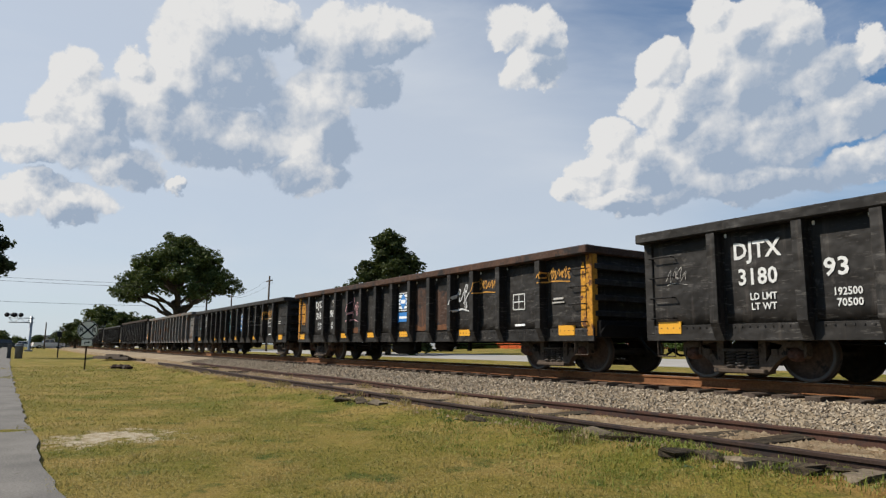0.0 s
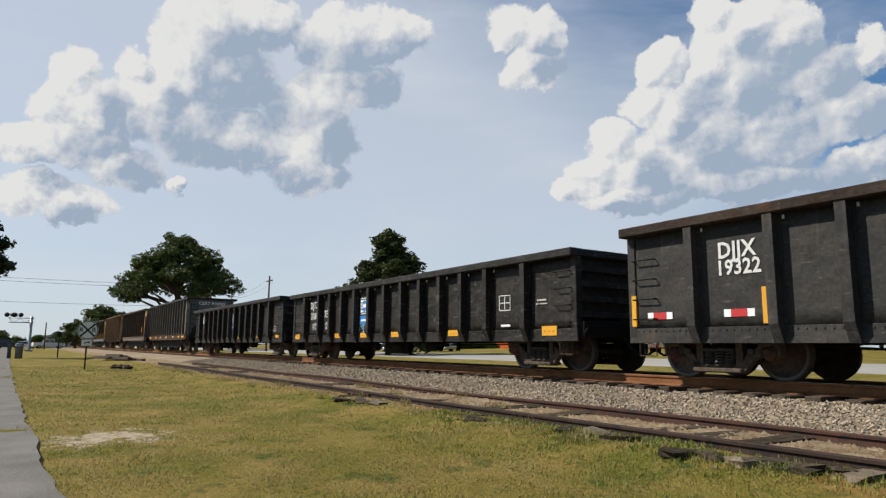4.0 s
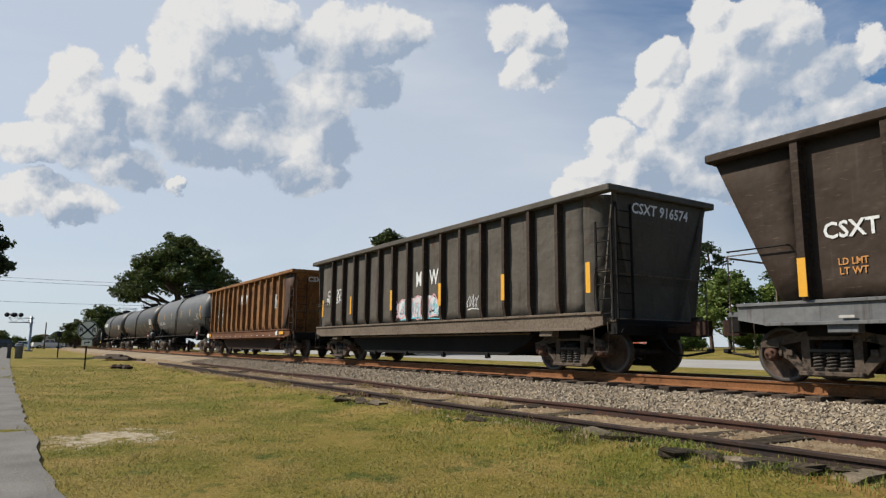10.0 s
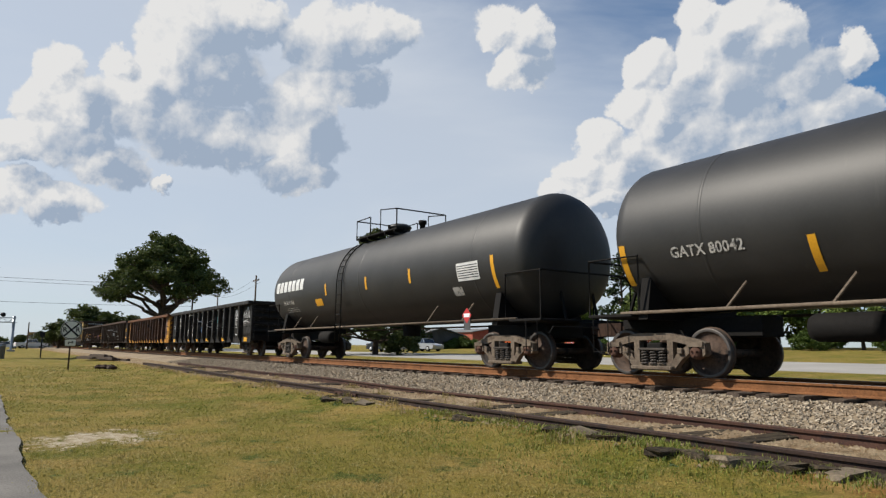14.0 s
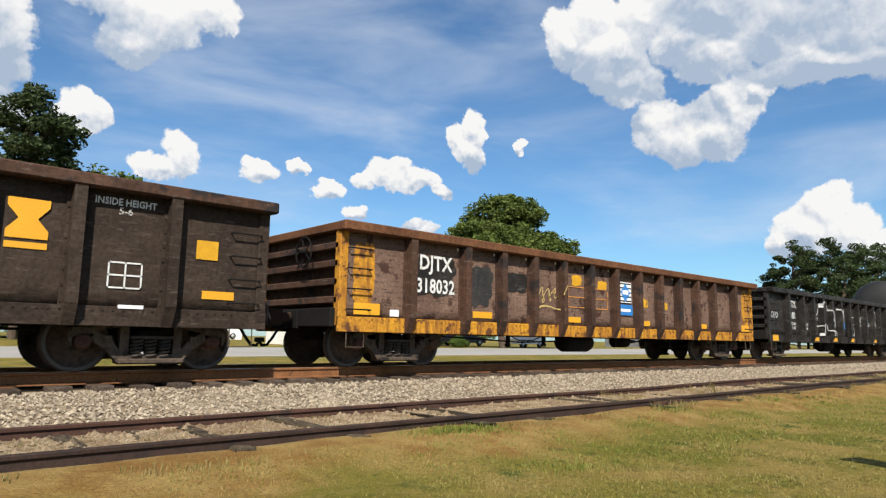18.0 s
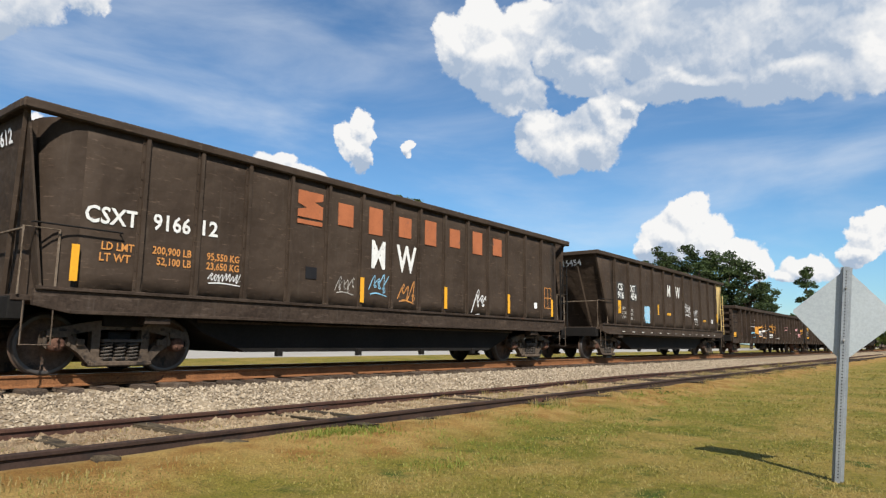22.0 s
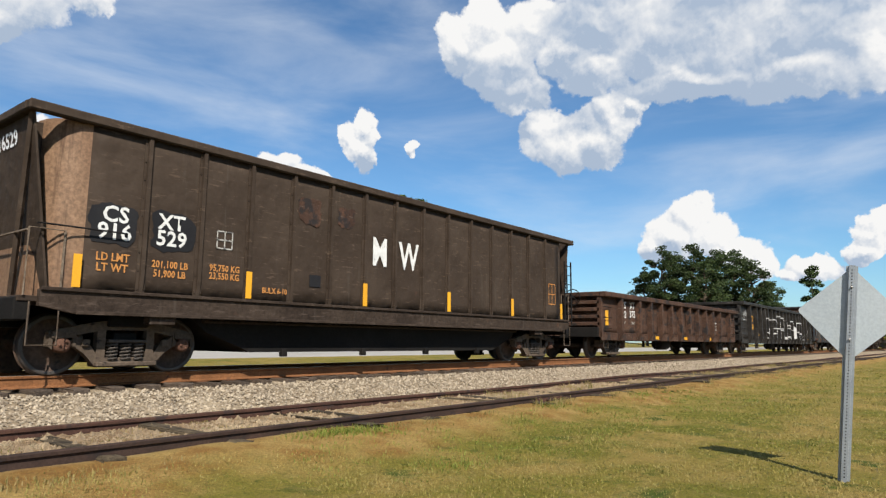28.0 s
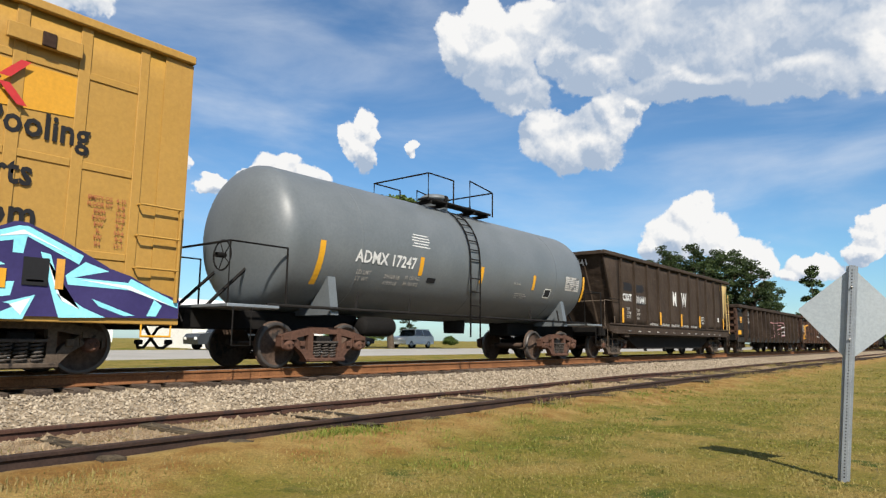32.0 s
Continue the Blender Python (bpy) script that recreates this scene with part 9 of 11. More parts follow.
LEAF = {
    "oak": leaf_material("oak_leaves", (0.0277, 0.0458, 0.0111), (0.0988, 0.118, 0.0284)),
    "pine": leaf_material("pine_needles", (0.0158, 0.03, 0.0103), (0.0553, 0.079, 0.0237)),
    "broad": leaf_material("broad_leaves", (0.0461, 0.077, 0.0144), (0.159, 0.205, 0.0432)),
    "shrub": leaf_material("shrub_leaves", (0.0316, 0.0592, 0.0111), (0.103, 0.15, 0.0277)),
}


def leaf_mesh(name, centres, radii, per, size, material, rng, flat=0.6):
    """Small leaf sprays, each a bent pair of quads, heaped about the given centres."""
    centres, radii = np.array(centres, float), np.array(radii, float)
    n = len(centres) * per
    d = rng.normal(size=(n, 3))
    d /= np.linalg.norm(d, axis=1)[:, None]
    d *= rng.uniform(0.35, 1.0, (n, 1)) ** 0.6
    d[:, 2] *= flat
    p = np.repeat(centres, per, 0) + d * np.repeat(radii, per)[:, None]
    a = rng.normal(size=(n, 3))
    a[:, 2] *= 0.5
    a /= np.linalg.norm(a, axis=1)[:, None]
    b = rng.normal(size=(n, 3))
    b -= (b * a).sum(1)[:, None] * a
    b /= np.linalg.norm(b, axis=1)[:, None]
    s = rng.uniform(0.55, 1.25, (n, 1)) * size
    c = np.cross(a, b) * s * 0.25
    a, b = a * s, b * s * 0.55
    v = np.stack([p - a, p - b + c, p + a, p + b + c], 1).reshape(-1, 3)
    me = bpy.data.meshes.new(name)
    me.from_pydata(v.tolist(), [], np.arange(n * 4).reshape(-1, 4).tolist())
    me.materials.append(material)
    return me


def limb(sh, p, q, r0, r1, rng, bend=0.12, steps=4, n=7):
    p, q = Vector(p), Vector(q)
    ln = (q - p).length
    pts = []
    for i in range(steps + 1):
        u = i / steps
        w = Vector((rng.uniform(-1, 1), rng.uniform(-1, 1), rng.uniform(-0.5, 0.5))) * ln * bend * math.sin(3.14159 * u) * 0.6
        pts.append(p.lerp(q, u) + w)
    for i in range(steps):
        ra, rb = r0 + (r1 - r0) * i / steps, r0 + (r1 - r0) * (i + 1) / steps
        d = (pts[i + 1] - pts[i]).normalized()
        u = d.cross(Vector((0, 1, 0)) if abs(d.y) < 0.9 else Vector((1, 0, 0))).normalized()
        w = d.cross(u)
        ring = lambda c, r: [c + (u * math.cos(6.28319 * k / n) + w * math.sin(6.28319 * k / n)) * r for k in range(n)]
        sh.add(ring(pts[i], ra) + ring(pts[i + 1], rb), [(k, (k + 1) % n, n + (k + 1) % n, n + k) for k in range(n)], True)


def make_tree(name, label, at, h, trunk_r, lobes, leaf, clump=0.9, per=34, size=0.22, density=1.0, seed=1, group="", fork=0.35, flat=0.6):
    """Lobes: centre x, y, z and radii of the parts of the crown, all as shares of the height."""
    rng, r2 = np.random.default_rng(seed), random.Random(seed)
    tree = thing(name, label, "tree", group, at=pose(*at))
    sh = Shape()
    top = max(l[2] for l in lobes) * h
    lean = (r2.uniform(-0.02, 0.02) * h, r2.uniform(-0.02, 0.02) * h)
    limb(sh, (0, 0, -0.2), (lean[0], lean[1], top), trunk_r, trunk_r * 0.2, r2, 0.03, 7, 9)
    centres, radii = [], []
    for lx, ly, lz, rx, rz in lobes:
        c = Vector((lx * h, ly * h, lz * h))
        foot = max(fork * h, min(c.z - math.hypot(c.x, c.y) * 0.7, top * 0.97))
        if math.hypot(lx, ly) > 0.02:
            limb(sh, (lean[0] * foot / top, lean[1] * foot / top, foot), c, trunk_r * 0.42, trunk_r * 0.08, r2, 0.2)
            for k in range(3):
                e = c + Vector((r2.uniform(-1, 1) * rx * h * 0.8, r2.uniform(-1, 1) * rx * h * 0.8, r2.uniform(-0.3, 0.8) * rz * h))
                limb(sh, c.lerp(Vector((0, 0, foot)), 0.3), e, trunk_r * 0.16, trunk_r * 0.04, r2, 0.2, 3, 5)
        cnt = max(4, int(density * 11 * (rx * h) * (rz * h) / clump ** 2))
        for k in range(cnt):
            d = rng.normal(size=3)
            d /= np.linalg.norm(d)
            d *= rng.uniform(0.45, 1.06)
            centres.append((c.x + d[0] * rx * h, c.y + d[1] * rx * h, c.z + d[2] * rz * h))
            radii.append(clump * rng.uniform(0.55, 1.25))
    part("trunk", sh, M["bark"], tree, "grey-brown trunk and limbs")
    part("crown", leaf_mesh("crown", centres, radii, per, size, LEAF[leaf], rng, flat), None, tree, "crown of many small leaves")
    return tree


def oak_lobes(seed, n=15, spread=0.42, lo=0.42, hi=0.88, r=0.15):
    q = random.Random(seed)
    out = [(0, 0, hi, r * 1.1, r * 0.8)]
    for i in range(n):
        a, f = 2.399 * i, math.sqrt((i + 0.5) / n)
        z = hi - (hi - lo) * f ** 1.8 + q.uniform(-0.05, 0.05)
        out.append((math.cos(a) * f * spread, math.sin(a) * f * spread, z, r * q.uniform(0.8, 1.15), r * q.uniform(0.6, 0.85)))
    return out


def pine_lobes(seed, n=16, lo=0.45, width=0.16, cone=0.5):
    q = random.Random(seed)
    out = [(0, 0, 0.95, 0.05, 0.05)]
    for i in range(n):
        z = lo + (0.92 - lo) * i / n + q.uniform(-0.02, 0.02)
        f = width * (1 - cone * (i / n)) * q.uniform(0.55, 1.1)
        a = 2.4 * i + q.uniform(-0.5, 0.5)
        out.append((math.cos(a) * f, math.sin(a) * f, z, 0.07 * q.uniform(0.8, 1.4), 0.034 * q.uniform(0.8, 1.3)))
    return out


def cone_lobes(seed, n=26, lo=0.1, width=0.24):
    q = random.Random(seed)
    out = [(0, 0, 0.94, 0.05, 0.06)]
    for i in range(n):
        u = i / n
        z = lo + (0.9 - lo) * u
        f = width * (1 - u) ** 0.75 * q.uniform(0.55, 1.0)
        a = 2.4 * i
        out.append((math.cos(a) * f, math.sin(a) * f, z, 0.10 * (1.15 - 0.6 * u), 0.085 * q.uniform(0.8, 1.2)))
    return out


def place(az, d):
    x, y = math.sin(radians(az)) * d, math.cos(radians(az)) * d
    return x, y, land(x, y)


def land(x, y):
    return ground_height(x, y)


make_tree("oak_tree", "large spreading dark green oak behind the railway", place(-79.3, 112), 19.0, 0.75, oak_lobes(3, 24, 0.43, 0.42, 0.89, 0.12), "oak", 0.95, 64, 0.22, 0.6, 3, fork=0.26)
make_tree("conical_tree", "dense dark green conical tree beyond the street", place(-61.9, 62), 12.2, 0.3, cone_lobes(5, 40, 0.1, 0.52), "oak", 0.62, 34, 0.20, 0.8, 5, fork=0.1)
make_tree("pine_tree", "tall pine with tufted dark green boughs", place(8.6, 50), 16.9, 0.28, pine_lobes(11, 30, 0.34, 0.19, 0.45), "pine", 0.8, 64, 0.16, 1.1, 11, "pines beyond the street", fork=0.3, flat=0.45)
make_tree("shade_tree", "rounded leafy green tree beyond the street", place(47.0, 56), 13.6, 0.32, oak_lobes(8, 20, 0.44, 0.34, 0.86, 0.15), "broad", 0.7, 80, 0.15, 0.75, 8, fork=0.2)
for az, d, h, s, w in ((70.2, 128, 17.4, 21, 0.16), (72.4, 133, 18.2, 22, 0.17), (74.3, 128, 16.6, 23, 0.17), (75.6, 134, 16.8, 27, 0.17), (76.9, 126, 14.4, 24, 0.17), (68.7, 135, 14.2, 25, 0.15), (71.2, 140, 16.2, 26, 0.15), (73.3, 122, 13.8, 28, 0.17), (78.0, 136, 11.8, 29, 0.16)):
    make_tree("pine_tree", "tall dark green pine in a far group", place(az, d), h * 1.08, 0.3, pine_lobes(s, 22, 0.28, w * 1.15, 0.3), "pine", 1.05, 56, 0.23, 0.85, s, "far pine group", flat=0.55)
make_tree("thin_tree", "sparse tall tree with a bare top", place(81.0, 118), 13.4, 0.22, pine_lobes(33, 13, 0.35, 0.10, 0.5), "pine", 0.7, 24, 0.24, 0.9, 33)
for az, d, h, s in ((82.6, 120, 6.8, 41), (80.6, 122, 7.0, 42), (84.2, 118, 5.6, 43), (86.6, 110, 4.8, 44)):
    make_tree("low_tree", "low rounded green tree in the distance", place(az, d), h, 0.2, oak_lobes(s, 9, 0.36, 0.3, 0.78, 0.2), "broad", 0.75, 30, 0.26, 0.8, s, "low far trees", fork=0.15)
for az, d, h, s, sp in ((14.2, 51, 12.6, 45, 0.34), (17.4, 54, 10.2, 46, 0.36), (5.2, 54, 10.4, 47, 0.3)):
    make_tree("shade_tree", "leafy green tree beside a tall pine", place(az, d), h, 0.2, oak_lobes(s, 12, sp, 0.3, 0.82, 0.16), "broad", 0.7, 36, 0.2, 0.8, s, "trees by the tall pine", fork=0.2)
# smaller trees beside the oak and along the far end of the street
for az, d, h, s, sp in ((-84.6, 118, 9.6, 51, 0.36), (-86.3, 135, 6.8, 52, 0.45), (-83.0, 105, 7.2, 53, 0.4), (-87.4, 160, 4.6, 54, 0.5), (-88.7, 170, 4.0, 55, 0.42), (-91.0, 165, 4.6, 56, 0.45), (-76.6, 128, 9.4, 57, 0.38), (-81.5, 125, 8.0, 58, 0.45), (-74.6, 135, 6.0, 59, 0.45), (-70.0, 150, 11.5, 60, 0.3), (-90.0, 190, 3.4, 61, 0.5)):
    make_tree("roadside_tree", "dark green leafy tree near the far crossing", place(az, d), h * 0.8, 0.26, oak_lobes(s, 10, sp, 0.28, 0.78, 0.19), "oak", 0.85, 32, 0.28, 0.75, s, "trees near the crossing", fork=0.18)
make_tree("leaning_pine", "dark pine whose bough hangs into view", place(-92.6, 60), 10.4, 0.25, pine_lobes(63, 14, 0.6, 0.14, 0.3), "pine", 0.6, 34, 0.2, 1.0, 63)

# the belt of mixed wood behind the street: three kinds, repeated
belt = []
belt.append(make_tree("wood_pine", "pine in the belt of trees behind the street", (0, 62, land(0, 62)), 11.0, 0.2, pine_lobes(71, 15, 0.32, 0.17, 0.3), "pine", 0.7, 30, 0.2, 0.9, 71, "belt of trees"))
belt.append(make_tree("wood_tree", "leafy tree in the belt of trees behind the street", (-4, 58, land(-4, 58)), 7.5, 0.18, oak_lobes(72, 11, 0.36, 0.25, 0.78, 0.19), "broad", 0.7, 30, 0.2, 0.8, 72, "belt of trees", fork=0.15))
belt.append(make_tree("shrub", "dense green shrub at the edge of the trees", (3, 52, land(3, 52)), 2.8, 0.05, oak_lobes(73, 9, 0.55, 0.15, 0.6, 0.28), "shrub", 0.42, 30, 0.13, 0.9, 73, "shrubs by the trees", fork=0.05))
q = random.Random(17)
for i in range(58):
    az = -46 + i * 1.75 + q.uniform(-0.6, 0.6)
    if 14.5 < az < 26 or az > 27 and i % 2:
        continue
    k = i % 3
    d = (62, 57, 53)[k] / max(0.55, math.cos(radians(az))) + q.uniform(-3, 6)
    if az > 26:
        d += 14
    x, y, z = place(az, d)
    copy_thing(belt[k], pose(x, y, z, 0, 0, q.uniform(0, 360)) @ Matrix.Scale(q.uniform(0.72, 1.1) * (1.0 if az < 12 else 0.75), 4))
# hedges
hedge = None
for i in range(9):
    az = -56.2 + i * 0.98
    x, y, z = place(az, 88)
    m = pose(x, y, z - 0.2, 0, 0, i * 77) @ Matrix.Scale(0.62 + 0.1 * (i % 3), 4)
    copy_thing(belt[2], m)
for x, y, s in ((14.5, 47, 0.5), (-43, 47, 0.5), (37, 39.5, 0.42), (47.5, 56, 0.55), (50, 57, 0.5), (24.5, 41, 0.42), (-30, 62, 0.8)):
    copy_thing(belt[2], pose(x, y, land(x, y), 0, 0, x * 9) @ Matrix.Scale(s, 4))

# ---- buildings and vehicles across the street ----


def house(name, label, x0, x1, y0, y1, eave, ridge, wall, roof, windows=(), gable_x=False, boards=True):
    z = land((x0 + x1) / 2, y0) - 0.1
    h = thing(name, label, "building", at=pose(x0, y0, z))
    w, d = x1 - x0, y1 - y0
    t = 0.15
    part("wall", Shape().box(0, w, 0, t, 0, eave), M[wall], h)
    part("wall", Shape().box(0, w, d - t, d, 0, eave), M[wall], h)
    for a in (0, w - t):
        part("gable_wall", Shape().prism([(t, 0), (d - t, 0), (d - t, eave), (d / 2, ridge - 0.05), (t, eave)], a, a + t, "x"), M[wall], h)
    o = 0.35
    for s in (0, 1):
        ya, yb = (-o, d / 2) if s == 0 else (d + o, d / 2)
        ze = eave - (ridge - eave) * o / (d / 2)
        part("roof", Shape().prism([(ya, ze), (yb, ridge), (yb, ridge + 0.12), (ya, ze + 0.12)], -o, w + o, "x"), M[roof], h)
    if boards:
        for i in range(int(eave / 0.28)):
            part("siding_board", Shape().prism([(-0.028, 0.28 * i), (-0.004, 0.28 * i + 0.27), (-0.002, 0.28 * i + 0.27), (-0.002, 0.28 * i)], 0, w, "x"), M[wall], h)
    for wx, wz, ww, wh in windows:
        win = part("window", Shape().box(wx - ww / 2 - 0.08, wx + ww / 2 + 0.08, -0.07, -0.03, wz - 0.08, wz + wh + 0.08), M["wall_white"], h, "window with a pale frame")
        part("pane", Shape().box(wx - ww / 2, wx + ww / 2, -0.09, -0.072, wz, wz + wh), M["glass_dark"], win, "dark window pane")
        part("glazing_bar", Shape().box(wx - ww / 2, wx + ww / 2, -0.105, -0.09, wz + wh / 2 - 0.03, wz + wh / 2 + 0.03), M["wall_white"], win)
    return h


M["metal_red"] = surface("metal_red", (0.48, 0.05, 0.045), (0.42, 0.045, 0.04), 0.6)
M["box_blue"] = surface("box_blue", (0.11, 0.18, 0.30), (0.14, 0.21, 0.33), 0.7)
M["shed_dark"] = surface("shed_dark", (0.05, 0.055, 0.055), (0.08, 0.08, 0.08), 0.8)
M["van_grey"] = surface("van_grey", (0.19, 0.21, 0.21), (0.22, 0.24, 0.24), 0.35, bump=0.0)
M["car_silver"] = surface("car_silver", (0.42, 0.43, 0.44), (0.46, 0.47, 0.48), 0.3, 0.4, bump=0.0)
M["tail_red"] = surface("tail_red", (0.4, 0.01, 0.01), (0.45, 0.015, 0.015), 0.3, bump=0.0)
M["lamp_glass"] = surface("lamp_glass", (0.7, 0.7, 0.68), (0.75, 0.75, 0.73), 0.15, bump=0.0)

house("white_house", "white boarded house with a pale roof beside the street", 23.2, 34.2, 39.2, 46.0, 2.3, 3.4, "wall_white", "wall_white", [(2.2, 0.9, 0.9, 1.1), (6.0, 0.9, 0.9, 1.1), (9.6, 0.9, 0.9, 1.1)])
house("white_workshop", "long low white metal building behind parked vehicles", 24.0, 37.0, 80.0, 90.0, 3.6, 4.6, "wall_white", "roof_grey", [(9.5, 1.1, 1.2, 1.0)])
house("red_store", "red and white metal building behind an orange fence", -84.5, -76.5, 68.5, 78.0, 2.9, 3.5, "metal_red", "wall_white", [(1.6, 1.0, 1.4, 1.0), (6.3, 0.8, 1.3, 1.6)])
house("brick_store", "low red brick building in the distance", -118.0, -100.0, 74.0, 84.0, 2.7, 3.4, "brick_red", "roof_grey", [(3, 0.9, 1.2, 1.2), (8, 0.9, 1.2, 1.2), (13, 0.9, 1.2, 1.2)], boards=False)
house("dark_pavilion", "dark low shed with an open front beyond the street", -84.0, -72.5, 45.0, 52.0, 2.0, 2.9, "shed_dark", "roof_grey", [(2.2, 0.4, 1.6, 1.3), (5.6, 0.4, 1.6, 1.3), (9.2, 0.4, 1.6, 1.3)])
house("far_store", "pale low building at the far end of the street", -190.0, -172.0, 4.0, 12.0, 2.6, 3.3, "wall_white", "roof_grey", [(4, 0.9, 1.5, 1.2), (11, 0.9, 1.5, 1.2)])
house("grey_shed", "low grey shed behind the trees", 76.0, 88.0, 44.0, 52.0, 2.2, 2.9, "roof_grey", "roof_grey", [(3.0, 0.8, 1.2, 0.9)])


def box_container(name, label, x0, x1, y0, y1, h, mat):
    z = land(x0, y0) - 0.05
    c = thing(name, label, "container", at=pose(x0, y0, z))
    w, d = x1 - x0, y1 - y0
    part("body", Shape().cbox(0, w, 0, d, 0, h, 0.03), M[mat], c)
    for i in range(int(w / 0.4)):
        part("rib", Shape().cbox(0.15 + 0.4 * i, 0.27 + 0.4 * i, -0.04, 0.002, 0.12, h - 0.12, 0.012), M[mat], c)
    part("top_rail", Shape().cbox(-0.02, w + 0.02, -0.05, 0.0, h - 0.12, h + 0.02, 0.01), M[mat], c)


box_container("storage_box", "blue-grey storage container behind the orange fence", -62.6, -55.0, 56.8, 59.4, 1.25, "box_blue")


def vehicle(label, at, length, mat, profile, roof0, roof1, height, wheels, name="parked_car"):
    """Profile: side outline of the body below the glass. The cabin is set on it."""
    v = thing(name, label, "car", "parked vehicles", at=at)
    w = 0.88
    sh = Shape().prism(profile, -w, w)
    part("body", sh, M[mat], v)
    z0 = max(p[1] for p in profile) - 0.02
    a, b = roof0, roof1
    cab = Shape()
    lo = [(a - 0.45, -w + 0.04, z0), (b + 0.35, -w + 0.04, z0), (b + 0.35, w - 0.04, z0), (a - 0.45, w - 0.04, z0)]
    hi = [(a, -w + 0.2, height), (b, -w + 0.2, height), (b, w - 0.2, height), (a, w - 0.2, height)]
    cab.add(lo + hi, [(0, 1, 5, 4), (1, 2, 6, 5), (2, 3, 7, 6), (3, 0, 4, 7)])
    part("window_glass", cab, M["glass_dark"], v, "dark window glass")
    part("roof", Shape().cbox(a - 0.03, b + 0.03, -w + 0.18, w - 0.18, height - 0.02, height + 0.05, 0.02), M[mat], v)
    for s in (-1, 1):
        for p in (a + 0.02, (a + b) / 2, b - 0.02):
            part("pillar", Shape().tube([(p - (0.42 if p < (a + b) / 2 - 0.1 else -0.32 if p > (a + b) / 2 + 0.1 else 0), s * (w - 0.05), z0), (p, s * (w - 0.2), height)], 0.035, 5), M[mat], v)
    for x in wheels:
        for s in (-1, 1):
            wh = part("wheel", Shape().lathe([(0.10, -0.10), (0.30, -0.10), (0.33, -0.07), (0.33, 0.07), (0.30, 0.10), (0.10, 0.10)], 18, centre=(x, s * (w - 0.09), 0.33)), M["rubber"], v, "black tyre")
            part("rim", Shape().lathe([(0.0, -0.02), (0.20, -0.02), (0.21, 0.02), (0.0, 0.03)], 12, centre=(x, s * (w + 0.0), 0.33)), M["car_silver"], wh, "silver rim")
    xs = [p[0] for p in profile]
    for s in (-1, 1):
        part("headlight", Shape().cbox(max(xs) - 0.06, max(xs) + 0.015, s * 0.62 - 0.16, s * 0.62 + 0.16, 0.62, 0.78, 0.02), M["lamp_glass"], v, "clear headlight")
        part("tail_light", Shape().cbox(min(xs) - 0.015, min(xs) + 0.06, s * 0.68 - 0.1, s * 0.68 + 0.1, 0.72, 0.95, 0.02), M["tail_red"], v, "red tail light")
    return v


SEDAN = [(-2.2, 0.3), (2.15, 0.3), (2.2, 0.6), (2.05, 0.78), (1.0, 0.92), (-1.7, 0.95), (-2.2, 0.9)]
SUV = [(-2.3, 0.35), (2.3, 0.35), (2.35, 0.75), (2.15, 0.98), (1.2, 1.08), (-2.2, 1.1), (-2.35, 0.9)]
PICKUP = [(-2.8, 0.45), (2.6, 0.45), (2.65, 0.85), (2.5, 1.08), (1.3, 1.15), (-2.75, 1.15), (-2.8, 0.9)]
VAN = [(-2.5, 0.35), (2.5, 0.35), (2.55, 0.8), (2.35, 1.0), (1.7, 1.15), (-2.5, 1.15)]


def park(label, az, d, turn, kind, mat, length=4.5):
    x, y, z = place(az, d)
    at = pose(x, y, z, 0, 0, turn)
    if kind == "suv":
        return vehicle(label, at, length, mat, SUV, -1.75, 0.55, 1.66, (-1.4, 1.45))
    if kind == "pickup":
        return vehicle(label, at, length, mat, PICKUP, -0.7, 0.6, 1.78, (-1.75, 1.75), "pickup_truck")
    if kind == "van":
        return vehicle(label, at, length, mat, VAN, -2.3, 0.9, 1.95, (-1.55, 1.6), "parked_van")
    return vehicle(label, at, length, mat, SEDAN, -1.1, 0.45, 1.42, (-1.35, 1.35))


park("dark sport utility car parked before a white house", 33.2, 43.5, 178, "suv", "car_dark")
park("white sport utility car parked on the grass", 48.8, 60, 188, "suv", "car_white")
park("grey van parked before a white building", 20.2, 72, 175, "van", "van_grey")
park("white pickup parked before a white building", 22.6, 73, 5, "pickup", "car_white")
park("silver car parked across the street", -57.6, 76, 10, "sedan", "car_silver")
park("dark car parked across the street", -61.2, 78, 10, "sedan", "car_dark")
park("dark car parked under the trees", 43.6, 64, 0, "sedan", "car_dark")
park("silver car parked far along the street", 65.9, 96, 15, "sedan", "car_silver")
park("white pickup waiting at the far crossing", -88.0, 150, 100, "pickup", "car_white")
park("white car waiting at the far crossing", -89.5, 165, 80, "sedan", "car_white")
park("dark car waiting at the far crossing", -90.6, 140, 90, "suv", "car_dark")
park("white car beyond the coupled cars", 29.6, 66, 80, "suv", "car_white")


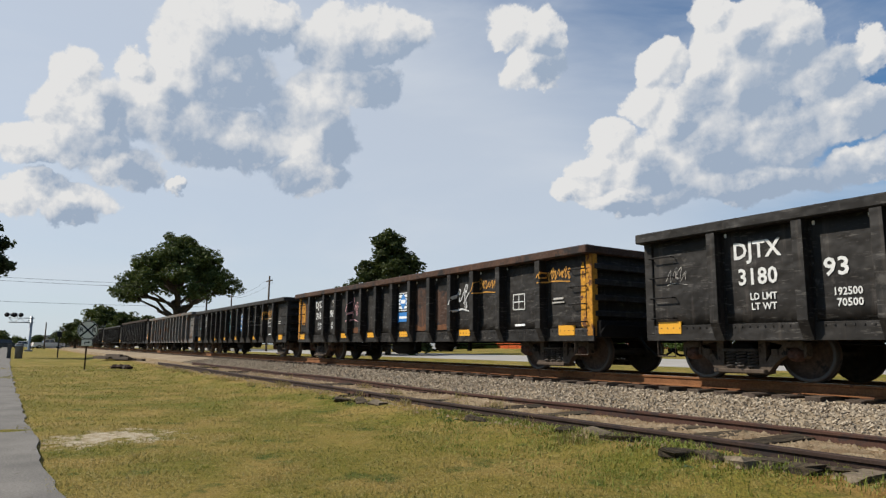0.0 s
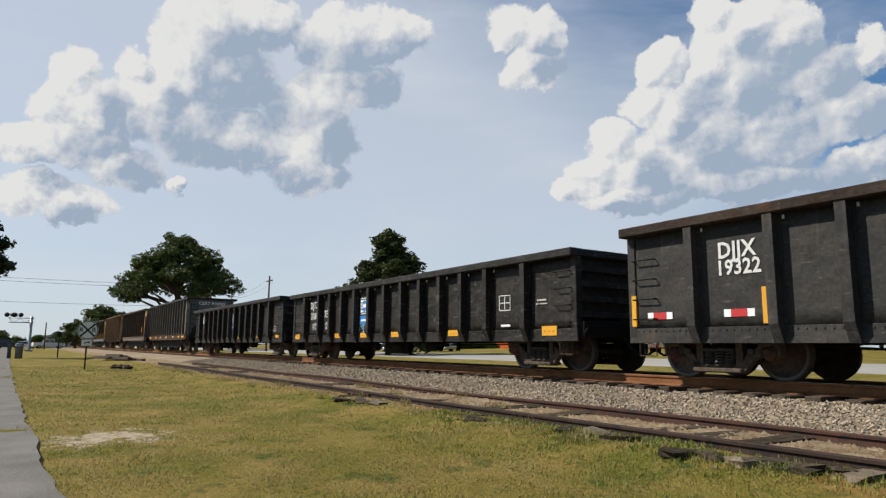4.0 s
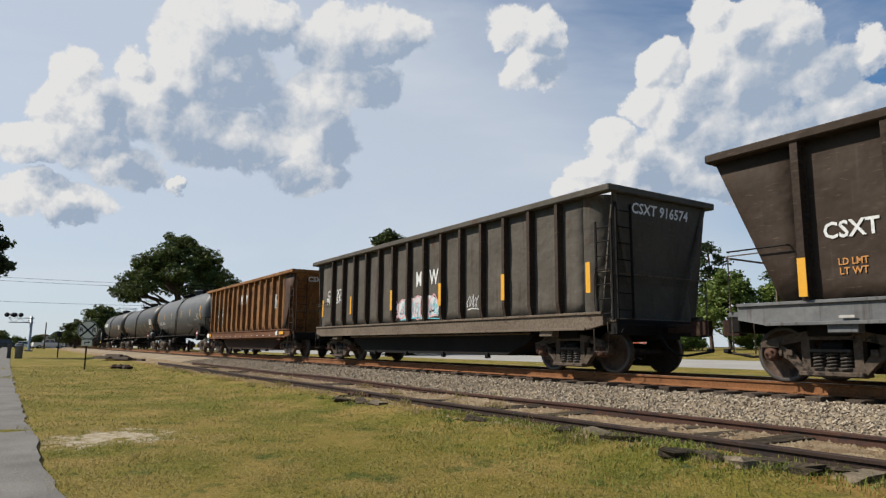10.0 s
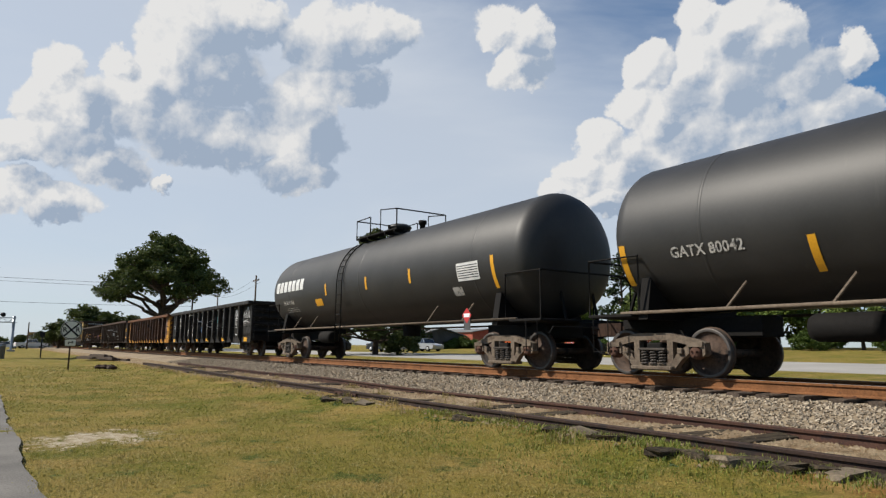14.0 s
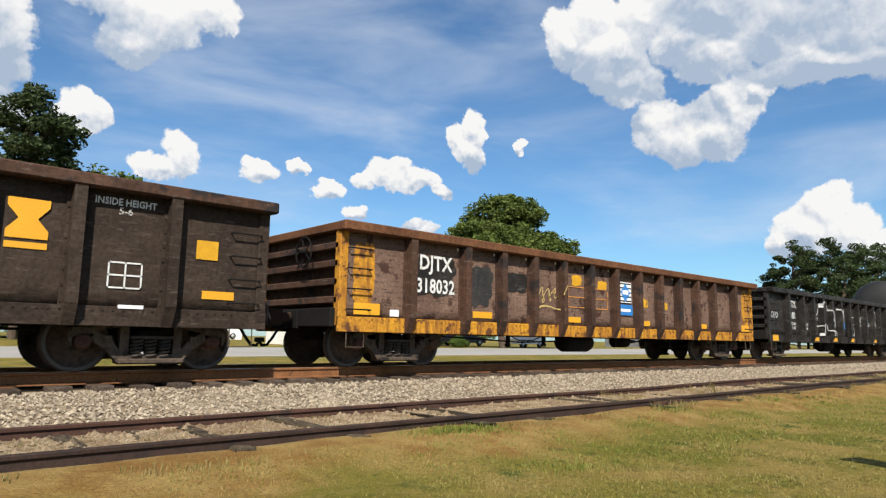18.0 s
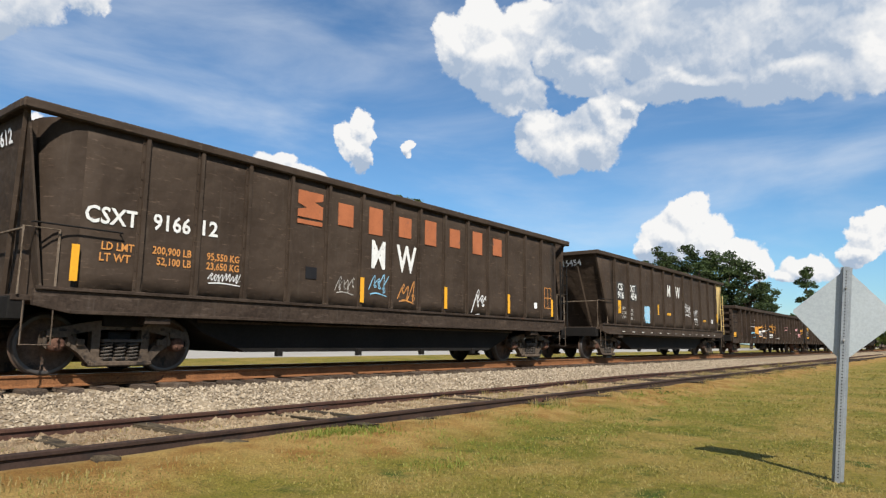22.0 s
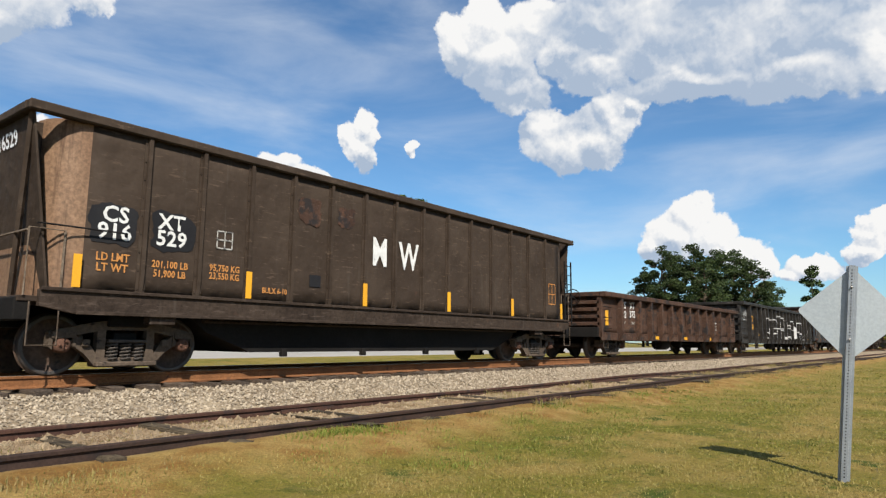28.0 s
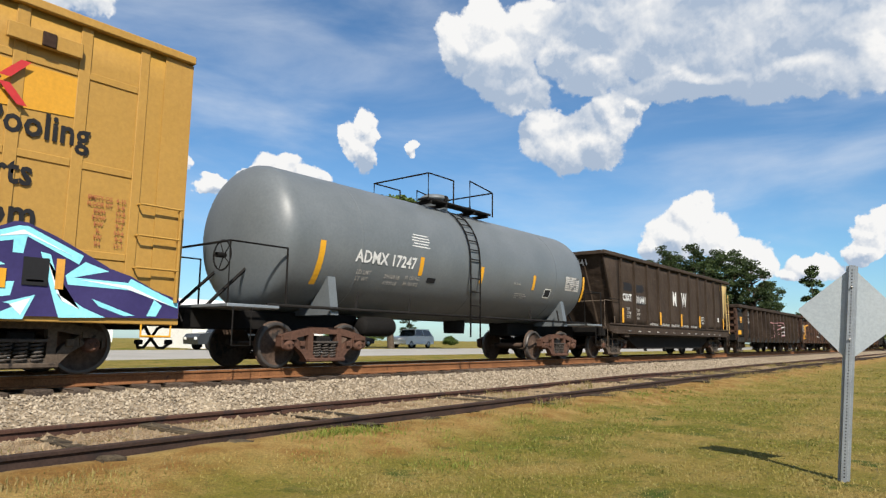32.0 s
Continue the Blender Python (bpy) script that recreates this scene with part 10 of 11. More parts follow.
def mesh_fence():
    """Orange plastic safety netting on thin stakes."""
    f = thing("safety_fence", "orange plastic mesh fence sagging between thin stakes", "fence")
    pts = [(-35.4, 76), (-40, 72), (-44, 74), (-48.5, 79), (-53, 88), (-56.6, 97)]
    line = []
    for (a, d), (b, e) in zip(pts, pts[1:]):
        n = 12
        line += [place(a + (b - a) * i / n, d + (e - d) * i / n) for i in range(n)]
    line.append(place(*pts[-1]))
    for i, (p, r) in enumerate(zip(line, line[1:])):
        s0, s1 = 0.85 + 0.1 * math.sin(i * 1.7), 0.85 + 0.1 * math.sin((i + 1) * 1.7)
        sh = Shape()
        for k in range(9):
            u, w = k / 9, k / 9 + 0.085
            sh.add([(p[0], p[1], p[2] + s0 * u), (r[0], r[1], r[2] + s1 * u), (r[0], r[1], r[2] + s1 * w), (p[0], p[1], p[2] + s0 * w),
                    (p[0], p[1] + 0.012, p[2] + s0 * u), (r[0], r[1] + 0.012, r[2] + s1 * u), (r[0], r[1] + 0.012, r[2] + s1 * w), (p[0], p[1] + 0.012, p[2] + s0 * w)],
                   [(0, 1, 2, 3), (7, 6, 5, 4), (3, 2, 6, 7), (1, 0, 4, 5)])
        part("netting", sh, M["fence_orange"], f, "orange plastic netting")
        if i % 2 == 0:
            part("stake", Shape().tube([(p[0], p[1] - 0.03, p[2] - 0.2), (p[0], p[1] - 0.03, p[2] + 1.05)], 0.025, 6), M["rust_dark"], f)


mesh_fence()


def marker_post(label, az, d, h, mat, plate=None, r=0.03):
    x, y, z = place(az, d)
    p = thing("marker_post", label, "post", at=pose(x, y, z))
    part("post", Shape().tube([(0, 0, -0.2), (0, 0, h)], r, 8), M[mat], p)
    if plate:
        part("plate", Shape().cbox(-plate[0] / 2, plate[0] / 2, -0.06, -0.035, h - plate[1], h, 0.006), M[plate[2]], p, plate[3])


marker_post("dark steel post with an orange sign plate", -31.2, 52, 1.95, "stencil_black", (0.62, 0.34, "spray_orange", "orange plate"), 0.04)
marker_post("thin white post beside the street", -46.3, 58, 2.2, "wall_white")
marker_post("thin white post beside the street", -45.0, 58, 1.7, "wall_white")
marker_post("thin white post beside the street", 21.2, 38, 1.2, "wall_white", None, 0.02)

# ---- the crossing at the far end ----


def cantilever(label, base, span, height, turn):
    c = thing("signal_cantilever", label, "railway signal", "crossing signals", at=pose(*base, 0, 0, turn))
    part("mast", Shape().lathe([(0.17, -0.2), (0.17, height), (0.0, height)], 14, "z"), M["galvanised"], c, "grey steel mast")
    part("foundation", Shape().cbox(-0.45, 0.45, -0.45, 0.45, -0.3, 0.25, 0.03), M["road_pale"], c, "concrete foot")
    for z in (height - 0.25, height - 0.85):
        for y in (-0.3, 0.3):
            part("arm_chord", Shape().tube([(-0.3, y, z), (span, y, z)], 0.045, 6), M["galvanised"], c)
    n = int(span / 0.6)
    for i in range(n):
        a, b = span * i / n, span * (i + 1) / n
        for y in (-0.3, 0.3):
            part("arm_brace", Shape().tube([(a, y, height - 0.85), (b, y, height - 0.25)] if i % 2 else [(a, y, height - 0.25), (b, y, height - 0.85)], 0.025, 5), M["galvanised"], c)
    part("walkway", Shape().cbox(0, span, -0.28, 0.28, height - 0.80, height - 0.77, 0.004), M["galvanised"], c)
    for x in (span * 0.62, span * 0.95):
        for s in (-1, 1):
            hd = part("signal_head", Shape().lathe([(0.30, -0.02), (0.30, 0.0), (0.14, 0.0), (0.14, 0.2), (0.0, 0.22)], 14, "y", centre=(x + s * 0.36, 0.0, height + 0.15)), M["stencil_black"], c, "black round backing plate")
            part("lens", Shape().lathe([(0.0, -0.05), (0.12, -0.04), (0.13, -0.025)], 12, "y", centre=(x + s * 0.36, 0.0, height + 0.15)), M["tail_red"], hd, "dark red lens")
        part("cross_arm", Shape().tube([(x - 0.4, 0, height + 0.15), (x + 0.4, 0, height + 0.15)], 0.03, 6), M["stencil_black"], c)
        part("stem", Shape().tube([(x, 0, height - 0.25), (x, 0, height + 0.4)], 0.03, 6), M["stencil_black"], c)
    return c


cantilever("grey crossing signal cantilever beside the far road crossing", (-104.0, 1.35, 0.0), 2.6, 4.65, 265)
cantilever("grey crossing signal cantilever behind the train", (-138.0, 15.4, 0.0), 4.2, 5.1, 268)


def advance_sign():
    s = thing("crossing_warning_sign", "weathered round railway crossing sign with an arrow plate below", "sign", at=pose(-30.85, 2.41, 0))
    turn = pose(0, 0, 0, 0, 0, 86)
    part("post", Shape().prism([(-0.03, -0.02), (0.03, -0.02), (0.03, 0.02), (0.018, 0.02), (0.018, -0.008), (-0.018, -0.008), (-0.018, 0.02), (-0.03, 0.02)], -0.2, 1.9, "z"), M["rust_dark"], s, "dark steel post", at=turn)
    n = 40
    face = part("disc", Shape().prism([(0.39 * math.cos(6.28319 * k / n), 0.39 * math.sin(6.28319 * k / n)) for k in range(n)], -0.045, -0.03), M["sign_face"], s, "pale round plate", at=turn @ pose(0, 0, 1.62))
    ring = Shape()
    for k in range(n):
        a, b = 6.28319 * k / n, 6.28319 * (k + 1) / n
        ring.prism([(0.375 * math.cos(a), 0.375 * math.sin(a)), (0.375 * math.cos(b), 0.375 * math.sin(b)), (0.345 * math.cos(b), 0.345 * math.sin(b)), (0.345 * math.cos(a), 0.345 * math.sin(a))], -0.049, -0.044)
    part("border", ring, M["stencil_black"], face, "black border ring")
    for a in (0.78, -0.78):
        c, q = math.cos(a), math.sin(a)
        e = 0.034
        part("cross_bar", Shape().prism([(-0.345 * c - e * q, -0.345 * q + e * c), (0.345 * c - e * q, 0.345 * q + e * c), (0.345 * c + e * q, 0.345 * q - e * c), (-0.345 * c + e * q, -0.345 * q - e * c)], -0.052, -0.046), M["stencil_black"], face, "black diagonal bar")
    for x in (-0.23, 0.23):
        part("letter", letters("R", M["stencil_black"]), None, face, "black letter", at=pose(x, -0.052, 0, 90, 0, 0) @ Matrix.Scale(0.2, 4))
    pl = part("arrow_plate", Shape().cbox(-0.19, 0.19, -0.045, -0.03, -0.12, 0.12, 0.004), M["sign_face"], s, "pale rectangular plate with a black arrow", at=turn @ pose(0, 0, 1.1))
    part("arrow", Shape().prism([(-0.09, -0.07), (-0.055, -0.07), (-0.055, 0.005), (0.05, 0.005), (0.05, -0.035), (0.125, 0.025), (0.05, 0.085), (0.05, 0.042), (-0.09, 0.042)], -0.05, -0.044), M["stencil_black"], pl, "black bent arrow")


M["sign_face"] = surface("sign_face", (0.60, 0.62, 0.54), (0.66, 0.67, 0.60), 0.6, bump=0.02)
advance_sign()


def diamond_sign():
    s = thing("diamond_road_sign", "bare grey back of a diamond road sign on a steel post", "sign", at=pose(6.28, 0.87, 0, 0, 0, 0))
    turn = pose(0, 0, 0, 5.7, 0.6, 8)
    k = 0.39
    r = 0.03
    out = []
    for cx, cy in ((0, -k), (k, 0), (0, k), (-k, 0)):
        ux, uy = cx / k, cy / k
        for da in (-0.6, -0.2, 0.2, 0.6):
            a = math.atan2(uy, ux) + da
            out.append((cx - ux * r * 1.41 + math.cos(a) * r, cy - uy * r * 1.41 + math.sin(a) * r))
    plate = part("sign_plate", Shape().prism(out, 0.035, 0.038, "x"), M["sign_back"], s, "plain grey sheet aluminium", at=turn @ pose(0, 0.0, 1.36))
    u = [(-0.036, -0.034), (-0.036, -0.024), (-0.006, -0.018), (0.022, -0.024), (0.03, -0.024), (0.03, -0.032), (0.022, -0.034), (-0.002, -0.028)]
    hat = [(0.031, -0.046), (0.031, -0.022), (0.0, -0.018), (-0.008, -0.018)]
    prof = [(0.033, -0.043), (0.033, -0.020), (-0.015, -0.017), (-0.015, 0.017), (0.033, 0.020), (0.033, 0.043), (0.028, 0.043), (0.028, 0.024), (-0.021, 0.022), (-0.021, -0.022), (0.028, -0.024), (0.028, -0.043)]
    post = part("post", Shape().prism([(p[0], p[1]) for p in prof], -0.3, 1.76, "z"), M["galvanised"], s, "perforated galvanised channel post", at=turn)
    dot = Shape().prism([(0.0055 * math.cos(0.785 * j), 0.0055 * math.sin(0.785 * j)) for j in range(8)], -0.0225, -0.0205, "x").mesh("punched_hole", M["stencil_black"])
    for i in range(66):
        part("punched_hole", dot, None, post, at=pose(0, 0, 0.05 + 0.0257 * i))
    for z in (1.15, 1.58):
        part("bolt", Shape().lathe([(0.0, -0.04), (0.009, -0.04), (0.009, -0.02)], 6, "x", centre=(0.0, 0, z)), M["bright_steel"], post, "bolt head")


diamond_sign()


def utility_pole(label, x, y, top, arm=1.2, turn=0.0):
    p = thing("utility_pole", label, "utility pole", "utility poles", at=pose(x, y, land(x, y), 0, 0, turn))
    part("pole", Shape().lathe([(0.15, -0.3), (0.10, top), (0.0, top)], 10, "z"), M["bark"], p, "weathered wooden pole")
    part("crossarm", Shape().cbox(-arm, arm, -0.06, 0.06, top - 0.75, top - 0.62, 0.01), M["bark"], p)
    for a in (-arm + 0.1, -0.35, 0.35, arm - 0.1):
        part("insulator", Shape().lathe([(0.03, 0), (0.05, 0.06), (0.03, 0.12), (0.0, 0.13)], 8, "z", centre=(a, 0, top - 0.62)), M["stencil_black"], p)


def wire(a, b, sag, r=0.02):
    a, b = Vector(a), Vector(b)
    pts = [a.lerp(b, i / 14) - Vector((0, 0, sag * 4 * (i / 14) * (1 - i / 14))) for i in range(15)]
    solid("power_line", Shape().tube(pts, r, 4), M["stencil_black"], "thin black overhead wire", "cable", "overhead wires")


utility_pole("wooden utility pole behind the train", -85.7, 27.6, 10.0)
utility_pole("wooden utility pole behind the oak", -116.0, 30.8, 9.8)
utility_pole("wooden utility pole near the far crossing", -104.5, -24.0, 10.6, 1.2, 90)
utility_pole("wooden utility pole near the far crossing", -104.5, 24.0, 10.6, 1.2, 90)
for dy, z in ((0.0, 10.1), (0.5, 9.6), (0, 6.9)):
    wire((-104.5 + dy, -24, z), (-104.5 + dy, 24, z), 0.35)
for d in (-0.6, 0.6):
    wire((-85.7, 27.6 + d, 9.5), (-116.0, 30.8 + d, 9.3), 0.5, 0.015)
x, y, z = place(-88.3, 145)
utility_pole("thin wooden pole beyond the far crossing", x, y, 5.0, 0.5)


def trackside():
    """Small equipment and rubble by the far end of the siding."""
    m = thing("marker_mast", "dark thin trackside mast with a small box", "post", at=pose(-58.0, 2.65, 0))
    part("post", Shape().tube([(0, 0, -0.2), (0, 0, 1.75)], 0.05, 8), M["stencil_black"], m)
    part("box", Shape().cbox(-0.14, 0.14, -0.16, 0.16, 1.55, 1.95, 0.02), M["stencil_black"], m)
    b = thing("litter_bin", "grey metal bin standing on the lawn", "bin", at=pose(-54.5, 0.15, 0))
    part("body", Shape().lathe([(0.0, -0.05), (0.23, -0.05), (0.25, 0.9), (0.27, 0.92), (0.27, 0.98), (0.2, 1.06), (0.0, 1.08)], 18, "z"), M["roof_grey"], b)
    part("lid_ring", Shape().lathe([(0.275, 0.86), (0.285, 0.9), (0.275, 0.94)], 18, "z"), M["galvanised"], b)
    c = thing("cabinet_post", "dark narrow service post on the lawn", "post", at=pose(-55.0, -0.42, 0))
    part("body", Shape().cbox(-0.12, 0.12, -0.12, 0.12, -0.1, 1.02, 0.02), M["shed_dark"], c)
    rng = random.Random(6)
    for i in range(9):
        x, y = -31.6 + rng.uniform(-0.5, 0.5), 3.85 + rng.uniform(-0.28, 0.28)
        sh = Shape().lathe([(0.0, -0.09), (0.13, -0.04), (0.15, 0.04), (0.08, 0.10), (0.0, 0.11)], 7, "z", smooth=False)
        sh.v = [(a * rng.uniform(0.7, 1.4), b_ * rng.uniform(0.7, 1.4), c_ * rng.uniform(0.7, 1.3)) for a, b_, c_ in sh.v]
        solid("rubble_lump", sh, M["rust_dark" if i % 3 else "old_wood"], "dark lump of broken tie and stone on the grass", "rubble", "rubble heap", at=pose(x, y, 0.06, 0, 0, 40 * i))
    pile = Shape()
    for i in range(14):
        a = rng.uniform(-0.5, 0.5)
        x, y = rng.uniform(-2.2, 2.2), rng.uniform(-0.5, 0.5)
        pile.box(x - 1.2, x + 1.2, y - 0.1, y + 0.1, 0.02 + 0.05 * (i % 5), 0.16 + 0.05 * (i % 5))
    solid("tie_pile", pile, M["old_wood"], "low pile of old broken ties", "timber pile", at=pose(-44.0, 5.2, 0.08, 0, 0, 12))


trackside()


def tie_fragments():
    """Rotten tie ends and slabs of stone that lie in front of the near rail."""
    rng = random.Random(31)
    spots = [(-3.95, 5.08), (-3.7, 5.22), (-3.4, 5.18), (-3.2, 5.33), (-2.95, 5.26), (-2.7, 5.4), (-2.5, 5.3), (-2.25, 5.42), (-2.0, 5.36), (-5.6, 5.3), (-5.2, 5.38), (-4.8, 5.26), (-10.9, 4.95), (-10.4, 5.05), (-9.9, 5.1), (-1.6, 5.4), (-7.2, 5.2)]
    for i, (x, y) in enumerate(spots):
        stone = i % 4 == 2
        sh = Shape().cbox(-0.17, 0.17, -0.10, 0.10, -0.06, 0.05, 0.025)
        sh.v = [(a * rng.uniform(0.65, 1.25), b * rng.uniform(0.6, 1.3), c * rng.uniform(0.5, 1.25)) for a, b, c in sh.v]
        label = "weathered slab of stone beside the rail" if stone else "splintered rotten end of a railway tie"
        solid("stone_slab" if stone else "tie_fragment", sh, M["fragment_stone" if stone else "pale_wood"], label, "stone" if stone else "broken tie", "broken ties by the rail",
              at=pose(x, y, ground_height(x, y) + 0.005, rng.uniform(-8, 8), rng.uniform(-10, 10), 90 * (i % 3 == 0) + rng.uniform(-25, 25)))


tie_fragments()

# ---- grass and weeds ----


def blade_mesh(name, x, y, h, w, rng, lean=0.6):
    n = len(x)
    z = np.array([ground_height(a, b) for a, b in zip(x, y)]) - 0.01
    a = rng.uniform(0, 6.283, n)
    d = np.stack([np.cos(a), np.sin(a), np.zeros(n)], 1)
    s = np.stack([-np.sin(a), np.cos(a), np.zeros(n)], 1) * w[:, None]
    base = np.stack([x, y, z], 1)
    bend = rng.uniform(0.1, lean, n)
    mid = base + d * (h * bend * 0.35)[:, None] + np.array((0, 0, 1.0)) * (h * 0.55)[:, None]
    tip = base + d * (h * bend)[:, None] + np.array((0, 0, 1.0)) * (h * (1 - 0.25 * bend))[:, None]
    v = np.stack([base - s, base + s, mid + s * 0.7, mid - s * 0.7, tip], 1).reshape(-1, 3)
    k = (np.arange(n) * 5)[:, None]
    me = bpy.data.meshes.new(name)
    me.from_pydata(v.tolist(), [], (k + np.array((0, 1, 2, 3))).tolist() + (k + np.array((3, 2, 4))).tolist())
    return me


def grass_material(name, stops):
    m = leaf_material(name, (0, 0, 0), (1, 1, 1))
    [n for n in m.node_tree.nodes if n.type == "MIX_SHADER"][0].inputs[0].default_value = 0.35
    ra = [n for n in m.node_tree.nodes if n.type == "VALTORGB"][0].color_ramp
    while len(ra.elements) < len(stops):
        ra.elements.new(0.5)
    for e, (p, c) in zip(ra.elements, stops):
        e.position, e.color = p, rgb(c)
    # straw-coloured where the lawn under it is dry
    N, L = m.node_tree.nodes, m.node_tree.links.new
    hs = [n for n in N if n.type == "HUE_SAT"][0]
    tc, n, r, x = N.new("ShaderNodeTexCoord"), N.new("ShaderNodeTexNoise"), N.new("ShaderNodeMapRange"), N.new("ShaderNodeMix")
    n.inputs["Scale"].default_value, n.inputs["Detail"].default_value, n.inputs["Roughness"].default_value = 0.9, 5, 0.6
    r.inputs[1].default_value, r.inputs[2].default_value, r.inputs[4].default_value = 0.38, 0.62, 0.85
    x.data_type = "RGBA"
    x.inputs["B"].default_value = (0.293, 0.227, 0.0826, 1)
    L(tc.outputs["Object"], n.inputs["Vector"])
    L(n.outputs[0], r.inputs[0])
    L(r.outputs[0], x.inputs["Factor"])
    L([k for k in N if k.type == "VALTORGB"][0].outputs[0], x.inputs["A"])
    L(x.outputs["Result"], hs.inputs["Color"])
    return m


def build_grass():
    rng = np.random.default_rng(12)
    # mown lawn, thickest near the walker's side
    n = 330000
    r = 2.6 * np.exp(rng.uniform(0, math.log(14), n))
    half = rng.uniform(0, 1, n) < 0.5
    a = np.radians(np.where(half, rng.uniform(-92, -30, n), rng.uniform(20, 88, n)))
    x, y = np.sin(a) * r, np.cos(a) * r
    keep = (y < np.where(x < -2, 5.3, 4.75) + 0.3 * np.sin(x * 0.9) + rng.normal(0, 0.25, n)) & ((x > -3.2) | (y > 0.36 + (x + 4) * 0.027 - np.abs(rng.normal(0, 0.07, n)))) & (np.hypot(x + 8.5, y - 0.98) > 0.45)
    patchy = np.array([noise.noise((p * 1.1, q_ * 1.1, 2)) for p, q_ in zip(x, y)])
    keep &= patchy > rng.uniform(-0.55, 0.15, n)
    x, y, r = x[keep], y[keep], r[keep]
    h = rng.uniform(0.010, 0.032, len(x)) * (1 + 0.03 * r)
    w = 0.0018 + 0.0007 * r * rng.uniform(0.6, 1.2, len(x))
    me = blade_mesh("lawn_grass", x, y, h, w, rng, 1.1)
    me.materials.append(grass_material("lawn_blades", [(0.0, (0.0699, 0.0926, 0.0124)), (0.35, (0.161, 0.167, 0.0261)), (0.65, (0.23, 0.207, 0.0481)), (1.0, (0.293, 0.239, 0.0826))]))
    tagged(new("lawn_grass", me), "short mown grass, green with dry straw blades", "grass", kind="stuff")
    # fresh green tufts at the rail
    tx, ty = [], []
    for px, py, k in ((4.95, 5.25, 420), (5.25, 5.15, 260), (4.6, 5.3, 160), (-3.2, 5.2, 420), (-3.9, 5.25, 300), (-5.2, 5.3, 300), (-6.5, 5.3, 300), (-8.1, 5.3, 260), (9.2, 5.1, 200), (12.5, 5.0, 220), (7.6, 4.7, 160)):
        tx.append(rng.normal(px, 0.22, k))
        ty.append(rng.normal(py, 0.10, k))
    for i in range(330):
        near = i < 210
        px, py = (rng.uniform(-8, -1.6), 5.45 - 1.7 * rng.uniform(0, 1) ** 1.4) if near else (rng.uniform(3.6, 15), 4.9 - 1.7 * rng.uniform(0, 1))
        k = int(rng.integers(25, 60))
        tx.append(rng.normal(px, 0.13, k))
        ty.append(rng.normal(py, 0.09, k))
    tx, ty = np.concatenate(tx), np.concatenate(ty)
    me = blade_mesh("grass_tufts", tx, ty, rng.uniform(0.02, 0.058, len(tx)) * (1 + 0.7 * (ty > 5.1)), np.full(len(tx), 0.0042), rng, 1.2)
    me.materials.append(leaf_material("tuft_blades", (0.0911, 0.127, 0.0151), (0.238, 0.255, 0.0481)))
    tagged(new("grass_tufts", me), "fresh green grass tufts beside the siding rail", "grass", kind="stuff")
    # tufts and dry weeds along and inside the siding
    cx, cy, ch = [], [], []
    q = random.Random(9)
    for i in range(520):
        u = q.random()
        px = q.uniform(-30, 40) if u < 0.75 else q.uniform(2, 40)
        py = q.choice([4.95, 5.15, 5.35, 5.9, 6.3, 6.8, 7.3]) + q.uniform(-0.2, 0.2) if px < 3 else q.choice([5.2, 5.35, 5.8, 6.0, 6.3, 6.6, 6.9, 7.25]) + q.uniform(-0.2, 0.2)
        k = q.randrange(14, 44)
        cx += [px + q.gauss(0, 0.11) for _ in range(k)]
        cy += [py + q.gauss(0, 0.07) for _ in range(k)]
        t = q.uniform(0.05, 0.17) if px < -4 or px > 9 else q.uniform(0.03, 0.07)
        ch += [t * q.uniform(0.5, 1.2) for _ in range(k)]
    cx, cy, ch = np.array(cx), np.array(cy), np.array(ch)
    me = blade_mesh("weed_tufts", cx, cy, ch, np.full(len(cx), 0.0045), rng, 0.9)
    me.materials.append(grass_material("weed_blades", [(0.0, (0.0419, 0.0639, 0.0102)), (0.3, (0.098, 0.112, 0.0206)), (0.45, (0.23, 0.177, 0.0689)), (1.0, (0.335, 0.255, 0.117))]))
    tagged(new("weed_tufts", me), "green and straw-coloured weeds growing along the old siding", "weeds", kind="stuff")
    # broad-leaved green weeds at the lawn's edge
    lx, ly, lr = [], [], []
    for i in range(120):
        px = q.uniform(-16, -1.5) if q.random() < 0.8 else q.uniform(0, 25)
        lx.append((px, 5.05 + q.uniform(-0.25, 0.25), 0.06))
        lr.append(q.uniform(0.05, 0.14))
    me = leaf_mesh("leafy_weeds", lx, lr, 26, 0.028, LEAF["shrub"], rng, 0.45)
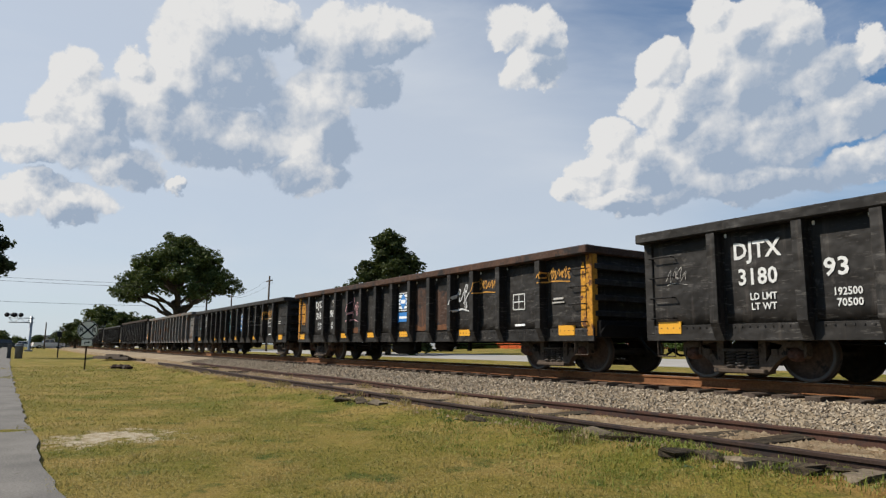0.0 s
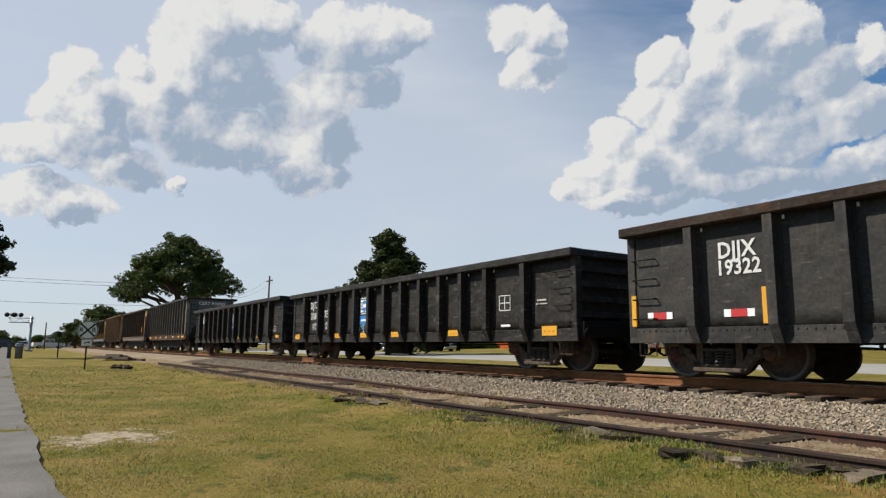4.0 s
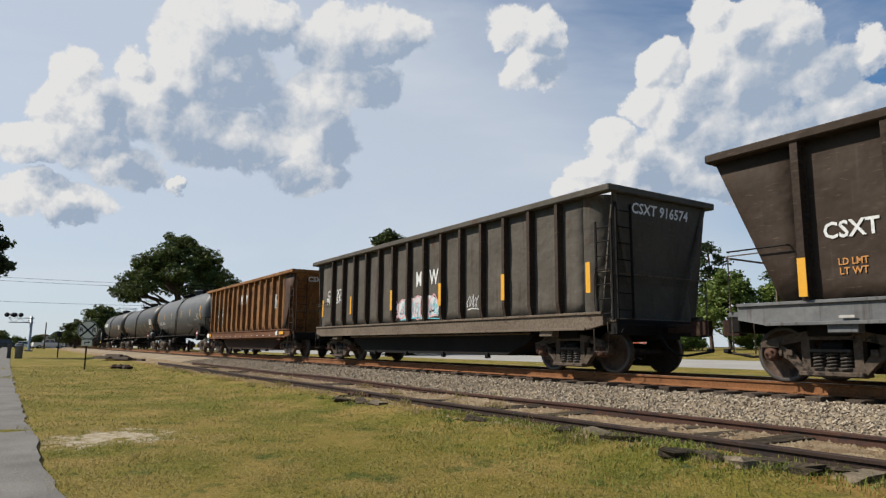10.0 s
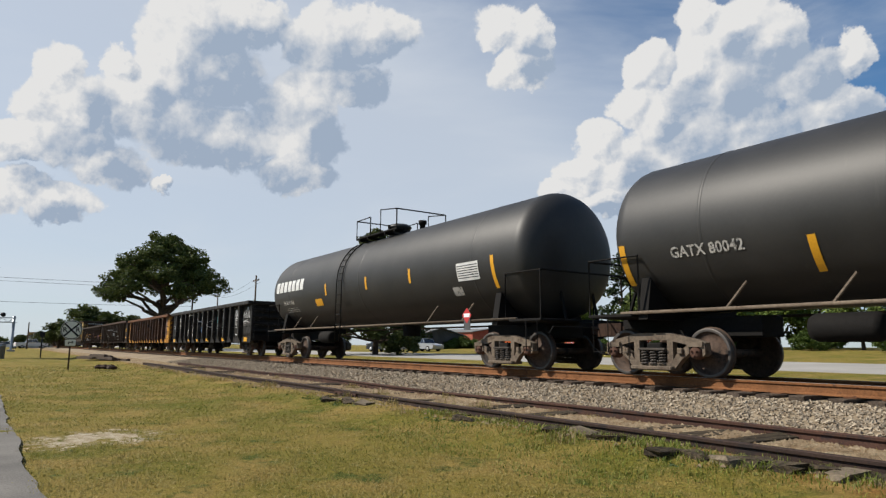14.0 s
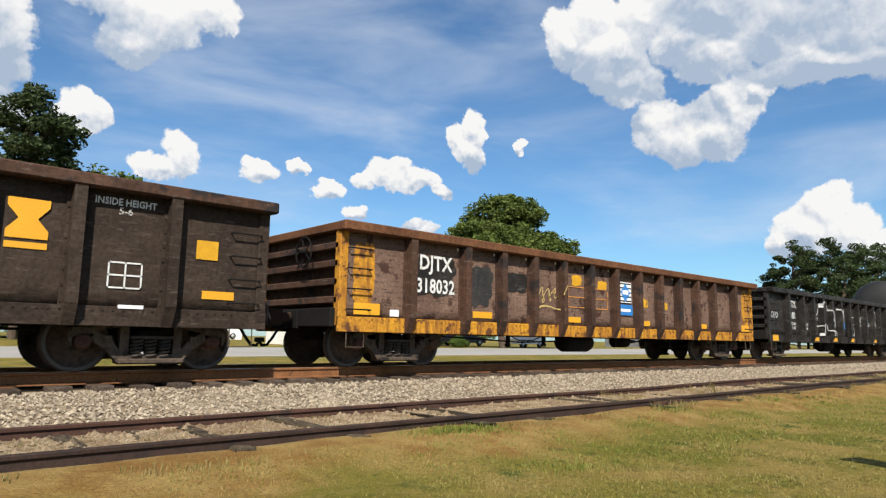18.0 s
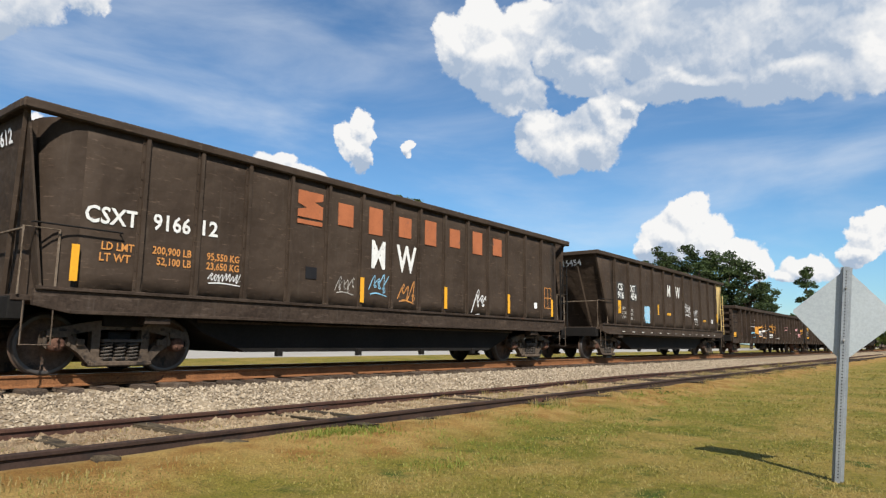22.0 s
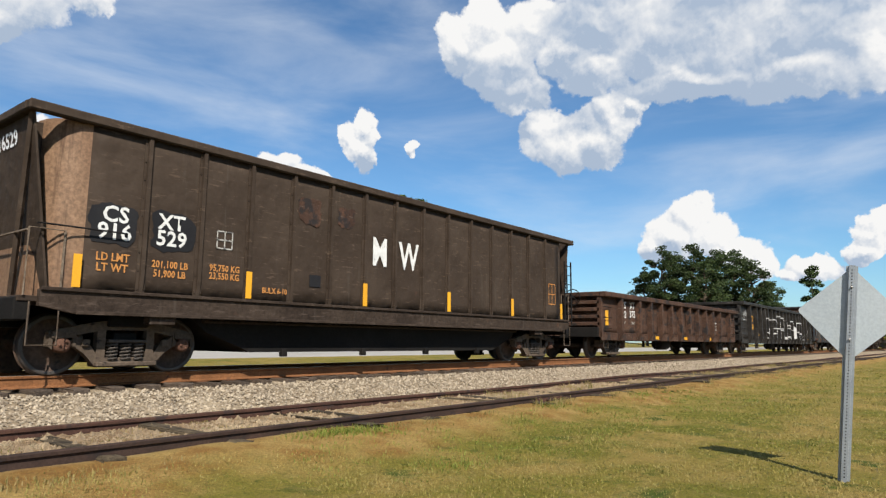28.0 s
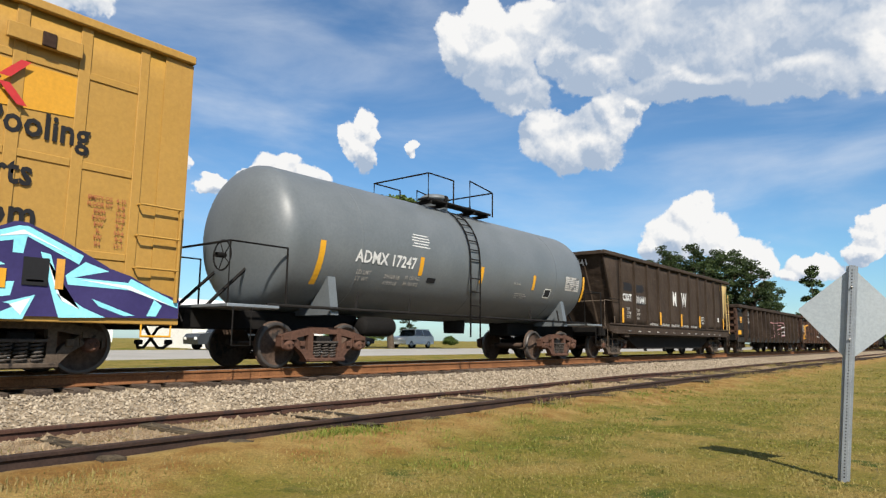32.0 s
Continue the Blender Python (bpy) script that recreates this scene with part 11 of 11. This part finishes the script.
    tagged(new("leafy_weeds", me), "low leafy green weeds beside the siding rail", "weeds", kind="stuff")
    # gravel strewn between the siding's rails
    n = 30000
    x = np.sign(rng.uniform(-1, 1, n)) * rng.uniform(0, 1, n) ** 1.3 * 31
    y = np.where((rng.uniform(0, 1, n) < 0.88) | (x > 0.5), rng.uniform(5.66, 7.45, n), rng.normal(5.35, 0.13, n))
    z = np.array([ground_height(a_, b_) for a_, b_ in zip(x, y)])
    s = rng.uniform(0.010, 0.030, n) * np.where(rng.uniform(0, 1, n) < 0.05, 2.2, 1.0)
    base = np.array([(1, 0, 0), (-0.5, 0.87, 0), (-0.5, -0.87, 0), (0, 0, 0.8)])
    v = base[None] * (s[:, None] * rng.uniform(0.6, 1.4, (n, 4)))[:, :, None] + np.stack([x, y, z], 1)[:, None, :]
    f = (np.array([(0, 1, 3), (1, 2, 3), (2, 0, 3)])[None] + (np.arange(n) * 4)[:, None, None]).reshape(-1, 3)
    grit = surface("earth_grit", (0.158, 0.107, 0.0632), (0.316, 0.245, 0.158), 0.95, big=4, fine=30, bump=0.3)
    me = bpy.data.meshes.new("siding_gravel")
    me.from_pydata(v.reshape(-1, 3).tolist(), [], f.tolist())
    me.materials.append(grit)
    tagged(new("siding_gravel", me), "loose gravel and earth crumbs along the siding", "gravel", kind="stuff")


build_grass()


def motions():
    """The train rolls at an even pace; the wheels turn with it."""
    for car, s in CARS:
        walk(car, [(0.0, pose(s, TRACK_Y, RAIL_Z)), (32.0, pose(s + SPEED * 32.0, TRACK_Y, RAIL_Z))])
    done = {}
    turn = math.degrees(SPEED / WHEEL_R / FPS)
    for ob, s, a in WHEELS:
        if (s, a) not in done:
            walk(ob, [(k / FPS, pose(s * a, 0, WHEEL_R, 0, (k * turn) % 360, 0)) for k in range(32 * FPS + 1)])
            done[s, a] = ob.animation_data
        else:
            ob.rotation_mode = "QUATERNION"
            keys = ob.animation_data_create()
            keys.action = done[s, a].action
            keys.action_slot = done[s, a].action_slot


motions()
